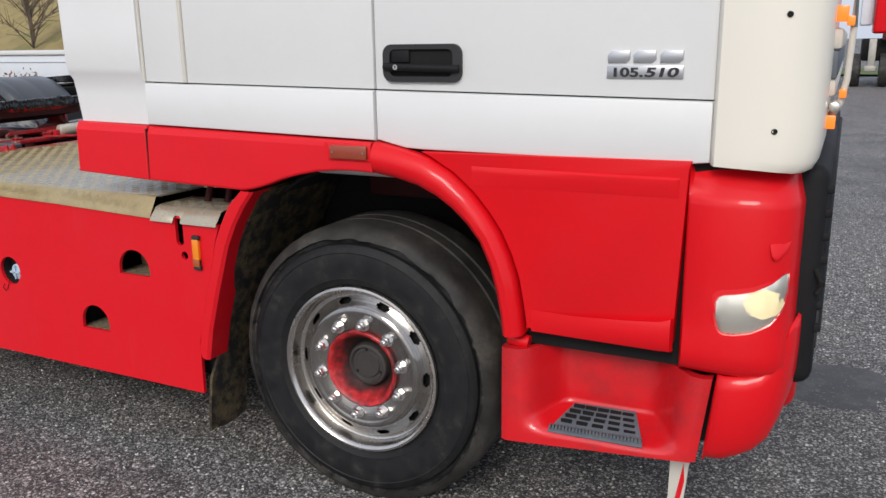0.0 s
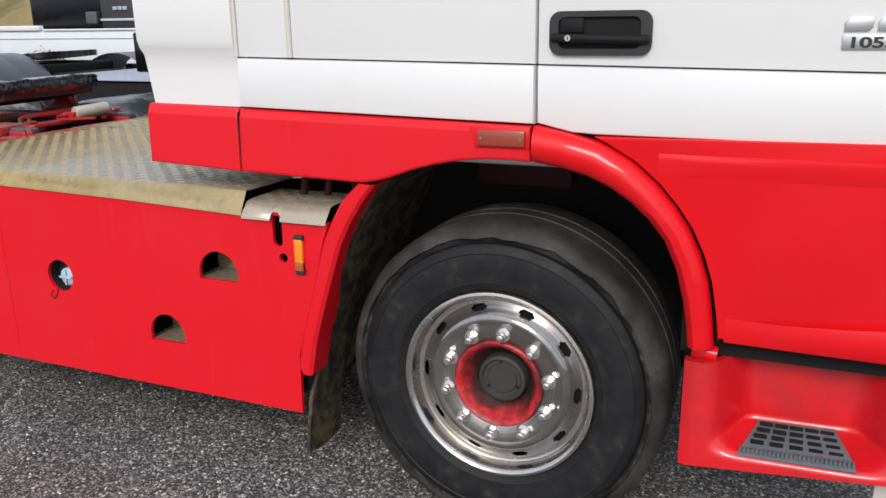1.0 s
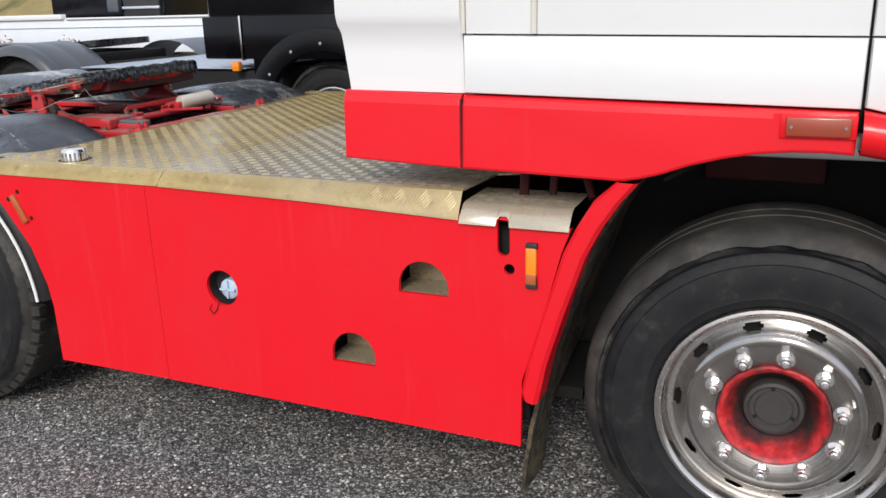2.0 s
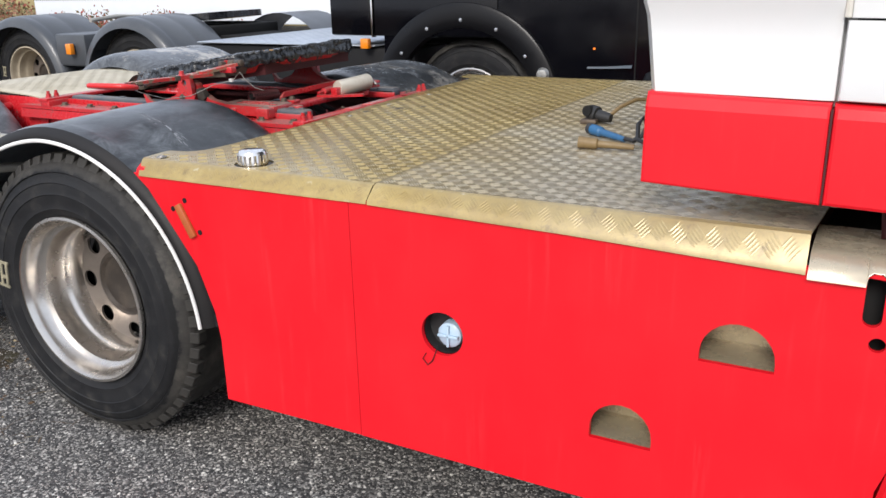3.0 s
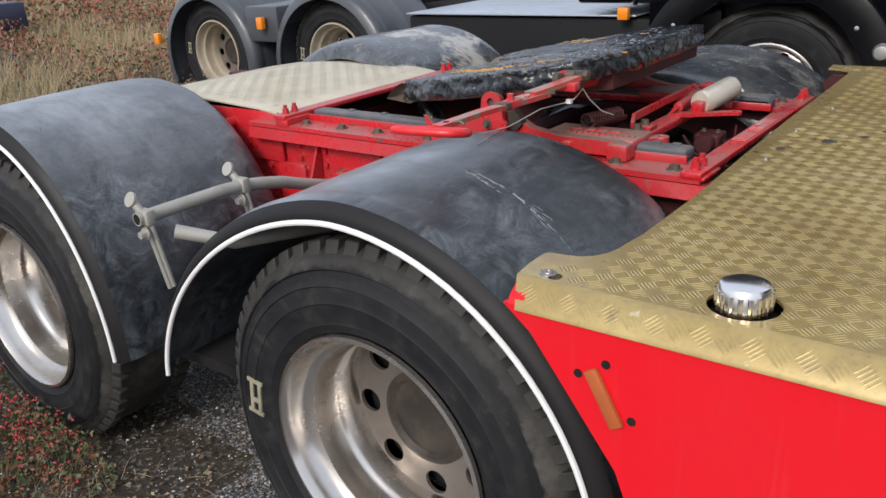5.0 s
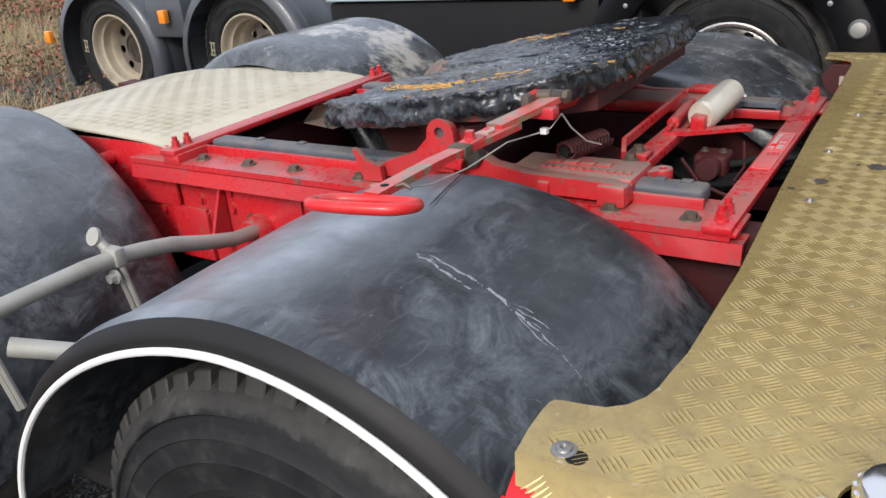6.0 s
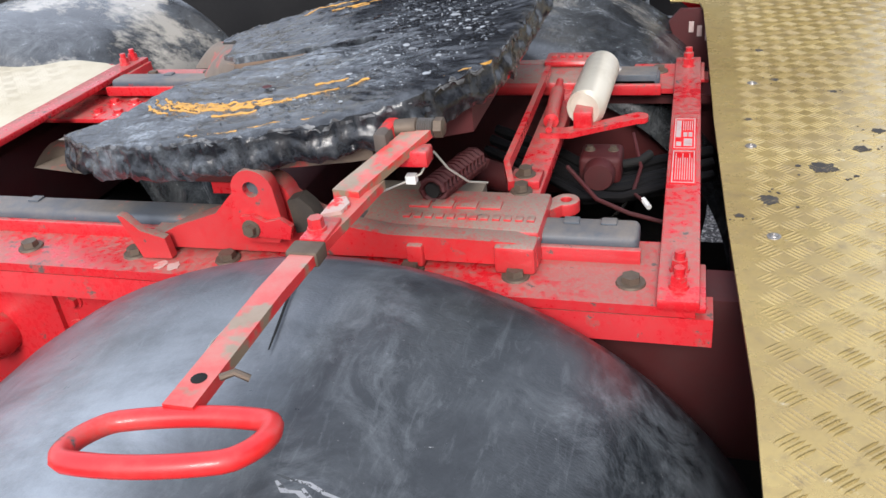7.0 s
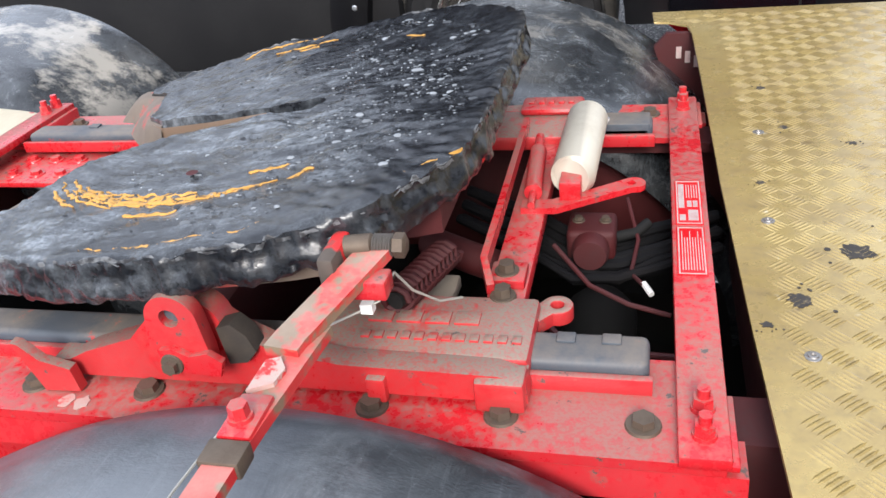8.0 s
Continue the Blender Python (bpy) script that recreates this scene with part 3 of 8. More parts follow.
bm = fresh()
xs = [-600, -150, -60, -30, -16] + [-12 + 0.5 * i for i in range(37)] + [10, 16, 30, 60, 150, 600]
ys = [-600, -150, -60, -30, -12] + [-6 + 0.5 * i for i in range(29)] + [12, 20, 30, 60, 150, 600]
grid = [[bm.verts.new((x, y, ground_height(x, y))) for y in ys] for x in xs]
for i in range(len(xs) - 1):
    for j in range(len(ys) - 1):
        bm.faces.new((grid[i][j], grid[i + 1][j], grid[i + 1][j + 1], grid[i][j + 1]))
tagged(part("ground", bm, TARMAC), "worn grey asphalt with pale loose grit", "ground", kind="structure")

# a smooth dark repair in the asphalt, with a pale worn rim
PATCHTAR = paint("smooth_tar", (0.05, 0.05, 0.053), 0.55, (0.20, 0.195, 0.185), 0.9, 0.0, scale=7, patch=((0.16, 0.155, 0.15), 60, 0.60))
bm = fresh()
rows = []
for k in range(49):
    a = 2 * math.pi * k / 48
    w = 1 + 0.35 * noise.noise(Vector((2 * math.cos(a), 2 * math.sin(a), 1))) + 0.2 * noise.noise(Vector((7 * math.cos(a), 7 * math.sin(a), 3)))
    rows.append([(1.50 + 0.27 * f * w * math.cos(a), 1.83 + 0.33 * f * w * math.sin(a), G + 0.009 - 0.012 * f * f) for f in (0.0, 0.4, 0.75, 0.92, 1.0)])
tagged(part("asphalt_patch", strip(bm, rows), PATCHTAR), "smooth dark repair patch in the asphalt", "asphalt patch", kind="structure")

# ---- the red and white tractor ----
truck = thing("tractor_truck", (-1.5, 1.22, G), "red and white three-axle tractor unit without its trailer", "truck")
W = 2.44  # overall width
HUB = 0.487
DZ = 1.03  # height of the deck
T0 = truck.location


def rel(x, y, z):
    return (x - T0.x, y - T0.y, z - T0.z)


def lean(x):
    """The cab stands a little nose-down."""
    return -0.016 * x


def side(name, outer, mat, lo, hi, parent=truck, label="", holes=(), bev=0.006, tilt=True):
    bm = panel(fresh(), outer, "y", hi, lo, holes, bev)
    if tilt:
        for v in bm.verts:
            v.co.z += lean(v.co.x)
    return part(name, bm, mat, parent, label)


# cab shell behind the outer panels
bm = box(fresh(), (-1.19, 0.06, 1.14), (1.30, 2.38, 3.3), 0.08, 3)
cab = part("cab_shell", bm, WHITE, truck, "plain white sleeper cab shell")
# unseen wall added in dark grey so that the mudguards reflect dark
part("unseen_cab_back", box(fresh(), (-1.215, 0.10, 1.20), (-1.185, 2.34, 3.2), 0.01), CABBACK, truck, "unseen cab back, added in dark grey for dark reflections")
bm = box(fresh(), (-0.86, 0.045, 1.22), (1.16, 0.07, 2.3), 0.004)
part("door_seal", bm, DARK, truck, "black rubber behind the door gaps")

TOP = 2.55
# air deflector at the cab's rear corner, creased near its foot
bm = fresh()
rows = []
for z, y in ((TOP, 0.0), (1.62, 0.0), (1.50, 0.0), (1.475, 0.008), (1.45, 0.022), (1.40, 0.026), (1.296, 0.030)):
    x0 = -1.262 + (z - 1.3) * -0.01 if z > 1.47 else -1.262 + 0.02 * (1.475 - z) / 0.18
    rows.append([(x0, y + 0.30, z), (x0, y + 0.03, z), (x0 + 0.015, y, z), (-0.90, y, z), (-0.882, y + 0.006, z), (-0.879, y + 0.03, z)])
strip(bm, rows)
for v in bm.verts:
    v.co.z += lean(v.co.x) - 0.012
part("air_deflector", bm, WHITE, truck, "white side air deflector with a crease")

side("sleeper_panel", [(-0.870, 1.4395), (-0.690, 1.4395), (-0.690, TOP), (-0.870, TOP)], WHITE, 0.016, 0.05)
bm = fresh()
tube(bm, [(-0.683, 0.016, 1.452), (-0.683, 0.016, TOP)], 0.0085, 10)
part("seam_bead", bm, SEAL, truck, "aged cream seam bead")
bm = tube(fresh(), [(-0.8755, 0.016, 1.455), (-0.8755, 0.016, TOP)], 0.0065, 8)
part("seam_bead", bm, SEAL, truck, "aged cream seam bead")
side("sleeper_panel", [(-0.676, 1.4395), (0.0815, 1.4395), (0.0815, TOP), (-0.676, TOP)], WHITE, 0.016, 0.05)
side("sleeper_lower_panel", [(-0.8745, 1.286), (0.0815, 1.279), (0.0815, 1.4355), (-0.8745, 1.4355)], WHITE, 0.008, 0.05, bev=0.01)
door = side("door", [(0.0885, 1.4395), (1.103, 1.4395), (1.103, TOP), (0.0885, TOP)], WHITE, 0.016, 0.05, label="white cab door")
side("door_lower_panel", [(0.090, 1.283), (0.14, 1.272), (0.19, 1.262), (0.25, 1.260), (1.05, 1.268), (1.103, 1.275), (1.103, 1.4355), (0.0885, 1.4355)], WHITE, 0.008, 0.05, door, bev=0.01)

# door handle
def rounded(x0, z0, x1, z1, r):
    return [(cx + r * math.cos(radians(a)), cz + r * math.sin(radians(a))) for cx, cz, s in ((x1 - r, z1 - r, 0), (x0 + r, z1 - r, 90), (x0 + r, z0 + r, 180), (x1 - r, z0 + r, 270)) for a in range(s, s + 91, 15)]


bm = panel(fresh(), rounded(0.122, 1.461, 0.386, 1.573, 0.030), "y", 0.018, 0.004, [rounded(0.146, 1.478, 0.358, 1.558, 0.018)], bev=0.0)
hnd = part("door_handle", bm, BLACKPLASTIC, door, "black plastic recessed door handle")
part("handle_recess", panel(fresh(), rounded(0.144, 1.476, 0.360, 1.560, 0.018), "y", 0.0175, 0.0155), DARK, hnd)
part("lock_cover", box(fresh(), (0.150, 0.007, 1.519), (0.212, 0.0157, 1.556), 0.003), DARKPLASTIC, hnd)
bm = tube(fresh(), [(0.130, 0.002, 1.507), (0.16, -0.004, 1.506), (0.36, -0.004, 1.501), (0.378, 0.002, 1.501)], 0.0115, 14)
part("handle_grip", bm, DARKPLASTIC, hnd)
bm = lathe(fresh(), [(0.0, -0.009), (0.008, -0.009), (0.009, -0.004)], 16)
part("key_lock", bm, CHROME, hnd, "round metal key lock", at=(0.176, -0.0085, 1.506))
bm = box(fresh(), (0.1747, -0.0185, 1.502), (0.1773, -0.0172, 1.510))
part("keyhole", bm, DARK, hnd)

# model badge: the number on a plate, and the maker's emblem as three plain raised bars
bm = box(fresh(), (0.818, 0.010, 1.490 + lean(0.9)), (1.022, 0.0165, 1.524 + lean(0.9)), 0.002)
plate = part("model_plate", bm, SILVER, door, "silver model number plate")
for body, x, slant in (("105.", 0.8285, 0.0), ("510", 0.9195, 0.25)):
    curve = bpy.data.curves.new("number", "FONT")
    curve.body, curve.size, curve.extrude, curve.offset = body, 0.033, 0.001, 0.0011
    text = bpy.data.objects.new("number", curve)
    scene.collection.objects.link(text)
    bpy.context.view_layer.update()
    me = bpy.data.meshes.new_from_object(text.evaluated_get(bpy.context.evaluated_depsgraph_get()))
    scene.collection.objects.unlink(text)
    bpy.data.objects.remove(text)
    wide = 0.088 / max(v.co.x for v in me.vertices)
    me.transform(Matrix.Translation((x, 0.009, 1.4955 + lean(0.9))) @ Matrix.Rotation(radians(90), 4, "X") @ Matrix.Shear("XZ", 4, (slant, 0.0)) @ Matrix.Diagonal((wide, 1.0, 1.0, 1)))
    place("number", me, BLACKPLASTIC, plate, "black model number")
for x0 in (0.820, 0.889, 0.960):
    z0, z1, x1 = 1.532 + lean(0.9), 1.563 + lean(0.9), x0 + 0.060
    o = [(x0, z0), (x1 - 0.010, z0), (x1, z0 + 0.010), (x1, z1), (x0 + 0.010, z1), (x0, z1 - 0.010)]
    part("emblem", panel(fresh(), o, "y", 0.0165, 0.008, bev=0.003), SILVER, door, "raised silver emblem")

# white corner fairing in front of the door
bm = fresh()
plan = [(1.118, 0.05), (1.116, 0.012), (1.124, -0.004), (1.16, -0.012), (1.22, -0.014), (1.28, -0.008), (1.325, 0.010), (1.346, 0.035), (1.356, 0.075), (1.359, 0.13), (1.36, 0.34)]
rows = [[(1.118 + (x - 1.118) * s, y + 0.02 * (1 - s), z + lean(x)) for x, y in plan] for z, s in ((TOP, 1.0), (1.40, 1.0), (1.33, 0.99), (1.295, 0.965), (1.278, 0.93), (1.272, 0.88))]
strip(bm, rows)
bmesh.ops.solidify(bm, geom=list(bm.faces), thickness=-0.012)
fairing = part("corner_fairing", bm, FAIRINGWHITE, truck, "curved white plastic corner fairing")
for x, z in ((1.271, 1.632), (1.257, 1.349)):
    bm = lathe(fresh(), [(0.0, 0.0), (0.005, 0.0), (0.0065, -0.002), (0.0075, -0.002), (0.0075, 0.003)], 16)
    part("screw_recess", bm, DARK, fairing, "small dark screw recess", at=(x, -0.0225, z))

# red band under the cab
def chamfered(skirt, x_end):
    """Slants the top of a skirt inward, fading out towards x_end."""
    bm = bmesh.new()
    bm.from_mesh(skirt.data)
    cuts = [((0, 0, 1.240 + lean(-0.88)), (0.016, 0, 1))]
    if x_end < 0.1:
        cuts += [((x_end, 0, 0), (1, 0, 0)), ((x_end - 0.25, 0, 0), (1, 0, 0))]
    for co, no in cuts:
        bmesh.ops.bisect_plane(bm, geom=bm.verts[:] + bm.edges[:] + bm.faces[:], plane_co=skirt.matrix_world.inverted() @ Vector(co), plane_no=no)
    base = skirt.matrix_world.translation
    for v in bm.verts:
        x, z = v.co.x + base.x, v.co.z + base.z
        up = max(0.0, min(1.0, (z - lean(x) - 1.241) / 0.04))
        if v.co.y + base.y < 0.03:
            v.co.y += 0.020 * up * max(0.0, min(1.0, (x_end - x) / 0.25))
    bm.normal_update()
    for e in bm.edges:
        e.smooth = len(e.link_faces) == 2 and e.calc_face_angle(0) < radians(12)
    bm.to_mesh(skirt.data)
    bm.free()


part("skirt_gap", box(fresh(), (-0.8833, 0.0, 1.102), (-0.8792, 0.05, 1.285)), DARKRED, truck, "dark seam in the skirt")
chamfered(side("side_skirt", [(-1.240, 1.092), (-0.8835, 1.083), (-0.8835, 1.281), (-1.240, 1.284)], RED, -0.006, 0.05, label="red painted skirt under the cab corner", bev=0.006), 0.2)
ARCH = [(-0.40, 1.088), (-0.352, 1.102), (-0.28, 1.130), (-0.208, 1.151), (-0.13, 1.168), (-0.051, 1.177), (0.02, 1.179), (0.078, 1.177)]
chamfered(side("side_skirt", [(-0.879, 1.083), (-0.44, 1.079)] + ARCH + [(0.078, 1.274), (-0.879, 1.281)], RED, -0.006, 0.05, bev=0.008), -0.10)
lampbox = part("side_marker_lamp", box(fresh(), (-0.072, -0.022, 1.218), (0.066, -0.005, 1.262), 0.005), BROWNLENS, truck, "aged red-brown side marker lamp")
for x in (-0.06, 0.054):
    part("screw", bolt(fresh(), (x, -0.021, 1.24), 0.004, 0.003, "y"), STEEL, lampbox)
part("lamp_back", box(fresh(), (-0.084, -0.012, 1.212), (0.078, -0.004, 1.268), 0.003), GLOSSRED, lampbox)

# wheel arch flare, front half bulging out
INNER = [(0.088, 1.177), (0.16, 1.166), (0.238, 1.146), (0.30, 1.118), (0.354, 1.083), (0.405, 1.038), (0.448, 0.985), (0.482, 0.91), (0.504, 0.827), (0.516, 0.76), (0.523, 0.70)]
OUTER = [(0.088, 1.276), (0.165, 1.262), (0.27, 1.236), (0.35, 1.192), (0.415, 1.137), (0.465, 1.08), (0.505, 1.023), (0.538, 0.955), (0.562, 0.885), (0.578, 0.80), (0.590, 0.705)]
bm = fresh()
rows = []
for (a, b), (c, d) in zip(INNER, OUTER):
    mid = lambda f: (a + (c - a) * f, b + (d - b) * f)
    rows.append([(a, 0.10, b), (a, -0.002, b), (*mid(0.08)[:1], -0.016, mid(0.08)[1]), (mid(0.3)[0], -0.032, mid(0.3)[1]), (mid(0.6)[0], -0.034, mid(0.6)[1]), (mid(0.88)[0], -0.02, mid(0.88)[1]), (c, -0.004, d), (c, 0.03, d)])
strip(bm, rows)
part("wheel_arch_flare", bm, GLOSSRED, truck, "glossy red bulging wheel arch flare")
# rear leg of the arch
bm = fresh()
leg = [((-0.40, 1.085), (-0.455, 1.086)), ((-0.445, 1.03), (-0.515, 1.03)), ((-0.492, 0.957), (-0.560, 0.952)), ((-0.53, 0.88), (-0.592, 0.884)), ((-0.59, 0.70), (-0.647, 0.70)), ((-0.635, 0.55), (-0.69, 0.55)), ((-0.655, 0.45), (-0.708, 0.455)), ((-0.66, 0.425), (-0.70, 0.43))]
strip(bm, [[(a, 0.09, b), (a, -0.006, b), (a - 0.012, -0.016, b), (c + 0.01, -0.016, d), (c, -0.006, d), (c, 0.05, d)] for (a, b), (c, d) in leg])
part("rear_wing", bm, RED, truck, "red rear edge of the front wheel arch")
bm = fresh()
FLAP = [(-0.40, 1.085), (-0.44, 1.03), (-0.49, 0.955), (-0.53, 0.88), (-0.59, 0.70), (-0.638, 0.55), (-0.662, 0.44), (-0.678, 0.34), (-0.69, 0.24), (-0.698, 0.16), (-0.702, 0.11)]
strip(bm, [[(x - 0.012 + 0.010 * noise.noise(Vector((z * 9, y * 8, 1))), y, z + (0.03 * noise.noise(Vector((y * 16, 3, 0))) if z < 0.2 else 0.0)) for y in ((0.055, 0.12, 0.2, 0.3, 0.42, 0.6) if z > 0.43 else (0.012, 0.04, 0.075, 0.11, 0.16, 0.22))] for x, z in FLAP])
bmesh.ops.solidify(bm, geom=list(bm.faces), thickness=0.012)
MUDDY = paint("mud_caked_rubber", (0.016, 0.014, 0.012), 0.85, (0.30, 0.21, 0.10), 1.0, 0.0, scale=14, patch=((0.11, 0.085, 0.035), 11, 0.54, 0.10))
part("mud_flap", bm, MUDDY, truck, "mud-caked black mud flap")
# dark liner over the wheel
bm = fresh()
strip(bm, [[(0.62 * math.cos(radians(a)) - 0.01, y, 0.53 + 0.66 * math.sin(radians(a))) for y in (0.10, 0.3, 0.62)] for a in range(4, 126, 8)])
bmesh.ops.solidify(bm, geom=list(bm.faces), thickness=0.01)
part("wheel_arch_liner", bm, DARK, truck, "black wheel arch liner")
bm = panel(fresh(), [(-0.75, 0.35), (0.7, 0.35), (0.7, 1.2), (-0.75, 1.2)], "y", 0.66, 0.70)
part("inner_panel", bm, DARK, truck)
part("frame_bracket", box(fresh(), (-0.30, 0.60, 0.98), (0.05, 0.66, 1.12), 0.01), DARKRED, truck, "dark red bracket inside the wheel arch")
bm = fresh()
tube(bm, [(-0.55, 0.15, 1.0), (-0.6, 0.22, 1.09), (-0.6, 0.35, 1.12)], 0.012, 8)
tube(bm, [(-0.75, 0.15, 1.0), (-0.76, 0.2, 1.09), (-0.75, 0.35, 1.11)], 0.014, 8)
tube(bm, [(-0.67, 0.17, 1.0), (-0.67, 0.2, 1.09)], 0.012, 8)
part("cab_suspension", bm, DARKRED, truck, "dark red cab suspension parts")

# lower door panel with two creases
edge = [(0.600, 0.718), (0.590, 0.80), (0.574, 0.885), (0.55, 0.955), (0.517, 1.023), (0.477, 1.08), (0.427, 1.137), (0.362, 1.192), (0.282, 1.238)]
low = [(0.602, 0.730), (0.78, 0.722), (1.0, 0.715), (1.022, 0.722), (1.034, 0.74)]
side("door_skirt", edge[::-1] + low + [(1.053, 1.24), (1.06, 1.262), (0.25, 1.252)], GLOSSRED, 0.0, 0.05, bev=0.008, tilt=False)
bm = fresh()
strip(bm, [[(x, 0.0, 0.772 + d), (x, -0.020 * f, 0.790 + d), (x, -0.026 * f, 0.775 + d - 0.006), (x, -0.026 * f, 0.745), (x, -0.012 * f, 0.722)] for x, f, d in ((0.615, 0.0, 0.0), (0.75, 0.45, 0.0), (0.9, 0.85, 0.01), (1.0, 1.0, 0.02), (1.03, 0.9, 0.03), (1.036, 0.0, 0.03))])
part("door_skirt_crease", bm, GLOSSRED, truck)
bm = fresh()
strip(bm, [[(x, -0.001, 1.216), (x, -0.010 * f, 1.210), (x, -0.010 * f, 1.196), (x, -0.001, 1.160)] for x, f in ((0.42, 0.1), (0.5, 0.6), (0.8, 1.0), (1.02, 1.0), (1.03, 0.2))])
part("door_skirt_crease", bm, GLOSSRED, truck)

# step unit: red shell with a soft hollow, and a plastic tread
def ease(v, a, b):
    k = max(0.0, min(1.0, (v - a) / (b - a)))
    return k * k * (3 - 2 * k)


def step_depth(x, z):
    """How far the hollow goes in behind the face."""
    left = ease(x, 0.575 + 0.06 * (0.66 - z), 0.70)
    right = 1 - ease(x, 0.955, 1.075 + 0.16 * (z - 0.40))
    floor = ease(z, 0.392 + 0.02 * (x - 0.67), 0.452 + 0.02 * (x - 0.67))
    return -0.010 + 0.155 * left * right * floor


rows = []
for i in range(34):
    u = i / 33
    row = [(0.519 + 0.597 * u, 0.05, 0.346 + 0.05 * u), (0.519 + 0.597 * u, 0.006, 0.345 + 0.05 * u)]
    for j in range(30):
        v = j / 29
        x = 0.519 + (0.599 + 0.032 * v) * u
        z0, z1 = 0.345 + 0.05 * u, 0.657 + 0.006 * math.sin(math.pi * min(1, u * 1.4))
        z = z0 + (z1 - z0) * v
        y = step_depth(x, z)
        if i in (0, 33):
            y += 0.012
        row.append((x, y, z))
    row.append((row[-1][0], row[-1][1] + 0.03, row[-1][2] + 0.001))
    rows.append(row)
bm = strip(fresh(), rows)
step = part("step_unit", bm, STEPRED, truck, "glossy red boarding step moulding", sharp=60)
bm = fresh()
strip(bm, [[(0.672, -0.004, 0.402), (0.966, -0.006, 0.410)], [(0.680, 0.014, 0.414), (0.962, 0.012, 0.422)], [(0.722, 0.128, 0.452), (0.916, 0.128, 0.458)]])
bmesh.ops.solidify(bm, geom=list(bm.faces), thickness=0.006)
tread = part("step_tread", bm, GREYPAINT, step, "grey plastic slotted step tread")
for r in range(4):
    for c in range(5):
        f = (r + 0.9) / 4.9
        x0, x1 = 0.676 + 0.046 * f, 0.964 - 0.048 * f
        xc = x0 + (x1 - x0) * (c + 0.75) / 5.5
        y, z = 0.014 + 0.114 * f, 0.4205 + 0.038 * f
        part("tread_slot", box(fresh(), (xc - 0.017, y, z - 0.004), (xc + 0.017, y + 0.010, z + 0.005)), DARK, tread)
bm = fresh()
for i in range(27):
    x = 0.677 + i * 0.0107
    box(bm, (x, 0.0, 0.411 + 0.0003 * i), (x + 0.0055, 0.014, 0.423 + 0.0003 * i))
tagged(part("tread_teeth", bm, GREYPAINT, tread), kind="stuff")
# black sheets added behind the gaps so that these read dark
bm = box(fresh(), (0.50, 0.17, 0.38), (1.20, 0.19, 1.25), 0.004)
box(bm, (0.50, 0.055, 0.66), (1.20, 0.075, 1.25), 0.004)
part("gap_backing", bm, DARK, truck, "black backing sheets added behind the gaps")
part("step_bracket", tube(fresh(), [(0.535, 0.03, 0.68), (0.60, 0.03, 0.672)], 0.022, 12), GLOSSRED, truck)

# bumper corner with the fog lamp
def corner(x0):
    return [(x0, 0.05), (x0, 0.006), (x0 + 0.008, -0.004), (1.13, -0.012), (1.18, -0.014), (1.23, -0.010), (1.27, 0.0), (1.302, 0.018), (1.324, 0.045), (1.336, 0.085), (1.342, 0.14), (1.345, 0.24)]


def face_y(x):
    pts = corner(1.064)[2:]
    for (a, b), (c, d) in zip(pts, pts[1:]):
        if a <= x <= c:
            return b + (d - b) * (x - a) / (c - a)
    return pts[-1][1]


rows = []
for z, inset in ((1.246, 0.13), (1.246, 0.075), (1.243, 0.062), (1.236, 0.055), (1.20, 0.030), (1.172, 0.010), (1.160, 0.003), (1.145, 0.0), (0.98, 0.0), (0.86, -0.002), (0.79, -0.006), (0.742, -0.012), (0.712, -0.010), (0.690, 0.0), (0.676, 0.012), (0.672, 0.03)):
    rows.append([(x if i < 3 else x - inset * 0.35 * (i - 2) / 9, y + inset * (0.2 if i < 2 else 1.0), z) for i, (x, y) in enumerate(corner(1.054))])
bumper = part("bumper_corner", strip(fresh(), rows), GLOSSRED, truck, "glossy red bumper corner", sharp=50)
rows = []
lowz = [0.393, 0.393, 0.394, 0.396, 0.40, 0.415, 0.435, 0.47, 0.52, 0.57, 0.60, 0.62]
plan2 = [(1.160, 0.05), (1.160, 0.006), (1.166, -0.006), (1.18, -0.012), (1.205, -0.012), (1.24, -0.006), (1.275, 0.004), (1.308, 0.022), (1.334, 0.05), (1.352, 0.095), (1.362, 0.16), (1.366, 0.26)]
sweep = [0.0, 0.0, 0.0, 0.0, 0.002, 0.006, 0.016, 0.050, 0.135, 0.165, 0.175, 0.18]
for f, inset in ((1.0, 0.014), (0.97, 0.002), (0.85, -0.004), (0.6, -0.004), (0.35, 0.002), (0.15, 0.016), (0.05, 0.032), (0.0, 0.055)):
    rows.append([((x if i < 2 else x - max(inset, 0) * 0.5 * (i - 2) / 9) - 0.032 * (1 - f) * max(0, 1 - i / 7), y + inset * (0.3 if i < 2 else 1.0), lowz[i] + (0.671 + sweep[i] - lowz[i]) * f) for i, (x, y) in enumerate(plan2)])
part("lower_bumper", strip(fresh(), rows), GLOSSRED, truck, "glossy red lower bumper corner", sharp=50)

# small raised washer cap above the lamp
bm = panel(fresh(), [(1.268, 1.056), (1.320, 1.060), (1.312, 1.040), (1.296, 1.018), (1.286, 1.012), (1.276, 1.024)], "y", 0.02, -0.006, bev=0.003)
for v in bm.verts:
    v.co.y += face_y(v.co.x) + 0.35 * max(0, v.co.z - 1.02) - 0.012
part("washer_cap", bm, GLOSSRED, bumper, "small raised cap with a pale sheen")

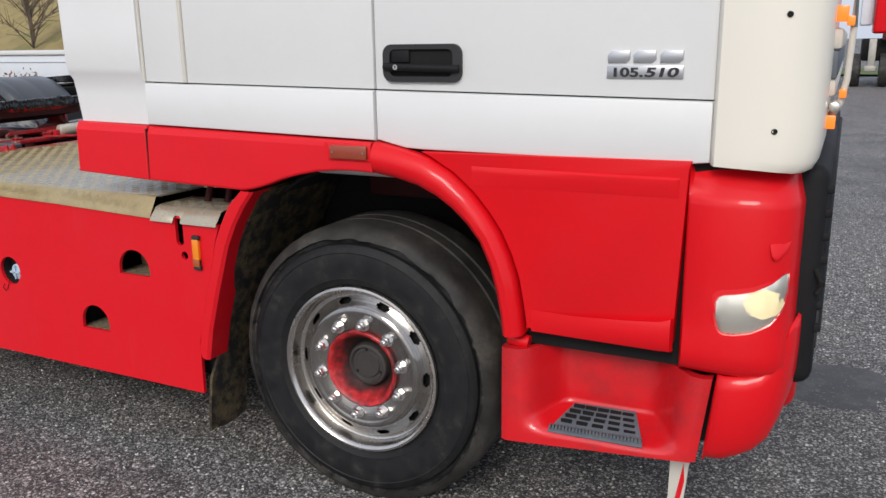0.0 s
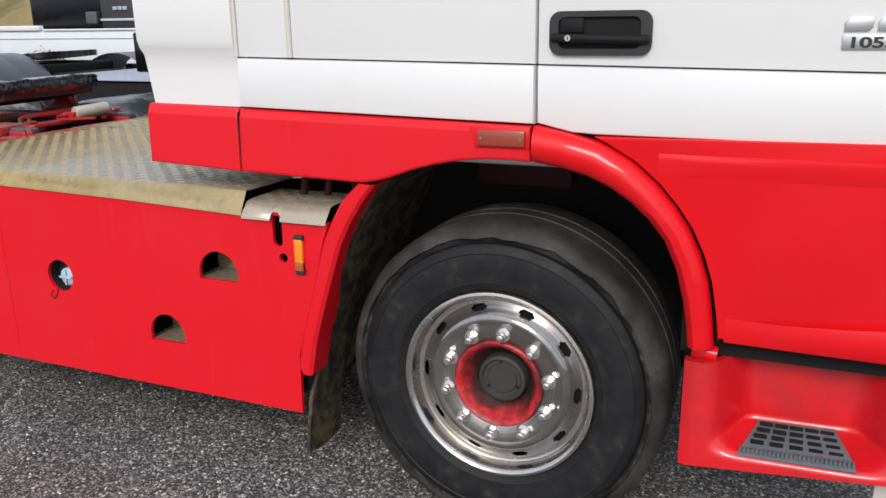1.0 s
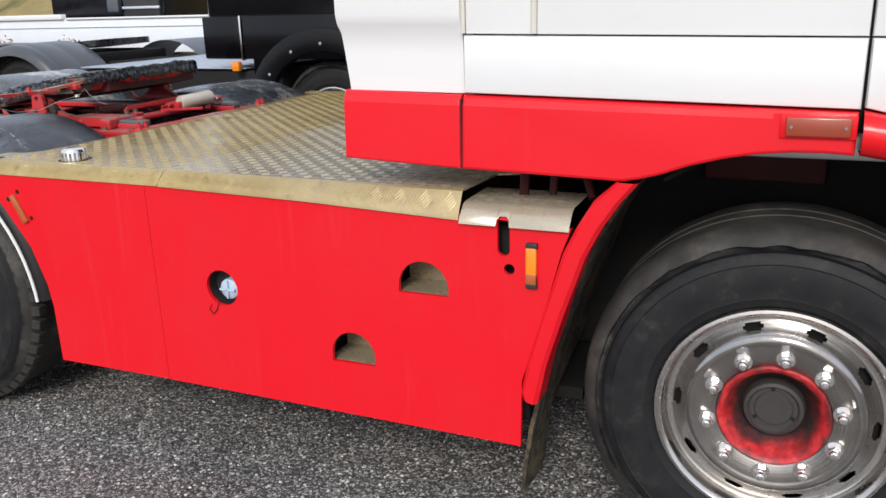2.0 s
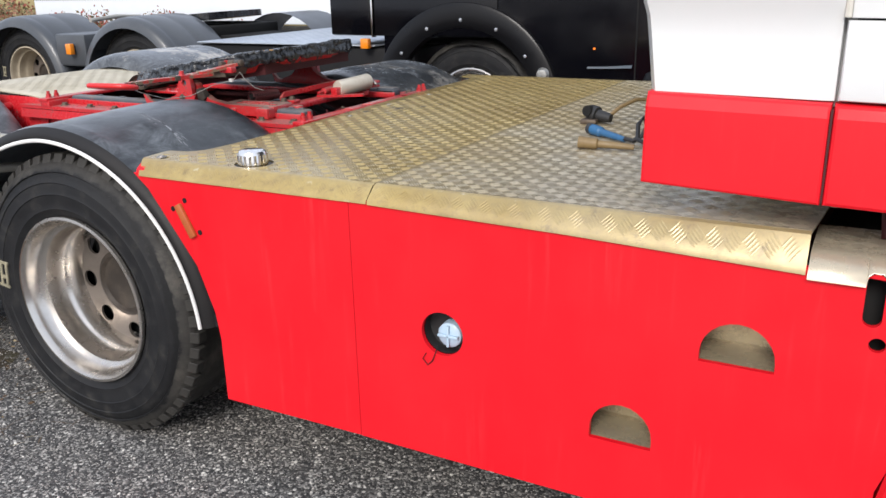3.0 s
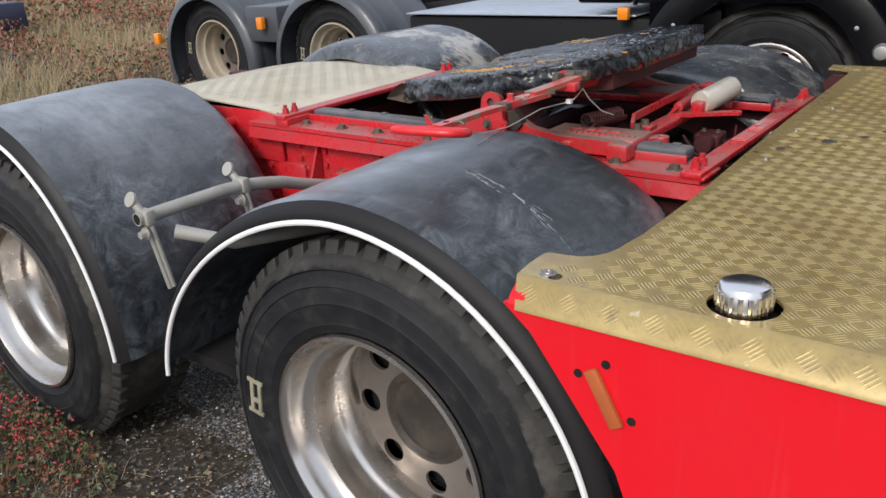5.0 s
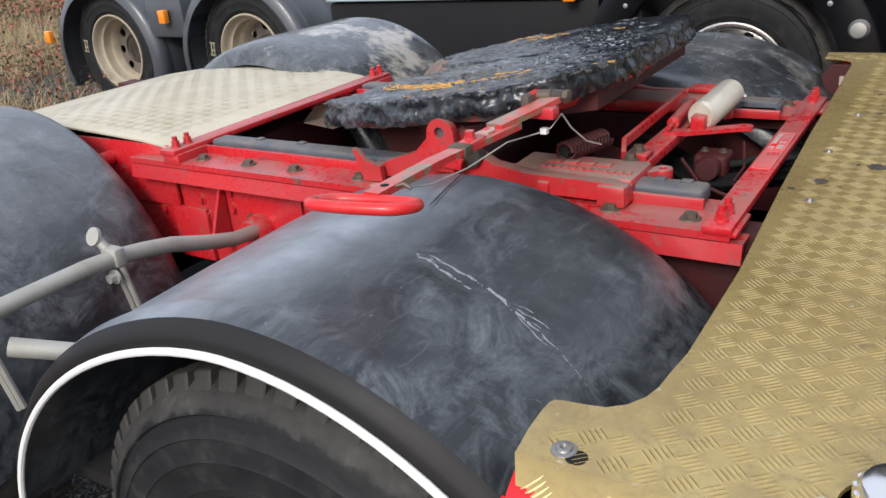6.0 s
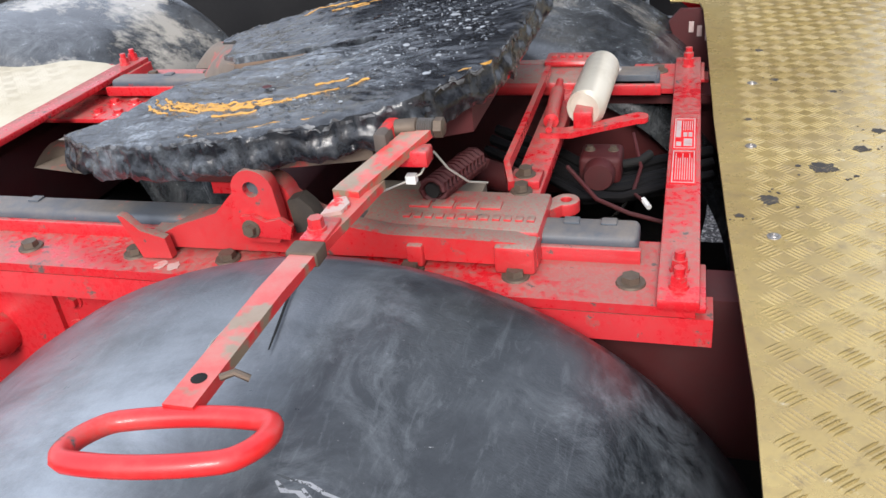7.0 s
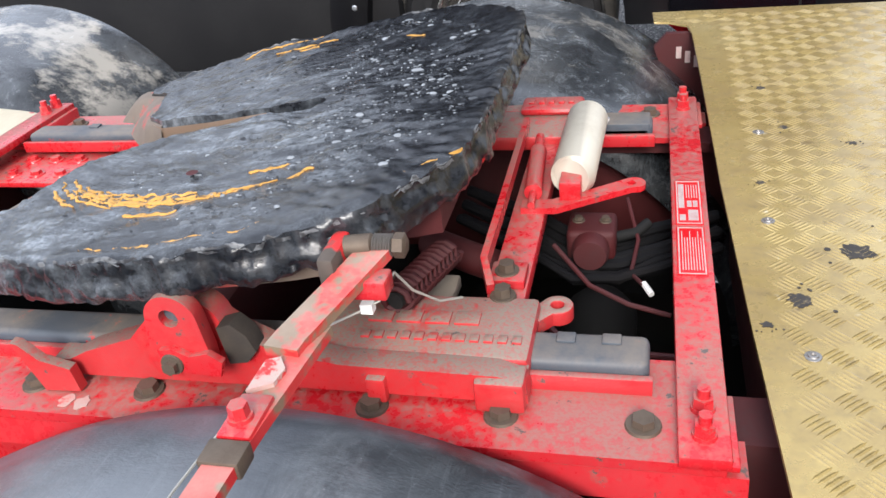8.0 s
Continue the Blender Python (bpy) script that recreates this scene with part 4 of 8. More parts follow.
# fog lamp: bezel, fluted reflector and lens on the corner's face
TOPZ = [(0.0, 0.893), (0.03, 0.905), (0.12, 0.912), (0.3, 0.917), (0.55, 0.928), (0.8, 0.952), (0.93, 0.974), (1.0, 0.976)]
LOWZ = [(0.0, 0.84), (0.03, 0.815), (0.12, 0.800), (0.3, 0.801), (0.55, 0.811), (0.8, 0.836), (0.93, 0.868), (0.98, 0.895), (1.0, 0.925)]


def lamp_rows(off, grow=0.0, n=24, m=10, flute=0.0):
    out = []
    for j in range(m + 1):
        v = j / m
        row = []
        for i in range(n + 1):
            u = i / n
            x = 1.145 - grow + (0.176 + 2 * grow) * u
            z1, z0 = np.interp(u, *zip(*TOPZ)) + grow, np.interp(u, *zip(*LOWZ)) - grow
            bow = 4 * v * (1 - v) * 0.006
            row.append((x, face_y(x) + off - bow + flute * (i % 2), z0 + (z1 - z0) * v))
        out.append(row)
    return out


part("lamp_bezel", strip(fresh(), lamp_rows(-0.001, 0.010)), GLOSSRED, truck)
bm = strip(fresh(), lamp_rows(-0.012))
bmesh.ops.solidify(bm, geom=list(bm.faces), thickness=0.002)
fog = part("fog_lamp", bm, CLEAR, truck, "clear fog lamp in the bumper corner")
fog.visible_shadow = False
part("reflector", strip(fresh(), lamp_rows(-0.006, -0.003, flute=0.0015)), REFLECTOR, fog)
rows = []
for j in range(9):
    a = math.pi * j / 8
    rows.append([(1.266 + (0.050 * s) * math.cos(b), face_y(1.266 + 0.050 * s * math.cos(b)) - 0.0110 - 0.0022 * math.cos(s * 1.5), 0.893 + 0.042 * s * math.sin(b)) for s, b in [(0.02 + k * 0.14, a * 2) for k in range(8)]])
part("lamp_bowl", strip(fresh(), rows), CREAMLAMP, fog, "cream round lamp bowl")
bm = lathe(fresh(), [(0.0, -0.006), (0.008, -0.004), (0.012, 0.004)], 20)
part("bulb", bm, OLDAMBER, fog, "", at=(1.162, -0.018, 0.868))

# front of the cab, seen at a sliver
bm = box(fresh(), (1.24, 0.13, 0.62), (1.396, 2.31, 1.25), 0.04, 3)
part("grille_panel", bm, DARKPLASTIC, truck, "black plastic lower grille")
bm = box(fresh(), (1.25, 0.34, 0.44), (1.355, 2.10, 0.72), 0.05, 3)
part("bumper_bar", bm, GLOSSRED, truck, "red front bumper")
for i in range(7):
    part("grille_slat", box(fresh(), (1.37, 0.15, 1.17 - i * 0.065), (1.408, 2.29, 1.195 - i * 0.065), 0.006), DARKPLASTIC, truck)
bm = tube(fresh(), [(1.38, 0.14, 0.965), (1.398, 0.13, 0.93), (1.388, 0.125, 0.90)], 0.008, 8)
part("tow_hook", bm, DARK, truck)
part("number_plate_edge", box(fresh(), (1.376, 0.16, 0.73), (1.40, 0.60, 0.86), 0.003), BLACKPLASTIC, truck)
bm = box(fresh(), (1.24, 0.14, 1.27), (1.352, 2.30, 2.9), 0.06, 3)
front = part("cab_front", bm, WHITE, truck, "white cab front")
for z0, z1, x1, mat, nm in ((1.545, 1.60, 1.392, SEAL, "sun_strip"), (1.47, 1.545, 1.386, GREYPAINT, "front_grille"), (1.425, 1.47, 1.386, SEAL, "front_trim")):
    part(nm, box(fresh(), (1.30, 0.15, z0), (x1, 2.25, z1), 0.012), mat, front)
bm = tube(fresh(), [(1.37, 0.2, 1.375), (1.385, 0.16, 1.385), (1.398, 0.15, 1.41), (1.408, 0.15, 1.47), (1.412, 0.15, 1.6), (1.410, 0.15, 2.0)], 0.0085, 10)
part("light_bar", bm, SEAL, truck, "cream tubular light bar")
for x, y, z, s in ((1.382, 0.14, 1.634, 0.020), (1.404, 0.135, 1.616, 0.012), (1.402, 0.14, 1.436, 0.011), (1.378, 0.13, 1.363, 0.017)):
    part("marker_lamp", box(fresh(), (x - s * 0.8, y - 0.012, z - s), (x + s * 0.8, y + 0.012, z + s), 0.003), AMBERLIT, truck, "lit amber marker lamp")
part("work_lamp", lathe(fresh(), [(0.0, -0.03), (0.012, -0.025), (0.016, 0.0), (0.012, 0.03), (0, 0.03)], 20), REFLECTOR, truck, "small clear round lamp", at=rel(1.386, 0.14, 1.403))


# ---- wheels ----
def tyre_mesh(treaded):
    bm = fresh()
    if treaded:
        prof = [(0.292, 0.05), (0.296, 0.022), (0.315, 0.006), (0.332, -0.001), (0.335, -0.004), (0.340, -0.0025), (0.362, -0.006), (0.384, -0.0075), (0.387, -0.0105), (0.392, -0.008), (0.41, -0.008), (0.424, -0.005), (0.427, -0.008), (0.432, -0.004), (0.445, 0.0), (0.458, 0.008), (0.462, 0.004), (0.482, 0.016), (0.496, 0.03), (0.503, 0.05), (0.506, 0.09), (0.506, 0.25), (0.503, 0.29), (0.47, 0.325), (0.41, 0.34), (0.33, 0.33), (0.295, 0.30)]
    else:
        prof = [(0.292, 0.05), (0.296, 0.02), (0.312, 0.004), (0.330, -0.002), (0.333, -0.005), (0.338, -0.0045), (0.36, -0.009), (0.40, -0.010), (0.418, -0.007), (0.421, -0.0095), (0.425, -0.006), (0.436, -0.002), (0.445, 0.004), (0.449, 0.017), (0.461, 0.017), (0.465, 0.003), (0.474, 0.008), (0.488, 0.018), (0.499, 0.034), (0.505, 0.055), (0.507, 0.09), (0.507, 0.13), (0.498, 0.134), (0.498, 0.142), (0.507, 0.146), (0.507, 0.20), (0.498, 0.204), (0.498, 0.212), (0.507, 0.216), (0.507, 0.29), (0.50, 0.33), (0.47, 0.36), (0.41, 0.375), (0.33, 0.37), (0.295, 0.34)]
        prof = [(r if r < 0.34 else 0.34 + (r - 0.34) * 1.055, y) for r, y in prof]
    lathe(bm, prof, 144)
    if not treaded:
        # scrubbed, uneven shoulder
        for v in bm.verts:
            rad = math.hypot(v.co.x, v.co.z)
            if rad > 0.455 and v.co.y < 0.06:
                k = noise.noise(Vector((v.co.x * 14, v.co.y * 60, v.co.z * 14))) + 0.7 * noise.noise(Vector((v.co.x * 34, v.co.y * 90, v.co.z * 34)))
                v.co.y += 0.010 * k
                v.co.x, v.co.z = v.co.x * (1 + 0.008 * k), v.co.z * (1 + 0.008 * k)
    low = -0.5165 if treaded else -0.4955
    for v in bm.verts:
        if v.co.z < low:
            v.co.z = low
    me = bpy.data.meshes.new("tyre")
    for f in bm.faces:
        f.smooth = True
    for e in bm.edges:
        e.smooth = len(e.link_faces) == 2 and e.calc_face_angle(0) < 0.6
    bm.to_mesh(me)
    bm.free()
    me.materials.append(RUBBER)
    return me


def tread_block(y0, y1):
    bm = bmesh.new()
    r = bmesh.ops.create_cube(bm, size=1, matrix=Matrix.Translation((0.504, (y0 + y1) / 2, 0)) @ Matrix.Diagonal((0.030, y1 - y0, 0.040, 1)))["verts"]
    for v in r:
        if y0 < 0.05 and v.co.y < 0.05 and v.co.x > 0.508:
            v.co.y += 0.014
    bmesh.ops.bevel(bm, geom=list(bm.edges), offset=0.0025, segments=1, affect="EDGES")
    me = bpy.data.meshes.new("tread_block")
    bm.to_mesh(me)
    bm.free()
    me.materials.append(RUBBER)
    return me


BLOCKS = (tread_block(0.024, 0.075), tread_block(0.26, 0.318))
TYRES = {True: tyre_mesh(True), False: tyre_mesh(False)}


def wheel_nut(lug=True):
    bm = lathe(fresh(), [(0.0, -0.040), (0.008, -0.039), (0.0125, -0.033), (0.013, -0.024)], 16)
    bmesh.ops.create_cone(bm, cap_ends=True, segments=6, radius1=0.0175, radius2=0.0165, depth=0.022, matrix=Matrix.Translation((0, -0.013, 0)) @ Matrix.Rotation(radians(90), 4, "X"))
    bmesh.ops.create_cone(bm, cap_ends=True, segments=20, radius1=0.023, radius2=0.023, depth=0.005, matrix=Matrix.Translation((0, 0.0, 0)) @ Matrix.Rotation(radians(90), 4, "X"))
    me = bpy.data.meshes.new("wheel_nut")
    for f in bm.faces:
        f.smooth = len(f.verts) == 4 and f.calc_area() < 3e-4
    bm.to_mesh(me)
    bm.free()
    me.materials.append(CHROME)
    return me


NUT = wheel_nut()


def front_wheel(at, parent, flip=False):
    m = Matrix.Translation(at) @ (Matrix.Rotation(math.pi, 4, "Z") if flip else Matrix.Identity(4))
    tyre = place("front_wheel", TYRES[False], RUBBER, parent, "worn front tyre on a polished rim", at=m)
    bm = lathe(fresh(), [(0.300, 0.012), (0.307, 0.002), (0.304, -0.007), (0.296, -0.009), (0.288, -0.004), (0.284, 0.006), (0.281, 0.030), (0.277, 0.040), (0.270, 0.044), (0.262, 0.043)], 96)
    part("rim", bm, RIMPOLISH, tyre, "polished metal rim")
    # spun disc with ten rounded slots
    bm = fresh()
    n, prof = 240, [(0.262, 0.043), (0.2575, 0.041), (0.252, 0.038), (0.243, 0.032), (0.2375, 0.028), (0.229, 0.019), (0.222, 0.013), (0.214, 0.009), (0.206, 0.009), (0.199, 0.0125), (0.192, 0.014), (0.145, 0.016), (0.130, 0.03)]
    rings = [[bm.verts.new((r * math.cos(2 * math.pi * i / n), y, r * math.sin(2 * math.pi * i / n))) for i in range(n)] for r, y in prof]
    for k, (a, b) in enumerate(zip(rings, rings[1:])):
        for i in range(n):
            if k in (1, 2, 3) and abs(i % 24 - 11.5) < (3.6 if k == 2 else 2.6):
                continue
            bm.faces.new((a[i], a[(i + 1) % n], b[(i + 1) % n], b[i]))
    part("wheel_disc", bm, SPUN, tyre, "spun metal disc with ten slots", at=Matrix.Rotation(radians(20), 4, "Y"))
    # black disc standing for the shade behind the slots
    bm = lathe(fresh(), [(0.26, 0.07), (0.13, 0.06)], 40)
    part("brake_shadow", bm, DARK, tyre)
    bm = lathe(fresh(), [(0.142, 0.022), (0.142, 0.012), (0.137, 0.008), (0.130, 0.011), (0.122, 0.020), (0.110, 0.045), (0.096, 0.072), (0.076, 0.088)], 64)
    for v in bm.verts:
        k = noise.noise(Vector((v.co.x * 40, v.co.y * 40, v.co.z * 40)))
        v.co.y += 0.0022 * k
        v.co.x, v.co.z = v.co.x * (1 + 0.012 * k), v.co.z * (1 + 0.012 * k)
    part("hub_flange", bm, HUBRED, tyre, "scuffed and blackened red hub flange")
    bm = lathe(fresh(), [(0.0, 0.055), (0.046, 0.056), (0.050, 0.061), (0.060, 0.061), (0.066, 0.052), (0.075, 0.055), (0.079, 0.064), (0.080, 0.090)], 48)
    hub = part("hub_cap", bm, GRIMECAP, tyre, "greasy dark hub cap")
    for i in range(3):
        a = radians(120 * i + 95)
        part("cap_screw", lathe(fresh(), [(0.0, -0.005), (0.004, -0.004), (0.006, 0.001)], 10), DARK, hub, at=(0.055 * math.cos(a), 0.061, 0.055 * math.sin(a)))
    for i in range(10):
        a = radians(36 * i + 12)
        place("wheel_nut", NUT, CHROME, tyre, at=Matrix.Translation((0.1675 * math.cos(a), 0.012, 0.1675 * math.sin(a))) @ Matrix.Rotation(0.7 * i, 4, "Y"))
    return tyre


def hub_red():
    """Red hub paint, rubbed off in places, black with grease towards the cap."""
    m, nt, b = nodes_of("hub_red_paint")
    c = nt.nodes.new("ShaderNodeTexCoord")
    flat = nt.nodes.new("ShaderNodeVectorMath")
    flat.operation = "MULTIPLY"
    flat.inputs[1].default_value = (1, 0, 1)
    nt.links.new(c.outputs["Object"], flat.inputs[0])
    ln = nt.nodes.new("ShaderNodeVectorMath")
    ln.operation = "LENGTH"
    nt.links.new(flat.outputs[0], ln.inputs[0])
    wob = nt.nodes.new("ShaderNodeMath")
    wob.operation = "MULTIPLY_ADD"
    wob.inputs[1].default_value = 0.09
    nt.links.new(noise_tex(nt, 13, 6, 0.65), wob.inputs[0])
    nt.links.new(ln.outputs["Value"], wob.inputs[2])
    col = ramp(nt, noise_tex(nt, 22, 6, 0.7), [(0.3, (0.16, 0.008, 0.010)), (0.5, (0.52, 0.014, 0.018)), (0.7, (0.60, 0.06, 0.06))])
    col = mixed(nt, ramp(nt, wob.outputs[0], [(0.135, (1,) * 3), (0.152, (0.8,) * 3), (0.172, (0, 0, 0))]), col, (0.022, 0.017, 0.016))
    col = mixed(nt, ramp(nt, wob.outputs[0], [(0.178, (0, 0, 0)), (0.190, (0.8,) * 3)]), col, (0.03, 0.018, 0.016))
    nt.links.new(col, b.inputs["Base Color"])
    b.inputs["Roughness"].default_value = 0.45
    bump(nt, b, noise_tex(nt, 60, 4, 0.6), 0.3, 0.002)
    return m


def spun_alloy():
    """Aluminium turned on a lathe: fine rings, dull in patches."""
    m, nt, b = nodes_of("spun_alloy")
    c = nt.nodes.new("ShaderNodeTexCoord")
    flat = nt.nodes.new("ShaderNodeVectorMath")
    flat.operation = "MULTIPLY"
    flat.inputs[1].default_value = (1, 0, 1)
    nt.links.new(c.outputs["Object"], flat.inputs[0])
    ln = nt.nodes.new("ShaderNodeVectorMath")
    ln.operation = "LENGTH"
    nt.links.new(flat.outputs[0], ln.inputs[0])
    rings = add(nt, "ShaderNodeTexNoise", Scale=160.0, Detail=3.0)
    rings.noise_dimensions = "1D"
    nt.links.new(ln.outputs["Value"], rings.inputs["W"])
    big = noise_tex(nt, 9, 6, 0.65)
    col = ramp(nt, big, [(0.3, (0.30, 0.285, 0.27)), (0.55, (0.42, 0.40, 0.375)), (0.8, (0.27, 0.24, 0.21))])
    col = mixed(nt, ramp(nt, rings.outputs[0], [(0.4, (0, 0, 0)), (0.7, (0.5,) * 3)]), col, (0.22, 0.205, 0.19))
    nt.links.new(col, b.inputs["Base Color"])
    b.inputs["Metallic"].default_value = 0.95
    # polished on the outer ridge, dull round the nuts
    nt.links.new(ramp(nt, ln.outputs["Value"], [(0.185, (0.26,) * 3), (0.205, (0.10,) * 3), (0.225, (0.10,) * 3), (0.245, (0.2,) * 3)]), b.inputs["Roughness"])
    bump(nt, b, rings.outputs[0], 0.05, 0.001)
    return m


HUBRED, SPUN = hub_red(), spun_alloy()
RIMPOLISH = paint("polished_rim", (0.62, 0.595, 0.56), 0.15, (0.36, 0.32, 0.27), 0.45, 0.0, metal=1.0, scale=7, wave=0.01)
TYREMARK = paint("worn_pale_marking", (0.30, 0.27, 0.18), 0.7, (0.05, 0.05, 0.045), 0.9, 0.0, scale=25)
GRIMECAP = paint("dusty_cap", (0.040, 0.037, 0.034), 0.5, (0.012, 0.011, 0.010), 0.6, 0.0, scale=18)
DUSTDISC = paint("dusty_wheel_disc", (0.22, 0.19, 0.165), 0.34, (0.08, 0.06, 0.045), 0.8, 0.0, metal=0.6, scale=8)
RIMSTEEL = paint("weathered_rim", (0.60, 0.565, 0.52), 0.15, (0.26, 0.20, 0.15), 0.55, 0.0, metal=0.95, scale=6, wave=0.01)


def drive_wheel(at, parent, flip=False, detail=True, metal=None):
    m = Matrix.Translation(at) @ (Matrix.Rotation(math.pi, 4, "Z") if flip else Matrix.Identity(4))
    tyre = place("rear_wheel", TYRES[True], RUBBER, parent, "block-treaded rear tyre on a deep dished rim", at=m)
    bm = lathe(fresh(), [(0.300, 0.016), (0.308, 0.006), (0.306, -0.004), (0.296, -0.006), (0.290, 0.004), (0.284, 0.02), (0.280, 0.05), (0.268, 0.062), (0.258, 0.068), (0.252, 0.10), (0.250, 0.13), (0.243, 0.142), (0.236, 0.15), (0.232, 0.19), (0.228, 0.205)], 72)
    part("rim", bm, metal or RIMSTEEL, tyre, "dirty cream steel rim" if metal else "weathered deep metal rim")
    for i in range(54):
        for k in (0, 1) if detail else (0,):
            a = 2 * math.pi * (i + 0.5 * k) / 54
            if math.sin(-a) > -0.985:
                place("tread_block", BLOCKS[k], RUBBER, tyre, at=Matrix.Rotation(a, 4, "Y"))
    bm = panel(fresh(), circle(0, 0, 0.232, 64), "y", 0.205, 0.215, [circle(0.19 * math.cos(radians(a)), 0.19 * math.sin(radians(a)), 0.033, 20) for a in [4 + 45 * k for k in range(8)]] + [circle(0, 0, 0.12, 32)])
    part("wheel_disc", bm, DUSTDISC, tyre, "rusty brown disc with eight round holes")
    part("drum", lathe(fresh(), [(0.23, 0.25), (0.0, 0.25)], 40), DARK, tyre)
    bm = lathe(fresh(), [(0.128, 0.214), (0.126, 0.196), (0.11, 0.188), (0.10, 0.20), (0.0, 0.196)], 40)
    part("axle_hub", bm, RUSTDISC, tyre, "grimy rusty axle hub")
    bm = box(fresh(), (-0.395, -0.0125, -0.032), (-0.386, -0.006, 0.032), 0.001)
    box(bm, (-0.374, -0.0125, -0.032), (-0.366, -0.006, 0.032), 0.001)
    for z in (-0.034, 0.034):
        box(bm, (-0.402, -0.0125, z - 0.004), (-0.362, -0.006, z + 0.004), 0.001)
    box(bm, (-0.388, -0.0125, -0.012), (-0.372, -0.006, -0.002), 0.001)
    part("tyre_mark", bm, TYREMARK, tyre, "worn pale mark on the sidewall", at=Matrix.Rotation(radians(7), 4, "Y") @ Matrix.Translation((0.13, 0, 0)) @ Matrix.Diagonal((1.35, 1, 1.35, 1)))
    return tyre


front_wheel(rel(-0.037, 0.05, 0.465), truck)
front_wheel(rel(-0.037, W - 0.05, 0.465), truck, True)
REAR1, REAR2 = -3.2, -4.83
for x in (REAR1, REAR2):
    drive_wheel(rel(x, 0.03, HUB), truck)
    drive_wheel(rel(x, W - 0.03, HUB), truck, True, False)
for x in (-0.037, REAR1, REAR2):
    part("axle", tube(fresh(), [(x, 0.3, HUB), (x, W - 0.3, HUB)], 0.07, 12), DARK, truck)

# ---- side skirt with its holes ----
arcdoor = lambda x0, x1, z0, z1: [(x0, z0), (x1, z0)] + [((x0 + x1) / 2 + (x1 - x0) / 2 * math.cos(radians(a)), z1 - (x1 - x0) / 2 + (x1 - x0) / 2 * math.sin(radians(a))) for a in range(0, 181, 15)]
skirt_outline = [(-2.0095, 0.283), (-0.712, 0.276), (-0.708, 0.489), (-0.66, 0.65), (-0.597, 0.884), (-0.572, 0.95), (-0.90, 0.968), (-1.4, 0.984), (-2.0095, 0.992)]
oblong = circle(-0.761, 0.952, 0.018, 12, 0, 180) + circle(-0.761, 0.876, 0.018, 12, 180, 360)
holes = [circle(-1.737, 0.655, 0.061, 32), arcdoor(-1.088, -0.929, 0.716, 0.818), arcdoor(-1.332, -1.180, 0.458, 0.562), oblong, circle(-0.745, 0.821, 0.016, 16)]
bm = panel(fresh(), skirt_outline, "y", 0.012, -0.002, holes)
skirt = part("side_fairing", bm, RED, truck, "flat bright red side fairing with cut-out holes")
rear_edge = [(-2.516, 0.281), (-2.516, 0.49), (-2.528, 0.576), (-2.58, 0.72), (-2.668, 0.841), (-2.745, 0.946), (-2.80, 0.992)]
bm = panel(fresh(), [(-2.011, 0.284)] + rear_edge[:1] + rear_edge[1:] + [(-2.011, 0.992)], "y", 0.012, -0.002)
part("side_fairing", bm, RED, truck, "flat bright red side fairing")
bm = strip(fresh(), [[(x, -0.002, 0.99), (x, 0.004, 1.004), (x, 0.026, DZ - 0.010), (x, 0.052, DZ - 0.008)] for x in (-2.790, -2.78, -2.76)])
bmesh.ops.solidify(bm, geom=list(bm.faces), thickness=0.003)
part("fairing_corner", bm, RED, truck, "red corner of the fairing under the deck's edge")
far = panel(fresh(), [(-0.6, 0.28), (-2.516, 0.281)] + rear_edge[1:] + [(-0.6, 0.97)], "y", W - 0.012, W + 0.002)
part("side_fairing", far, RED, truck, "flat red side fairing")
for x0, x1, z in ((-1.12, -0.90, 0.714), (-1.36, -1.15, 0.456)):
    bm = panel(fresh(), [(0.012, z - 0.012), (0.152, z - 0.012), (0.152, z + 0.13), (0.142, z + 0.13), (0.142, z), (0.012, z)], "x", x0, x1)
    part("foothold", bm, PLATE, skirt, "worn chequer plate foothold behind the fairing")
part("tank_body", box(fresh(), (-2.45, 0.10, 0.32), (-1.42, 0.62, 0.97), 0.05, 3), DARK, truck)
part("side_locker", box(fresh(), (-0.88, 0.06, 0.32), (-0.70, 0.60, 0.95), 0.02), DARK, truck)
part("tank_ring", lathe(fresh(), [(0.06, 0.014), (0.062, 0.05), (0.0, 0.06)], 32), BLACKPLASTIC, skirt, at=(-1.737, 0, 0.655))
bm = lathe(fresh(), [(0.0, 0.016), (0.028, 0.017), (0.034, 0.022), (0.036, 0.05)], 28)
box(bm, (-0.03, 0.008, -0.004), (0.03, 0.017, 0.004), 0.002)
box(bm, (-0.004, 0.008, -0.03), (0.004, 0.017, 0.03), 0.002)
part("filler_knob", bm, PALEBLUE, skirt, "pale blue filler knob", at=(-1.727, 0.0, 0.645))
bm = tube(fresh(), [(-1.75, 0.0, 0.62), (-1.765, -0.006, 0.575), (-1.78, -0.006, 0.56), (-1.795, -0.005, 0.575), (-1.785, -0.004, 0.592)], 0.0015, 6)
part("wire_loop", bm, DARK, skirt)
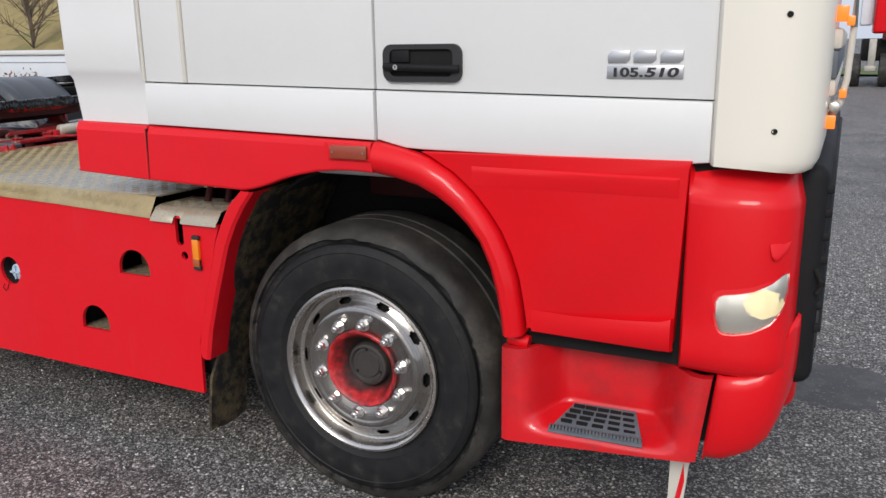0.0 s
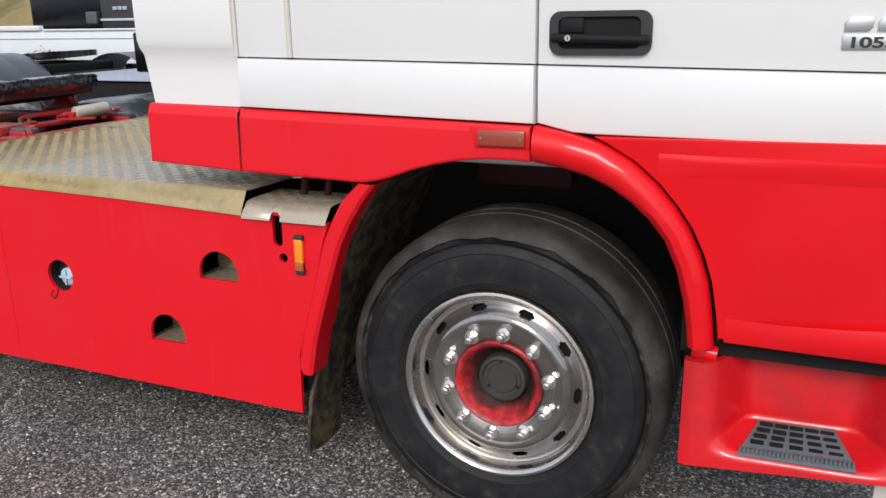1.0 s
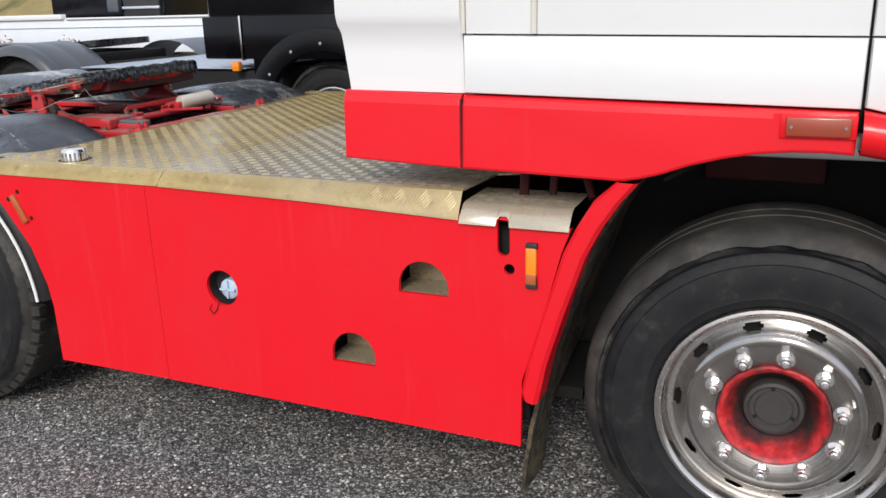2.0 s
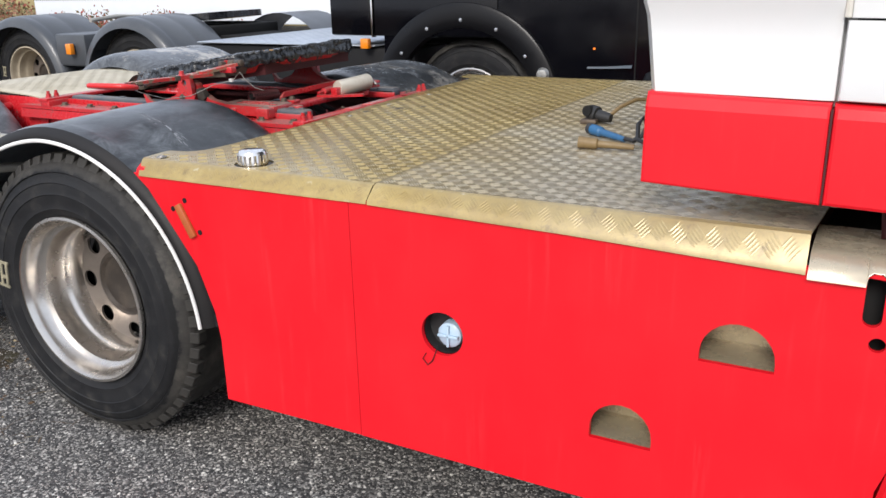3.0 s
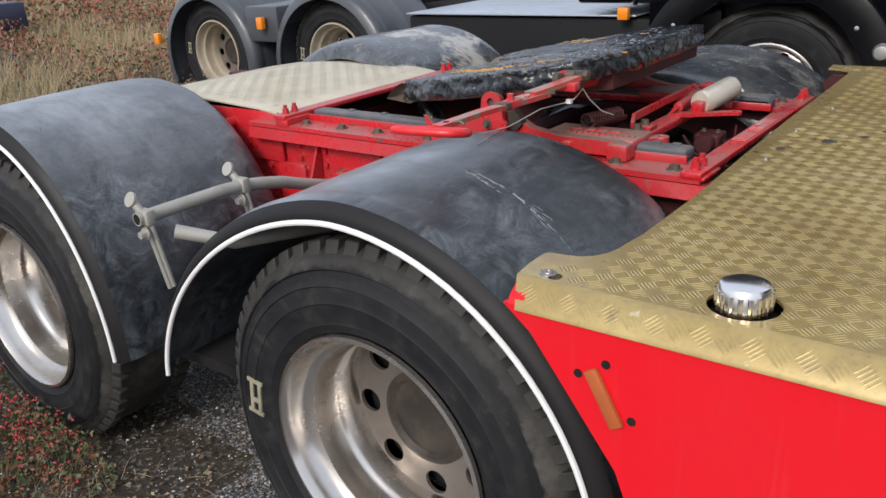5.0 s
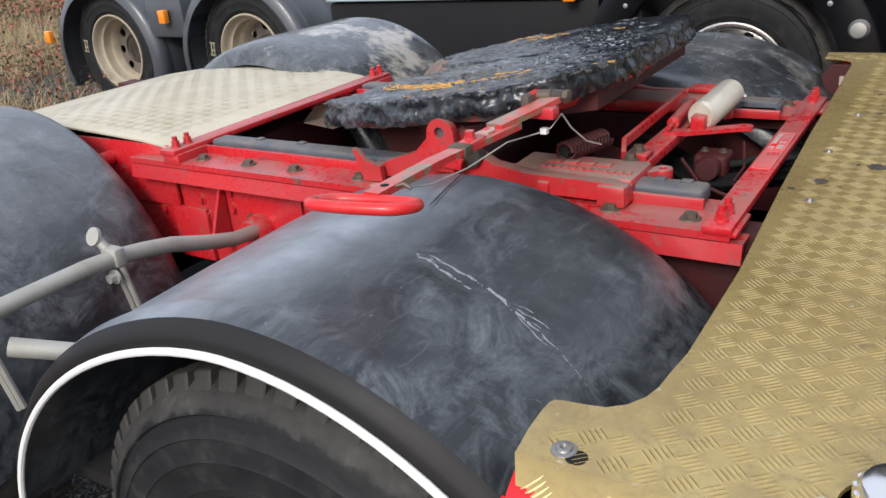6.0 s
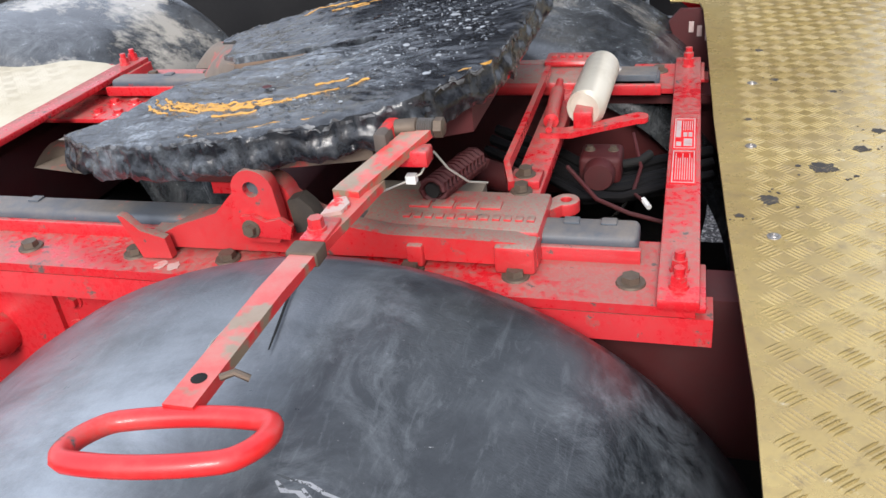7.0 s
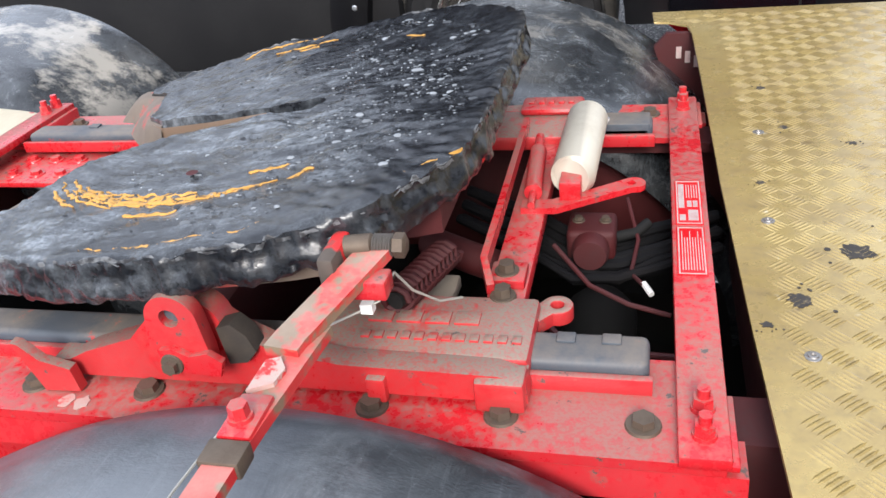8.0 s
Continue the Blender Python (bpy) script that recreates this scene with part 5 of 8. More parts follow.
# upright amber lamp and its dead twin at the rear
lamp1 = part("side_marker_lamp", box(fresh(), (-0.694, -0.018, 0.788), (-0.664, -0.002, 0.892), 0.004), AMBER, truck, "amber side marker lamp")
for z0, z1 in ((0.775, 0.792), (0.888, 0.905)):
    part("lamp_end", box(fresh(), (-0.695, -0.016, z0), (-0.662, -0.0015, z1), 0.003), BLACKPLASTIC, lamp1)
part("lamp_lower_lens", box(fresh(), (-0.694, -0.019, 0.790), (-0.664, -0.002, 0.818), 0.003), OLDAMBER, lamp1)
bm = box(fresh(), (-0.013, -0.014, -0.055), (0.013, -0.001, 0.055), 0.004)
lamp2 = part("side_marker_lamp", bm, OLDAMBER, truck, "broken amber lamp hanging aslant", at=Matrix.Translation(rel(-2.60, 0.0, 0.862)) @ Matrix.Rotation(radians(-28), 4, "Y"))
bm = fresh()
for dx, dz in ((-0.03, 0.052), (0.028, -0.05), (0.03, 0.055)):
    tube(bm, [(dx, -0.004, dz), (dx, 0.0, dz)], 0.008, 12)
part("screw", bm, DARK, lamp2)

# ---- deck ----
rear_line = [(-2.798, 0.0455), (-2.804, 0.09), (-2.806, 0.13), (-2.805, 0.150), (-2.801, 0.157), (-2.791, 0.160), (-2.765, 0.163), (-2.739, 0.168), (-2.718, 0.184), (-2.703, 0.209), (-2.696, 0.237), (-2.694, 0.27), (-2.688, 0.33), (-2.689, 0.6), (-2.708, 1.0), (-2.722, 1.4), (-2.732, 1.9), (-2.74, 2.2), (-2.75, 2.27), (-2.79, 2.30), (-2.83, 2.31), (-2.835, W - 0.045)]
HOLE = circle(-2.418, 0.112, 0.058, 28)
bm = panel(fresh(), rear_line + [(-1.9525, W - 0.045), (-1.9525, 0.045)], "z", DZ - 0.006, DZ, [HOLE])
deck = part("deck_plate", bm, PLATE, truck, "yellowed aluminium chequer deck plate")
bm = panel(fresh(), [(-1.949, 0.045), (-1.949, W - 0.045), (-0.80, W - 0.045), (-0.80, 0.30), (-0.872, 0.27), (-0.892, 0.045)], "z", DZ - 0.005, DZ + 0.001)
deck2 = part("deck_plate", bm, PLATE2, truck, "yellowed aluminium chequer deck plate")
bm = strip(fresh(), [[(x0, 0.0454, DZ - 0.0002), (x0 + e * 0.1, 0.040, DZ - 0.0010), (x0 + e * 0.3, 0.03, DZ - 0.004), (x0 + e, -0.006, 0.993), (x0 + e, -0.008, 0.985)] for x0, e in ((-2.799, 0.026), (-2.4, 0), (-1.951, 0))])
part("deck_lip", bm, LIPPLATE, deck, "folded edge of the deck plate")
bm = strip(fresh(), [[(x0, 0.0454, DZ + 0.0008), (x0, 0.040, DZ), (x0, 0.03, DZ - 0.003), (x0, -0.007, 0.984 + d), (x0, -0.009, 0.972 + d)] for x0, d in ((-1.947, 0.012), (-1.4, 0.0), (-0.892, -0.020))])
part("deck_lip", bm, LIPPLATE, deck2, "folded edge of the deck plate")
bm = strip(fresh(), [[(x0, 0.22, 0.9985), (x0, 0.04, 0.998), (x0, 0.020, 0.992), (x0, -0.013 + 0.009 * n, 0.955 + 0.019 * n), (x0, -0.016 + 0.011 * n, 0.945 + 0.027 * n)] for x0, n in ((-0.888, 0), (-0.7805, 0), (-0.778, 0.7), (-0.770, 1), (-0.752, 1), (-0.744, 0.7), (-0.7415, 0), (-0.575, 0))])
small = part("small_deck_plate", bm, PLATE2, truck, "small dirty chequer plate")
bm = strip(fresh(), [[(x0, W - 0.045, DZ), (x0, W - 0.02, DZ - 0.01), (x0, W + 0.006, 0.985)] for x0 in (-2.83, -0.9)])
part("deck_lip", bm, PLATE, deck2)


def tread_bars(inside, z, x0, x1, y0, y1, cell=0.0385):
    """Raised bars of chequer plate, five to a group, turned by turns."""
    vs, fs = [], []
    L, w, h = 0.0160, 0.0023, 0.0009
    for i in range(int((x1 - x0) / cell)):
        for j in range(int((y1 - y0) / cell)):
            cx, cy = x0 + (i + 0.5) * cell, y0 + (j + 0.5) * cell
            ang = radians(42 if (i + j) % 2 else -46)
            c, s = math.cos(ang), math.sin(ang)
            for k in range(-2, 3):
                px, py = cx - s * k * 0.0068, cy + c * k * 0.0068
                if not inside(px, py):
                    continue
                b = len(vs)
                vs += [(px + c * u - s * v, py + s * u + c * v, z + q) for u, v, q in ((-L, 0, 0), (-L * 0.5, -w, 0), (L * 0.5, -w, 0), (L, 0, 0), (L * 0.5, w, 0), (-L * 0.5, w, 0), (-L * 0.55, 0, h), (L * 0.55, 0, h))]
                fs += [(b, b + 1, b + 6), (b + 1, b + 2, b + 7, b + 6), (b + 2, b + 3, b + 7), (b + 3, b + 4, b + 7), (b + 4, b + 5, b + 6, b + 7), (b + 5, b, b + 6)]
    me = bpy.data.meshes.new("chequer_relief")
    me.from_pydata(vs, [], fs)
    return me


def on_rear(x, y):
    if math.hypot(x + 2.418, y - 0.112) < 0.065 or x > -1.953 or y < 0.05:
        return False
    lim = -2.68 if 0.135 < y < 2.28 else -2.77
    return x > lim and not (y < 0.2 and x < -2.78)


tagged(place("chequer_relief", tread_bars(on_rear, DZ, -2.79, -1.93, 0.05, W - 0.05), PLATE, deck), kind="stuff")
tagged(place("chequer_relief", tread_bars(lambda x, y: True, DZ + 0.001, -1.94, -0.9, 0.05, W - 0.05), PLATE2, deck2), kind="stuff")
tagged(place("chequer_relief", tread_bars(lambda x, y: True, 0.9983, -0.88, -0.58, 0.045, 0.20), PLATE2, small), kind="stuff")

for x0, x1, owner, top, foot in ((-2.775, -1.955, deck, DZ - 0.004, ((-2.8, 0.993), (-1.9, 0.993))), (-1.945, -0.90, deck2, DZ - 0.003, ((-1.947, 0.996), (-1.4, 0.984), (-0.892, 0.964)))):
    me = tread_bars(lambda x, y: True, 0.0, x0, x1, 0.004, 0.052)
    for v in me.vertices:
        low = np.interp(v.co.x, [a for a, _ in foot], [b for _, b in foot])
        run = Vector((-0.0365, low - top))
        k, along = v.co.y / 0.049, run.normalized()
        v.co.y, v.co.z = 0.03 + run.x * k + along.y * v.co.z * 0.55, top + run.y * k - along.x * v.co.z * 0.55 + 0.0003
    tagged(place("chequer_relief", me, LIPPLATE, owner), kind="stuff")

# filler cap, screws and burn marks on the deck
bm = lathe(fresh(), [(0.0, 0.046), (0.030, 0.046), (0.038, 0.043), (0.042, 0.036), (0.043, 0.0)], 36)
capob = part("filler_cap", bm, CHROME, truck, "chromed ribbed filler cap in the deck", at=Matrix.Translation(rel(-2.418, 0.108, DZ - 0.004)) @ Matrix.Rotation(radians(90), 4, "X"))
rib = fresh()
bmesh.ops.create_cone(rib, cap_ends=True, segments=8, radius1=0.0048, radius2=0.0040, depth=0.032, matrix=Matrix.Translation((0.0410, 0.018, 0)) @ Matrix.Rotation(radians(90), 4, "X"))
first = part("grip_rib", rib, CHROME, capob, at=Matrix.Identity(4))
for i in range(1, 18):
    place("grip_rib", first.data, CHROME, capob, at=Matrix.Rotation(2 * math.pi * i / 18, 4, "Y"))
part("filler_neck", lathe(fresh(), [(0.0, -0.03), (0.075, -0.03)], 32), DARK, capob)
for x, y in ((-2.750, 0.071), (-2.646, 0.956), (-2.662, 1.275), (-2.645, 1.6)):
    bm = lathe(fresh(), [(0.0, 0.001), (0.003, 0.001), (0.0045, 0.0045), (0.008, 0.004), (0.009, 0.002), (0.0135, 0.0015), (0.014, 0.0)], 18)
    part("screw", bm, STEEL, deck, at=Matrix.Translation((x, y, DZ)) @ Matrix.Rotation(radians(90), 4, "X") @ Matrix.Scale(1.12 if y < 0.1 else 0.72, 4))
part("screw_hole", panel(fresh(), circle(-2.732, 0.064, 0.013, 18), "z", DZ - 0.001, DZ + 0.0007), DARK, deck)
BURN = paint("burnt_spots", (0.045, 0.040, 0.036), 0.6, (0.02, 0.018, 0.018), 0.9, 0.0, metal=0.2, scale=26, patch=((0.26, 0.20, 0.11), 70, 0.58, 0.08))
random.seed(4)
for x, y, r in ((-2.645, 1.07, 0.022), (-2.69, 1.015, 0.010), (-2.555, 1.19, 0.030), (-2.49, 1.27, 0.02), (-2.66, 1.40, 0.01), (-2.60, 1.62, 0.012), (-2.5, 1.55, 0.012), (-2.45, 1.35, 0.016), (-2.62, 1.82, 0.012), (-2.3, 0.72, 0.01)):
    n = 40
    o = []
    for k in range(n):
        a = 2 * math.pi * k / n
        q = r * 0.85 * (0.75 + 0.40 * noise.noise(Vector((1.6 * math.cos(a) + 31 * x, 1.6 * math.sin(a) + 17 * y, 0))) + 0.30 * noise.noise(Vector((7 * math.cos(a), 7 * math.sin(a), 9 * x))))
        o.append((x + q * math.cos(a), y + q * math.sin(a)))
    for k in range(5):
        a, q = random.uniform(0, 6.28), r * random.uniform(1.2, 2.2)
        sx, sy, sr = x + q * math.cos(a), y + q * math.sin(a), r * random.uniform(0.06, 0.16)
        part("burn_speck", panel(fresh(), circle(sx, sy, sr, 8), "z", DZ - 0.001, DZ + 0.0009), BURN, deck)
    part("burn_mark", panel(fresh(), o, "z", DZ - 0.001, DZ + 0.0008), BURN, deck, "dark burn mark")

# ---- mudguards over the rear wheels ----
def mudguard(cx, far=False, tail=True):
    """A quarter-round mudguard, drawn out behind: rounded top skin, a side band and a white rubber trim."""
    side_y = (lambda y: W - y) if far else (lambda y: y)
    line = []
    x0, z0, front, rear, up, power = (cx - 0.04, 0.45, 0.612, 0.73, 0.60, 1.75) if tail else (cx, 0.45, 0.59, 0.60, 0.655, 2.0)
    for k in range(49):
        a = radians(4 + 172 * k / 48) if tail else radians(-1 + 177 * k / 48)
        c, s = math.cos(a), math.sin(a)
        q = 2.0 if c > 0 else power
        line.append((x0 + (front if c > 0 else rear) * math.copysign(abs(c) ** (2 / q), c), z0 + up * math.copysign(abs(s) ** (2 / q), s)))
    path = []
    for i, (x, z) in enumerate(line):
        ax, az = line[max(0, i - 1)]
        bx, bz = line[min(48, i + 1)]
        d = math.hypot(bx - ax, bz - az)
        path.append((x, z, (bz - az) / d, -(bx - ax) / d))
    # across: offset outward, distance in
    across = [(0.0, 0.028), (0.004, 0.024), (0.030, 0.030), (0.046, 0.050), (0.052, 0.085), (0.050, 0.105), (0.047, 0.125), (0.050, 0.18), (0.055, 0.35), (0.058, 0.55), (0.056, 0.66), (0.048, 0.72), (0.032, 0.755), (0.010, 0.772), (-0.02, 0.776)]
    bm = strip(fresh(), [[(x + nx * o, side_y(y), z + nz * o) for o, y in across[3:]] for x, z, nx, nz in path])
    ob = part("mudguard", bm, GLAREGUARD if far and not tail else FARGUARD if far else MUDGUARD if tail else TAILSHEEN, truck, "black plastic mudguard with painted glare patches" if far and not tail else "chalky black plastic mudguard with painted sky sheen", sharp=60)
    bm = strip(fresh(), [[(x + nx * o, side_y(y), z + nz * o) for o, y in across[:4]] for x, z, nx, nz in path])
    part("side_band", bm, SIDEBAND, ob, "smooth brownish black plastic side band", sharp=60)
    bm = tube(fresh(), [(x + nx * 0.004, side_y(0.022), z + nz * 0.004) for x, z, nx, nz in path], 0.0065, 8)
    part("edge_trim", bm, WHITETRIM, ob, "white rubber edge trim")
    return ob


near_guard = mudguard(REAR1)
mudguard(REAR1, True)
mudguard(REAR2 - 0.02, False, False)
mudguard(REAR2 + 0.06, True, False)


def scar(points, width, name, mat, label, lift=0.0012):
    """A scratch on the near mudguard: points as angle round the axle and distance in."""
    rows = []
    for i, (a, y) in enumerate(points):
        w = width * (0.30 + 0.55 * math.sin(math.pi * (i + 0.5) / len(points)) + 0.45 * noise.noise(Vector((a * 1.7, y * 40, 2))))
        r = 0.6245 + lift
        rows.append([(REAR1 + r * math.cos(radians(b)), y + d, HUB + r * math.sin(radians(b))) for b, d in ((a - w * 60, w * 0.7), (a, 0.0), (a + w * 60, -w * 0.7))])
    return part(name, strip(fresh(), rows), mat, near_guard, label)

# tubes and stays that carry the mudguards
bm = tube(fresh(), [(-3.975, 0.025, 0.945), (-3.97, 0.30, 0.947), (-3.97, 0.38, 0.942), (-3.97, 0.45, 0.930), (-3.97, 0.53, 0.912), (-3.97, 0.62, 0.880), (-3.97, 0.72, 0.850), (-3.975, 0.84, 0.838)], 0.019, 14)
stay = part("mudguard_stay", bm, GALV, truck, "galvanised tube stay between the mudguards")
part("tube_end", lathe(fresh(), [(0.0, 0.0), (0.015, 0.0)], 16), DARK, stay, at=(-3.975, 0.0245, 0.945))
bm = tube(fresh(), [(-3.80, 0.02, 0.945), (-3.70, 0.12, 0.90), (-3.60, 0.5, 0.86)], 0.018, 12)
part("mudguard_stay", bm, GALV, truck, "galvanised tube stay under the mudguard")
for y in (0.05, 0.375):
    bm = box(fresh(), (-3.998, y - 0.014, 0.925), (-3.945, y + 0.014, 0.968), 0.006)
    tube(bm, [(-3.985, y, 0.955), (-4.005, y - 0.008, 0.985)], 0.012, 10)
    bmesh.ops.create_cone(bm, cap_ends=True, segments=18, radius1=0.021, radius2=0.021, depth=0.008, matrix=Matrix.Translation((-4.008, y - 0.012, 0.992)) @ Matrix.Rotation(radians(62), 4, "X"))
    tube(bm, [(-3.975, y, 0.925), (-3.965, y + 0.028, 0.73)], 0.0075, 8)
    tube(bm, [(-3.952, y, 0.925), (-3.945, y + 0.028, 0.74)], 0.0065, 8)
    bolt(bm, (-3.96, y - 0.014, 0.905), 0.012, 0.02, "y")
    part("stay_clamp", bm, GALV, stay, "galvanised metal clamp")

# a torn crack in two strands, forking towards the front
CRACK = [
    ([(82.2, 0.338), (80.8, 0.336), (79.4, 0.337), (77.6, 0.331), (76.1, 0.330), (74.6, 0.325), (73.2, 0.327), (71.6, 0.322), (70.2, 0.323), (68.6, 0.318), (67.2, 0.317), (66.0, 0.310), (64.8, 0.307), (63.4, 0.306), (62.0, 0.301), (60.6, 0.302), (59.0, 0.296), (57.6, 0.296)], 0.0042),
    ([(79.6, 0.330), (78.2, 0.318), (77.0, 0.311), (75.8, 0.310), (74.6, 0.305), (73.4, 0.304), (72.4, 0.300), (71.4, 0.299)], 0.0036),
    ([(82.0, 0.331), (80.9, 0.322), (79.8, 0.325), (78.9, 0.319)], 0.0035),
    ([(67.2, 0.317), (66.2, 0.322), (65.2, 0.322), (64.0, 0.328), (62.8, 0.328)], 0.0022),
    ([(65.6, 0.311), (64.6, 0.315), (63.6, 0.314), (62.4, 0.319), (61.0, 0.321), (59.8, 0.320)], 0.0024),
    ([(62.8, 0.302), (61.8, 0.309), (60.6, 0.309), (59.4, 0.313)], 0.0018),
    ([(64.4, 0.304), (63.0, 0.297), (61.6, 0.294), (60.2, 0.288), (58.6, 0.287)], 0.0016),
    ([(57.4, 0.296), (55.6, 0.290), (53.6, 0.286), (51.4, 0.277)], 0.0012),
    ([(57.0, 0.168), (56.0, 0.175), (55.2, 0.186), (54.2, 0.189)], 0.0016),
    ([(72.4, 0.41), (71.6, 0.42), (70.5, 0.424), (69.8, 0.434)], 0.0018),
]
for line, width in CRACK:
    scar(line, width, "scratch", SCUFF, "pale cracked scratch")
scar([(94, 0.70), (93.2, 0.65), (92.1, 0.592), (91, 0.54), (90.3, 0.505)], 0.003, "crease", DARK, "dark crease in the plastic", 0.0005)

# ---- chassis ----
GUSSET_BOLTS, RAIL_BOLTS = ((-4.042, 0.957), (-3.875, 0.953), (-4.02, 0.85)), ((-4.095, 0.921), (-4.095, 0.872), (-4.223, 0.932), (-4.221, 0.885), (-4.207, 0.839), (-4.251, 0.817), (-4.328, 0.821), (-4.385, 0.841), (-3.815, 0.955), (-3.80, 0.90), (-3.81, 0.84), (-3.74, 0.93), (-4.5, 0.95), (-4.44, 0.95))
for y0, s in ((0.80, 1), (1.785, -1)):
    bm = panel(fresh(), [(y0 + s * 0.05, 0.70), (y0 + s * 0.058, 0.70), (y0 + s * 0.058, 0.965), (y0 + s * 0.13, 0.965), (y0 + s * 0.13, 0.985), (y0 + s * 0.05, 0.985)], "x", -5.6, -2.95)
    # far rail in a darker red: the shade between the rails is painted in
    rail = part("chassis_rail", bm, FRAMERED if s == 1 else DARKRED, truck, "red chassis rail" if s == 1 else "chassis rail, its red darkened for the shade between the rails")
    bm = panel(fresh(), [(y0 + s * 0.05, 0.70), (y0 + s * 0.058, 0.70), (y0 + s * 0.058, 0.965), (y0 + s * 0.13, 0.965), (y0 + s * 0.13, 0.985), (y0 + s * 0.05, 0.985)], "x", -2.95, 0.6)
    # the deck's shade is put into this length's colour
    part("chassis_rail", bm, DARKRED, truck, "chassis rail, its red darkened for the shade under the deck")
    # mounting angle on top
    bm = panel(fresh(), [(y0 - s * 0.010, 1.010), (y0 + s * 0.16, 1.010), (y0 + s * 0.16, 0.999), (y0 + s * 0.004, 0.999), (y0 + s * 0.002, 0.992), (y0 - s * 0.010, 0.995)], "x", -4.42, -2.750)
    panel(bm, [(y0 - s * 0.007, 0.9915), (y0 + s * 0.049, 0.9915), (y0 + s * 0.049, 0.984), (y0 + s * 0.002, 0.984), (y0 - s * 0.004, 0.953), (y0 - s * 0.014, 0.953)], "x", -4.42, -2.727)
    ang = part("mounting_angle", bm, FRAMERED, truck, "red mounting plate of the coupling")
    for x in (-2.836, -2.997, -3.155, -3.31, -3.46, -3.63, -3.84, -4.0, -4.17):
        part("bolt", bolt(fresh(), (x, y0 + s * 0.043, 1.010), 0.014, 0.013), RUST, ang)
    bm = panel(fresh(), [(-4.075, 0.992), (-3.835, 0.992), (-3.835, 0.72), (-3.90, 0.66), (-4.075, 0.66)], "y", y0 + s * 0.04, y0 + s * 0.05)
    web = part("gusset_plate", bm, FRAMERED, truck, "bolted red gusset plate")
    if s == 1:
        for x, z in GUSSET_BOLTS:
            part("bolt", bolt(fresh(), (x, y0 + 0.04, z), 0.014, 0.014, "y"), RUST, web)
        for x, z in RAIL_BOLTS:
            part("bolt", bolt(fresh(), (x, y0 + 0.05, z), 0.012, 0.012, "y"), FRAMERED, web)
        bm = panel(fresh(), [(0.845, 0.965), (0.765, 0.775), (0.845, 0.76)], "x", -4.128, -4.118)
        part("rib", bm, FRAMERED, web, "triangular red rib")
        part("spring_bracket", box(fresh(), (-4.34, 0.835, 0.70), (-4.20, 0.851, 0.86), 0.004), FRAMERED, web)
        part("stay_boss", lathe(fresh(), [(0.0, -0.05), (0.040, -0.048), (0.048, -0.03), (0.05, 0.0)], 24), FRAMERED, web, at=(-3.99, 0.84, 0.825))
        part("frame_boss", tube(fresh(), [(-4.56, 0.84, 0.985), (-4.56, 0.79, 0.985)], 0.022, 12), FRAMERED, web)
        part("frame_boss", tube(fresh(), [(-4.66, 0.84, 0.975), (-4.66, 0.76, 0.975)], 0.028, 12), FRAMERED, web)
# cross members and machinery between the rails, coloured dark for the shade there
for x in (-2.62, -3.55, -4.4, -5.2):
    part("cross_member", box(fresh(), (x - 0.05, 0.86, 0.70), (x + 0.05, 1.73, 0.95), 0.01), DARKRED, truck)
bm = box(fresh(), (-3.5, 0.95, 0.42), (-2.9, 1.6, 0.62), 0.05)
part("axle_casing", bm, DARK, truck)
bm = box(fresh(), (-5.3, 0.3, 0.30), (-0.6, 2.14, 0.34))
part("under_tray", bm, DARK, truck)
random.seed(11)
HOSE = paint("black_rubber_hose", (0.005, 0.005, 0.006), 0.7, (0.02, 0.017, 0.016), 0.6, 0.0, scale=12)
HOSE.node_tree.nodes["Principled BSDF"].inputs["Specular IOR Level"].default_value = 0.15
for k in range(11):
    a, c = random.uniform(-0.02, 0.02), random.uniform(-0.02, 0.025)
    y0, z0 = 1.27 + 0.013 * k, 0.955 - 0.008 * (k % 4)
    bm = tube(fresh(), [(-3.16, y0 + 0.10, z0 + 0.02), (-3.03, y0 + 0.03 + c, z0 - 0.004), (-2.95, y0 - 0.02 + a, z0 - 0.02), (-2.88, y0 - 0.025 + c, z0 - 0.018), (-2.82, y0 + 0.0 + a, z0 - 0.008), (-2.72, y0 + 0.05, z0)], 0.0075 + 0.0015 * (k % 3), 8)
    part("brake_hose", bm, HOSE, truck, "black brake hose")
bm = tube(fresh(), [(-2.98, 1.26, 0.99), (-2.92, 1.2, 0.955), (-2.86, 1.16, 0.95), (-2.80, 1.15, 0.94)], 0.004, 8)
tube(bm, [(-3.0, 1.14, 0.95), (-2.93, 1.08, 0.91), (-2.84, 1.10, 0.905), (-2.78, 1.09, 0.91)], 0.0055, 8)
tube(bm, [(-2.87, 1.40, 1.0), (-2.85, 1.33, 0.96), (-2.86, 1.26, 0.94), (-2.84, 1.22, 0.945)], 0.0035, 8)
part("red_air_line", bm, DARKRED, truck, "thin red air line")
part("cable_plug", tube(fresh(), [(-2.84, 1.225, 0.945), (-2.828, 1.20, 0.942)], 0.005, 8), WHITETRIM, truck)
bm = lathe(fresh(), [(0.0, -0.13), (0.05, -0.12), (0.07, -0.08), (0.07, 0.08), (0.05, 0.12), (0, 0.13)], 24)
# near black: the shade down there is put into its colour
part("brake_cylinder", bm, DARK, truck, "brake cylinder, coloured dark for the shade between the rails", at=rel(-2.92, 1.36, 0.72))

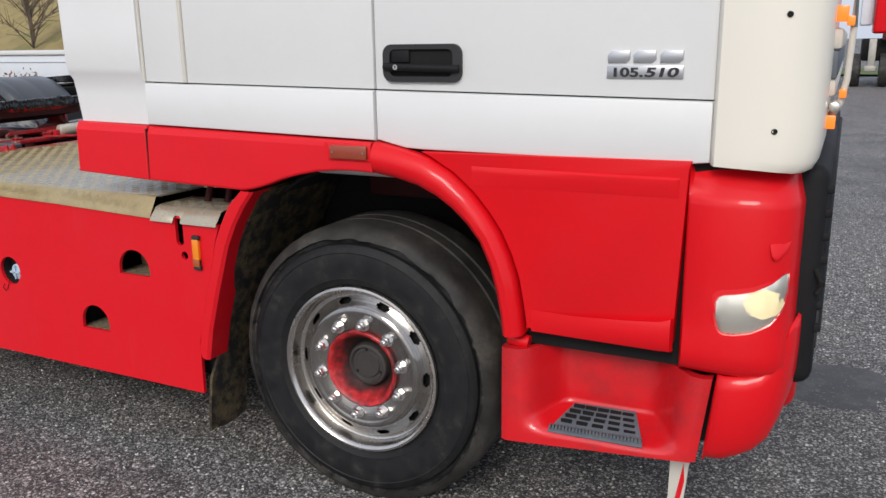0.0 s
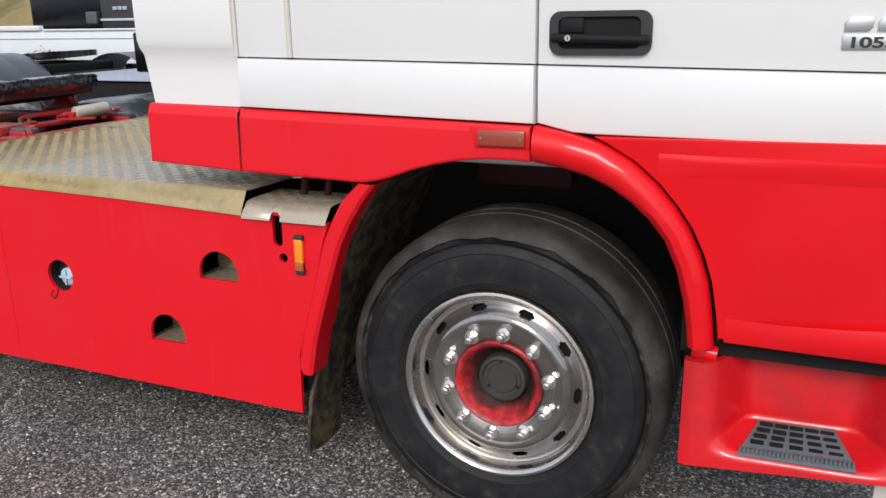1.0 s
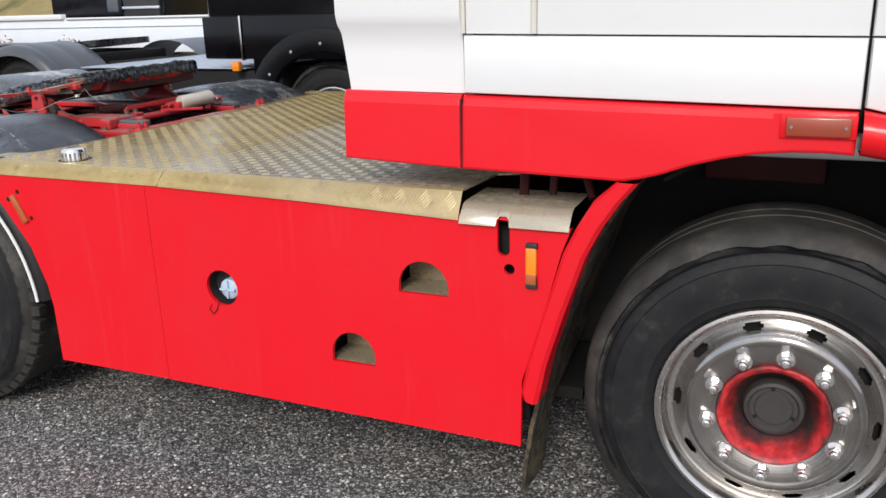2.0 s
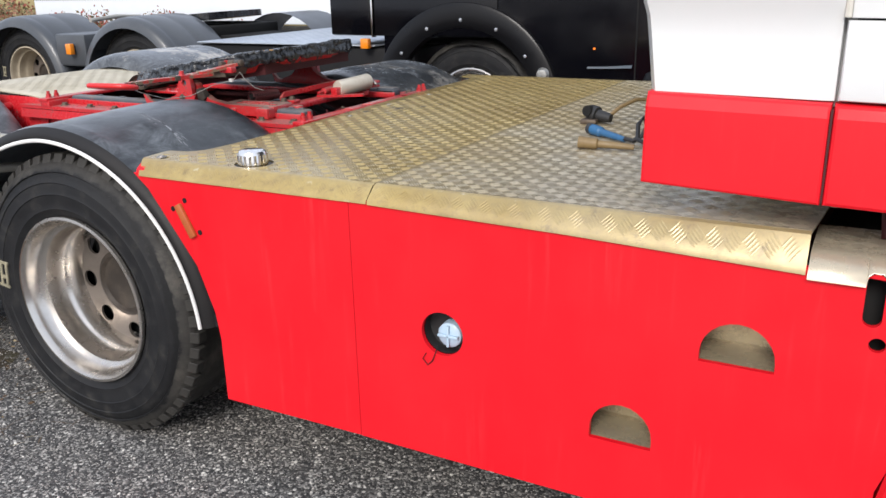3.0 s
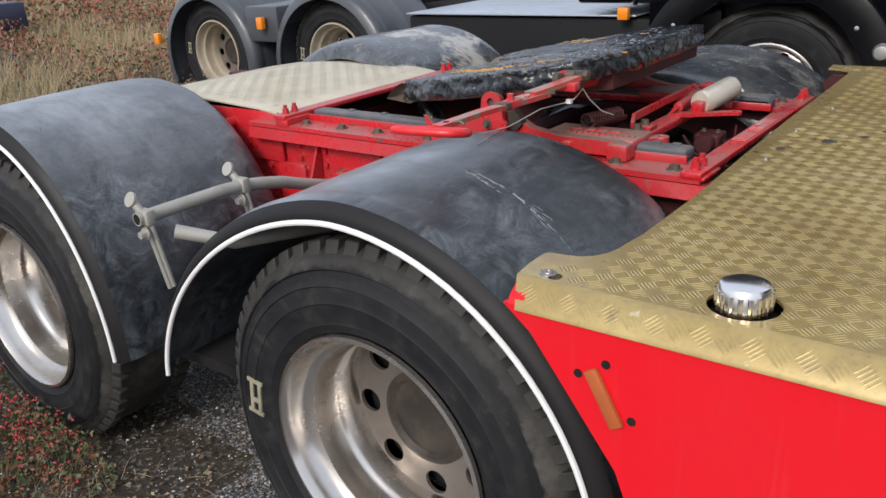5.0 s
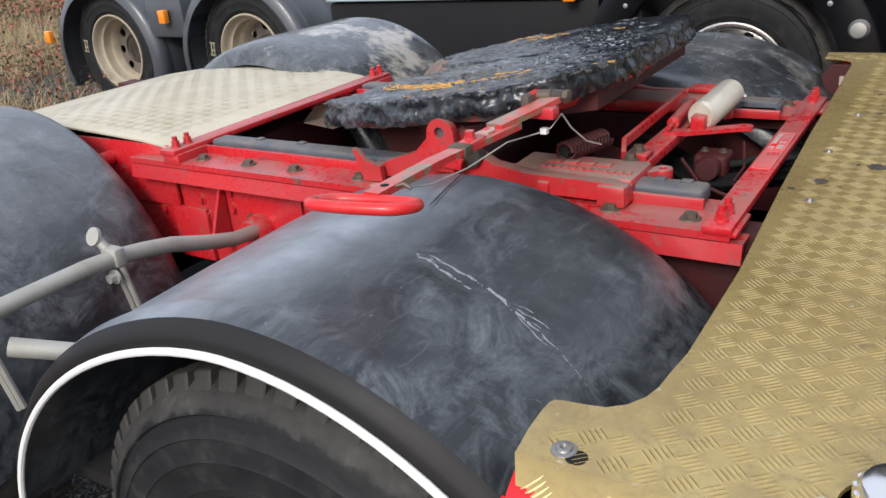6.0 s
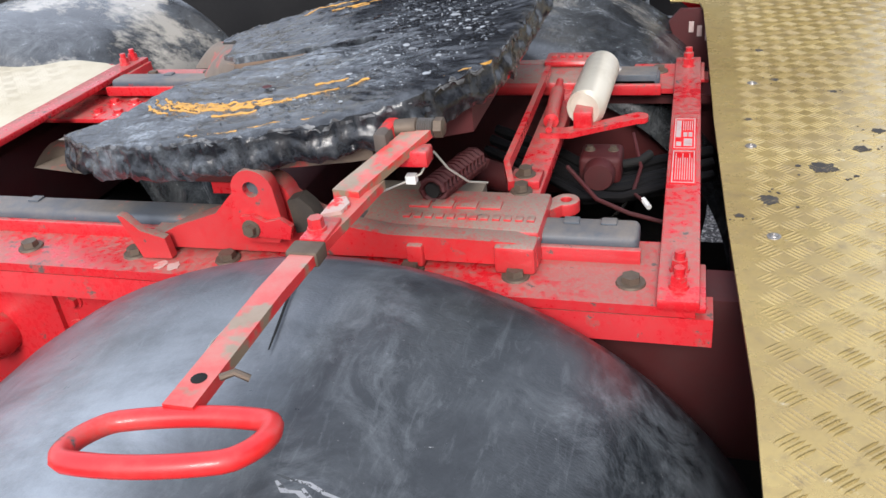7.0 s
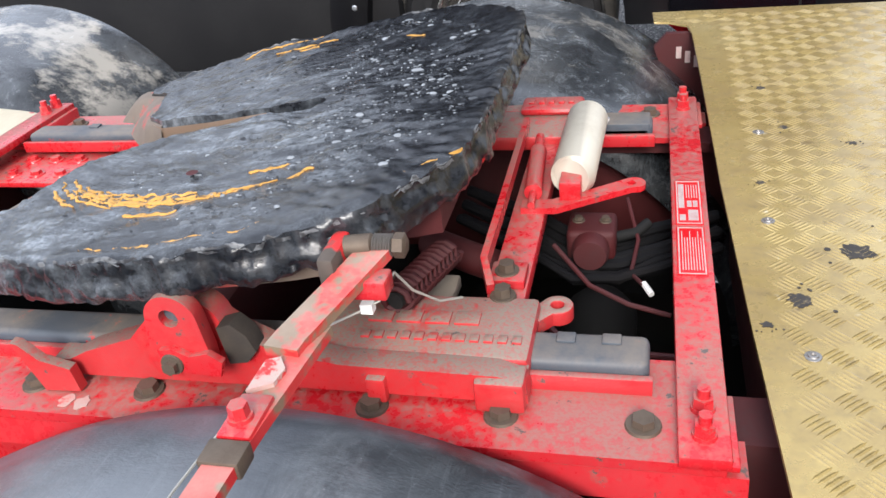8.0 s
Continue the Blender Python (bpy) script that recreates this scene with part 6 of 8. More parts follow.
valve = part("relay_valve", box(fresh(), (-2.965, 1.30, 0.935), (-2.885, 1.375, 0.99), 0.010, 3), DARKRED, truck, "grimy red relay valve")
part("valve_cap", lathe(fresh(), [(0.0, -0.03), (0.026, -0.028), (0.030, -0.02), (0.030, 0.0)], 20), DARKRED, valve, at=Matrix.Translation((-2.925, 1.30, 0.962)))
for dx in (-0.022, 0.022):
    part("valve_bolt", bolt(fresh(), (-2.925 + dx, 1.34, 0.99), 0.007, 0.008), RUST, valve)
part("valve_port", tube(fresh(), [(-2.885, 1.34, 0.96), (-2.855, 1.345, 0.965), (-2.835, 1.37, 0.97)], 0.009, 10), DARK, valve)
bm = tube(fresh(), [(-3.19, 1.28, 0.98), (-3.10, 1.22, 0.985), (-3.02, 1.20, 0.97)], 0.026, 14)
part("cross_tube", bm, DARKRED, truck, "dark red cross tube")

# rear lid over the frame, cream chequer plate
bm = strip(fresh(), [[(x, 0.83, z), (x, 0.86, z + 0.006), (x, 1.73, z + 0.006), (x, 1.76, z)] for x, z in ((-4.285, 1.034), (-4.33, 1.042), (-4.4, 1.050), (-4.6, 1.060), (-4.75, 1.066), (-4.9, 1.064), (-5.0, 1.056), (-5.1, 1.045), (-5.35, 1.01), (-5.6, 0.96))])
bmesh.ops.solidify(bm, geom=list(bm.faces), thickness=0.006)
lid = part("frame_cover", bm, CREAM, truck, "cream chequer plate cover over the rear of the frame")
COVER = ((-4.285, 1.034), (-4.33, 1.042), (-4.4, 1.050), (-4.6, 1.060), (-4.75, 1.066), (-4.9, 1.064), (-5.0, 1.056), (-5.1, 1.045), (-5.35, 1.01), (-5.6, 0.96))
me = tread_bars(lambda x, y: True, 0.0, -5.55, -4.33, 0.87, 1.72, 0.040)
for v in me.vertices:
    v.co.z = v.co.z * 0.10 + 0.0064 + np.interp(-v.co.x, [-a for a, _ in COVER], [b for _, b in COVER])
tagged(place("chequer_relief", me, CREAM, lid), kind="stuff")
for y in (0.832, 1.748):
    part("cover_side", box(fresh(), (-5.05, y, 0.86), (-4.30, y + 0.01, 1.040), 0.002), FRAMERED, lid)

# ---- fifth wheel coupling ----
CY = 1.293
bars = []
for x0, x1, z in ((-2.800, -2.745, 1.024), (-4.275, -4.215, 1.045)):
    bm = box(fresh(), (x0, 0.785, z - 0.016), (x1, 1.80, z), 0.003)
    box(bm, (x0 + 0.006, 0.788, 1.004), (x1 + 0.008, 0.90, z - 0.0115), 0.002)
    box(bm, (x0 + 0.006, 1.68, 1.004), (x1 + 0.008, 1.797, z - 0.0115), 0.002)
    b = part("cross_bar", bm, FRAMERED, truck, "flat red cross bar bolted to the frame")
    bars.append(b)
    for y in (0.82, 0.862, 1.735, 1.775):
        bm = bolt(fresh(), ((x0 + x1) / 2, y, z), 0.0125, 0.018, washer=1.12)
        tube(bm, [((x0 + x1) / 2, y, z + 0.016), ((x0 + x1) / 2, y, z + 0.030)], 0.0075, 10)
        part("bolt", bm, FRAMERED, b)
# maker's plate on the front bar: plain bars for its writing
for y0, y1, nm in ((1.27, 1.415, "type_plate"), (1.13, 1.262, "notice_plate")):
    bm = box(fresh(), (-2.794, y0, 1.0235), (-2.753, y1, 1.0255), 0.0006)
    pl = part(nm, bm, GLOSSRED, bars[0], "red riveted plate with pale writing")
    bm = fresh()
    for a, b in ((y0 + 0.002, y0 + 0.004), (y1 - 0.004, y1 - 0.002)):
        box(bm, (-2.792, a, 1.0255), (-2.755, b, 1.026))
    for a in (-2.792, -2.757):
        box(bm, (a, y0 + 0.004, 1.0255), (a + 0.002, y1 - 0.004, 1.026))
    if nm == "type_plate":
        for k, (xa, ya, xb, yb) in enumerate(((-2.789, 0.052, -2.78, 0.132), (-2.776, 0.055, -2.769, 0.075), (-2.767, 0.055, -2.760, 0.075), (-2.775, 0.012, -2.760, 0.045), (-2.788, 0.012, -2.779, 0.03))):
            box(bm, (xa, y0 + ya, 1.0255), (xb, y0 + yb, 1.026))
        for k in range(5):
            box(bm, (-2.777 + k * 0.004, y0 + 0.085, 1.0255), (-2.7755 + k * 0.004, y0 + 0.13, 1.026))
    else:
        for k in range(8):
            box(bm, (-2.787 + k * 0.0038, y0 + 0.012, 1.0255), (-2.7856 + k * 0.0038, y0 + (0.10 if k % 3 else 0.118), 1.026))
    tagged(part("writing", bm, PALEPRINT, pl), kind="stuff")

# sliding rails
for y0 in (0.905, 1.60):
    bm = box(fresh(), (-4.20, y0, 1.012), (-2.83, y0 + 0.06, 1.046), 0.010, 3)
    r = part("slide_rail", bm, RAILPAINT, truck, "worn grey slide rail with red edge")
    bm = box(fresh(), (-4.21, y0 - 0.012, 1.008), (-2.826, y0 - 0.001, 1.032), 0.002)
    part("rail_edge", bm, FRAMERED, r)
    for x in (-2.875, -2.93, -3.9, -4.05):
        part("rail_stop", box(fresh(), (x - 0.012, y0 + 0.034, 1.044), (x + 0.012, y0 + 0.054, 1.0495), 0.0025), RAILPAINT, r)

MUDRUBBER = paint("mud_brown_rubber", (0.028, 0.023, 0.019), 0.8, (0.09, 0.07, 0.05), 0.8, 0.0, scale=14)


def pedestal(y0, s):
    """Side bracket: base, cheek rising to the pivot, foot and lug."""
    Y = lambda a: y0 + s * a
    bm = panel(fresh(), [(-3.60, 1.045), (-3.575, 1.045), (-3.545, 1.06), (-3.47, 1.085), (-3.435, 1.12)] + circle(-3.375, 1.110, 0.04, 12, 170, 10) + [(-3.315, 1.10), (-3.27, 1.075), (-3.19, 1.062), (-3.00, 1.058), (-2.968, 1.05), (-2.966, 1.02), (-3.20, 1.022), (-3.59, 1.02)], "y", Y(0.0), Y(0.035), bev=0.004)
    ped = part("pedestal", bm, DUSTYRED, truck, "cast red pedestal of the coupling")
    span = lambda a, b: (min(Y(a), Y(b)), max(Y(a), Y(b)))
    for nm, x0, x1, (ya, yb), z0, z1, bv in (("pedestal_bridge", -3.25, -2.968, span(0.03, 0.16), 1.03, 1.060, 0.008), ("pedestal_foot", -3.028, -2.968, span(-0.012, 0.03), 1.012, 1.056, 0.006), ("pedestal_rib", -3.16, -3.135, span(-0.010, 0.02), 1.014, 1.05, 0.004)):
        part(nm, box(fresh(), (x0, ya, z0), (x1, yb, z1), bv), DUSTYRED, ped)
    part("pedestal_stop", panel(fresh(), [(-3.632, 1.088), (-3.622, 1.086), (-3.598, 1.062), (-3.556, 1.050), (-3.552, 1.014), (-3.606, 1.012)], "y", Y(-0.026), Y(-0.010), bev=0.002), DUSTYRED, ped)
    bm = panel(fresh(), circle(-3.376, 1.143, 0.034, 14, 0, 180) + [(-3.416, 1.105), (-3.425, 1.08), (-3.415, 1.06), (-3.35, 1.058), (-3.338, 1.075), (-3.338, 1.10)], "y", Y(-0.034), Y(-0.012), [circle(-3.378, 1.146, 0.0125, 16)], bev=0.002)
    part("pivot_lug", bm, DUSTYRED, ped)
    bm = lathe(fresh(), [(0.0, 0.0), (0.0125, 0.0)], 16)
    part("pivot_pin", bm, RAILPAINT, ped, at=(-3.378, Y(-0.022), 1.146))
    if s > 0:
        part("lug_bolt", bolt(fresh(), (-3.385, Y(-0.044), 1.086), 0.010, 0.011, "y"), RUST, ped)
        part("lug_clip", panel(fresh(), [(-3.40, 1.105), (-3.395, 1.075), (-3.325, 1.07), (-3.318, 1.092), (-3.335, 1.104), (-3.36, 1.098), (-3.38, 1.108)], "y", Y(-0.044), Y(-0.033), bev=0.002), FRAMERED, ped)
        part("rubber_pad", panel(fresh(), [(-3.335, 1.118), (-3.315, 1.124), (-3.298, 1.108), (-3.290, 1.085), (-3.305, 1.068), (-3.33, 1.064)], "y", Y(-0.012), Y(0.02), bev=0.006), MUDRUBBER, ped, "dirty rubber pad")
    if s > 0:
        bm = fresh()
        random.seed(3)
        for r_, n_, w_, h_ in ((0, 4, 0.032, 0.026), (1, 12, 0.0115, 0.014)):
            for k in range(n_):
                x = -3.19 + k * (w_ + 0.006) + 0.006
                yy = Y(0.092 - r_ * 0.034)
                box(bm, (x, yy, 1.058), (x + w_, yy + h_, 1.0635), 0.001)
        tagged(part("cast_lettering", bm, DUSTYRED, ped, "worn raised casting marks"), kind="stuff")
    ring = circle(-2.948, Y(0.165), 0.021, 18, -100 * s, 140 * s)
    bm = panel(fresh(), ring + [(-2.985, Y(0.150)), (-3.012, Y(0.135)), (-3.012, Y(0.075)), (-2.990, Y(0.080)), (-2.972, Y(0.120))], "z", 1.026, 1.046, [circle(-2.948, Y(0.165), 0.0085, 14)], bev=0.003)
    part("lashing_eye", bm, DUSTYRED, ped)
    return ped


pedestal(0.855, 1)
pedestal(1.685, -1)
bm = box(fresh(), (-3.30, 0.96, 1.0), (-3.10, 1.12, 1.022), 0.004)
part("base_plate", bm, TANDUST, truck, "dusty tan coupling base plate")

# the coupling plate itself: horseshoe, tilted, thick with grease
def plate_z(x):
    return 1.222 + 0.158 * (x + 3.375)


# outer edge from the front to the horn's tip, then the horn's end and the slot
half = [(-3.040, 0.0), (-3.040, 0.20), (-3.052, 0.28), (-3.085, 0.345), (-3.135, 0.405), (-3.20, 0.437), (-3.28, 0.453), (-3.37, 0.461), (-3.50, 0.450), (-3.60, 0.430), (-3.714, 0.385), (-3.79, 0.335), (-3.835, 0.298), (-3.822, 0.265), (-3.765, 0.235), (-3.742, 0.16), (-3.722, 0.095), (-3.67, 0.052), (-3.56, 0.034), (-3.42, 0.026), (-3.35, 0.022), (-3.332, 0.0)]
outline = [(x, CY - y) for x, y in half] + [(x, CY + y) for x, y in half[-2:0:-1]]


def fine(loop, step=0.02):
    out = []
    for (a, b), (c, d) in zip(loop, loop[1:] + loop[:1]):
        n = max(1, int(math.hypot(c - a, d - b) / step))
        out += [(a + (c - a) * i / n, b + (d - b) * i / n) for i in range(n)]
    return out


def slab(loop, z0, z1, ragged=0.0):
    bm = panel(fresh(), loop, "z", z0, z1)
    for v in bm.verts:
        p = v.co
        if ragged:
            k = noise.noise(Vector((p.x * 30, p.y * 30, p.z * 40))) + 0.5 * noise.noise(Vector((p.x * 90, p.y * 90, 3)))
            c = Vector((p.x + 3.38, p.y - CY, 0))
            if c.length > 0.3:
                p += c.normalized() * k * ragged
            if p.z < (z0 + z1) / 2:
                p.z += k * ragged * 1.4
            else:
                p.z += k * ragged * 0.4
        p.z += plate_z(p.x) - 1.222
    return bm


loop = fine(outline)
bm = slab([(x, CY + (y - CY) * 0.95) for x, y in loop], 1.168, 1.192)
fifth = part("coupling_plate", bm, PLATESIDE, truck, "tilted coupling plate, thick with old black grease")


def resample(line, n):
    seg = [math.dist(a, b) for a, b in zip(line, line[1:])]
    total, out = sum(seg), []
    for i in range(n):
        d = total * i / (n - 1)
        k = 0
        while k < len(seg) - 1 and d > seg[k]:
            d -= seg[k]
            k += 1
        f = min(1, d / seg[k])
        out.append((line[k][0] + (line[k + 1][0] - line[k][0]) * f, line[k][1] + (line[k + 1][1] - line[k][1]) * f))
    return out


def grease(sign):
    """One half of the greasy top: crusted rim, hollowed and pitted skin."""
    outer, inner = resample(half[:13], 260), resample(half[:12:-1], 260)
    rows = []
    for (ox, oy), (ix, iy) in zip(outer, inner):
        row = []
        for k in range(40):
            f = k / 39
            x, y = ox + (ix - ox) * f, oy + (iy - oy) * f
            p = Vector((x, sign * y, 0))
            z = 1.2235 + 0.006 * noise.noise(p * 9) + 0.0035 * noise.noise(Vector((x * 22, sign * y * 50, 1))) + 0.0025 * noise.noise(p * 75)
            rim = max(0, 1 - f / 0.12)
            z += 0.004 * rim * (1 + noise.noise(p * 60)) - 0.006 * max(0, 1 - f / 0.03)
            row.append((x, CY + sign * y, z + plate_z(x) - 1.222))
        out = Vector((ox + 3.38, oy, 0)).normalized()
        edge = []
        sag = 0.012 * noise.noise(Vector((ox * 18, sign * oy * 18, 8))) + 0.006 * noise.noise(Vector((ox * 60, sign * oy * 60, 2)))
        for q in range(8):
            f = q / 7
            lump = 0.007 * noise.noise(Vector((ox * 40, sign * oy * 40, f * 2.2))) + 0.005 * noise.noise(Vector((ox * 95, sign * oy * 95, f * 5)))
            o = 0.008 * math.sin(math.pi * min(1, 0.25 + f)) - 0.008 * (1 - f) ** 3 + lump
            edge.append((ox + out.x * o, CY + sign * (oy + out.y * o), 1.166 + sag * (1 - f) + 0.048 * f + plate_z(ox) - 1.222))
        tail = [(ix, CY + sign * (iy - 0.004), 1.195 + plate_z(ix) - 1.222), (ix, CY + sign * (iy - 0.004), 1.175 + plate_z(ix) - 1.222)]
        rows.append(edge + row + tail)
    # close the horn's end
    rows.append([(x - 0.006, y, z - 0.02) for x, y, z in rows[-1]])
    rows.append([(x + 0.002, y, min(z, 1.172 + plate_z(x) - 1.222)) for x, y, z in rows[-1]])
    return strip(fresh(), rows)


for sign in (-1, 1):
    part("grease_layer", grease(sign), GREASE, fifth, "thick smeared black grease", sharp=55)
def skin_z(x, y):
    """Height of the greasy skin."""
    p = Vector((x, y - CY, 0))
    return 1.2235 + 0.006 * noise.noise(p * 9) + 0.0035 * noise.noise(Vector((x * 22, (y - CY) * 50, 1))) + 0.0025 * noise.noise(p * 75) + plate_z(x) - 1.222


# pale dried crust along the rim
for sign in (-1, 1):
    outer, inner = resample(half[:13], 240), resample(half[:12:-1], 240)
    rows = []
    for i, ((ox, oy), (ix, iy)) in enumerate(zip(outer, inner)):
        w = 0.016 + 0.055 * noise.noise(Vector((ox * 6, oy * 6, sign + 4))) + 0.022 * noise.noise(Vector((ox * 60, oy * 60, sign)))
        w *= 1 - 0.8 * ease(ox, -3.45, -3.2)
        row = []
        for k in range(7):
            f = max(0.004, w) * k / 6
            x, y = ox + (ix - ox) * f, CY + sign * (oy + (iy - oy) * f)
            lump = 0.004 * noise.noise(Vector((x * 130, y * 130, 2))) + 0.003 * noise.noise(Vector((x * 45, y * 45, 2)))
            row.append((x, y, (-0.006 if w < 0.006 else 0.0) + skin_z(x, y) + 0.0065 * max(0.0, math.sin(math.pi * k / 6)) ** 0.6 - 0.004 + lump))
        rows.append(row)
    part("grease_crust", strip(fresh(), rows), CRUST, fifth, "ragged pale crust of dried grease", sharp=80)
# droplets standing on the grease
dv, df = [], []
rng = random.Random(8)
for k in range(7000):
    x, y = rng.uniform(-3.72, -3.06), CY + rng.uniform(-0.45, 0.45)
    dense = ease(x, -3.5, -3.15) * 0.8 + 0.12
    if rng.random() > dense or noise.noise(Vector((x * 8, y * 8, 5))) < -0.15:
        continue
    if ((x + 3.39) / 0.34) ** 2 + ((y - CY) / 0.44) ** 2 > 0.95 or (abs(y - CY) < 0.05 and x < -3.32):
        continue
    r = rng.uniform(0.0008, 0.0024) * (2.6 if rng.random() < 0.13 else 1)
    z, b, st = skin_z(x, y), len(dv), rng.uniform(1.0, 2.2)
    for q in range(6):
        a = math.pi * q / 3
        dv.append((x + r * st * math.cos(a), y + r * math.sin(a), z - 0.001))
    for q in range(6):
        a = math.pi * q / 3
        dv.append((x + r * st * 0.6 * math.cos(a), y + r * 0.6 * math.sin(a), z + r * 0.32))
    dv.append((x, y, z + r * 0.42))
    df += [(b + q, b + (q + 1) % 6, b + 6 + (q + 1) % 6, b + 6 + q) for q in range(6)] + [(b + 6 + q, b + 6 + (q + 1) % 6, b + 12) for q in range(6)]
me = bpy.data.meshes.new("droplet_layer")
me.from_pydata(dv, [], df)
for f in me.polygons:
    f.use_smooth = True
tagged(place("droplet_layer", me, DROPLET, fifth, "small pale droplets on the grease"), kind="stuff")
part("grease_hole", lathe(fresh(), [(0.0, 0.0), (0.0085, 0.0)], 16), DARKRED, fifth, at=Matrix.Translation((-3.451, 1.061, plate_z(-3.451) + 0.0075)) @ Matrix.Rotation(radians(90), 4, "X"))
bm = slab([(x, CY + (y - CY) * 0.9) for x, y in fine([(-3.08, CY - 0.34), (-3.08, CY + 0.34), (-3.5, CY + 0.38), (-3.5, CY - 0.38)])], 1.125, 1.168)
part("plate_rib", bm, DARKRED, fifth, "dark red ribs under the plate")
for sign in (-1, 1):
    line = resample(half[:12:-1], 40)[8:]
    bm = strip(fresh(), [[(x, CY + sign * (y - 0.007), z + plate_z(x) - 1.222) for z in (1.168, 1.19, 1.214)] for x, y in line])
    part("throat_wall", bm, THROAT, fifth, "rubbed brown throat of the coupling")
# side wall under the grease: tan at the horns, chipped red towards the front
for sign in (-1, 1):
    edge_line = resample(half[:13], 80)
    for nm, a, b, mat, lab in (("plate_wall", 0, 27, EDGERED, "crusted red edge of the plate"), ("plate_wall", 26, 80, TANWALL, "dusty tan underside rim of the plate")):
        rows = []
        for i in range(a, b):
            x, y = edge_line[i]
            k = 0.004 * noise.noise(Vector((x * 30, y * 30, sign)))
            deep = 0.066 - 0.024 * ease(-x, 3.08, 3.40)
            rows.append([(x + (f * 0.035 + 0.012) * (-1 if x > -3.2 else 0), CY + sign * (y - 0.010 - 0.020 * f + k), 1.200 - deep * f + plate_z(x) - 1.222) for f in (0.0, 0.35, 0.7, 1.0)] + [(x - 0.10 * (1 if x > -3.2 else 0), CY + sign * max(0.0, y - 0.10), 1.200 - deep + plate_z(x) - 1.222)])
        part(nm, strip(fresh(), rows), mat, fifth, lab, sharp=60)
    # the horn's end slopes down
    rows = []
    for x, y in resample(half[12:18], 24):
        f = ease(y, 0.05, 0.20)
        rows.append([(x + 0.012, CY + sign * (y + 0.002), 1.216 + plate_z(x) - 1.222)] + [(x - (0.012 + 0.075 * g) * f - 0.004, CY + sign * (y - 0.02 * g * (1 - f)), 1.216 - 0.056 * g ** 1.5 + plate_z(x) - 1.222) for g in (0.0, 0.25, 0.5, 0.75, 1.0)] + [(x + 0.01, CY + sign * y, 1.150 + plate_z(x) - 1.222)])
    part("horn_ramp", strip(fresh(), rows), TANWALL, fifth, "rubbed tan ramp at the horn's end", sharp=70)
# ochre smears in arcs round the lock
rng = random.Random(5)
for ry, a0, a1, w, s in ((0.314, 214, 289, 0.0075, 0), (0.322, 222, 283, 0.0040, 12), (0.305, 224, 270, 0.0050, 1), (0.330, 214, 248, 0.0035, 13), (0.297, 236, 262, 0.0030, 14), (0.268, 281, 292, 0.005, 2), (0.352, 256, 269, 0.008, 3), (0.345, 217, 236, 0.005, 4), (0.440, 258, 287, 0.004, 5), (0.318, 291, 297, 0.006, 6), (0.425, 97, 121, 0.006, 7), (0.372, 95, 113, 0.005, 8), (0.30, 58, 66, 0.005, 9), (0.43, 308, 318, 0.004, 10), (0.35, 100, 106, 0.006, 11)):
    n = max(12, int((a1 - a0) * 3.0))
    rows = []
    for i in range(n + 1):
        a = radians(a0 + (a1 - a0) * i / n)
        body = max(0.0, math.sin(math.pi * i / n)) ** 0.5
        q = 0.95 + 0.8 * noise.noise(Vector((i * 0.10, s * 7.1, 0))) + 0.55 * noise.noise(Vector((i * 0.5, s * 3.3, 5)))
        d = w * body * max(0.02, q)
        mid_r = ry + 0.007 * noise.noise(Vector((i * 0.11, s, 2)))
        row = []
        for f in (-1, -0.4, 0.4, 1):
            rr = mid_r + f * d + 0.002 * noise.noise(Vector((i * 0.9, f, s)))
            x, y = -3.41 + rr * 1.12 * math.cos(a), 1.303 + rr * math.sin(a)
            row.append((x, y, skin_z(x, y) + (0.0016 if abs(f) < 1 and q > 0.08 else -0.002)))
        rows.append(row)
    part("ochre_smear", strip(fresh(), rows), OCHRE, fifth, "ochre grease smear", sharp=80)
# release handle: clevis, flat arm and an oval grip
bm = tube(fresh(), [(-3.118, 0.855, 1.226), (-3.140, 0.80, 1.216), (-3.168, 0.72, 1.206), (-3.171, 0.70, 1.2055)], 0.01, flat=(0.037, 0.012))
arm = part("release_arm", bm, WORNRED, truck, "scuffed red release arm with an oval grip")
bm = tube(fresh(), [(-3.152, 0.75, 1.197), (-3.166, 0.60, 1.198), (-3.168, 0.48, 1.203), (-3.168, 0.304, 1.204)], 0.01, flat=(0.029, 0.012))
part("arm_bar", bm, WORNRED, arm, "scuffed red flat bar")
ov = []
for k in range(40):
    a = 2 * math.pi * k / 40
    x, y = math.cos(a), math.sin(a)
    lx, ly = 0.047 * max(-1, min(1, x * 1.6)) + 0.034 * x, 0.037 * y
    ov.append((-3.157 + lx * 0.97 + ly * 0.10, 0.270 + ly + lx * 0.16, 1.205 - 0.19 * ly))
bm = fresh()
pts = [Vector(p) for p in ov]
rings = []
for i, p in enumerate(pts):
    d = (pts[(i + 1) % 40] - pts[i - 1]).normalized()
    s_ = d.cross(Vector((0, 0, 1))).normalized()
    rings.append([bm.verts.new(p + (s_ * math.cos(2 * math.pi * k / 10) + Vector((0, 0, 1)) * math.sin(2 * math.pi * k / 10)) * 0.0095) for k in range(10)])
for i in range(40):
    a, b = rings[i], rings[(i + 1) % 40]
    for k in range(10):
        bm.faces.new((a[k], a[(k + 1) % 10], b[(k + 1) % 10], b[k]))
bmesh.ops.recalc_face_normals(bm, faces=bm.faces)
part("oval_grip", bm, GRIPRED, arm, "red oval hand grip with chipped paint")
bm = box(fresh(), (-3.187, 0.555, 1.190), (-3.149, 0.583, 1.209), 0.003)
part("arm_joint", bm, RUST, arm)
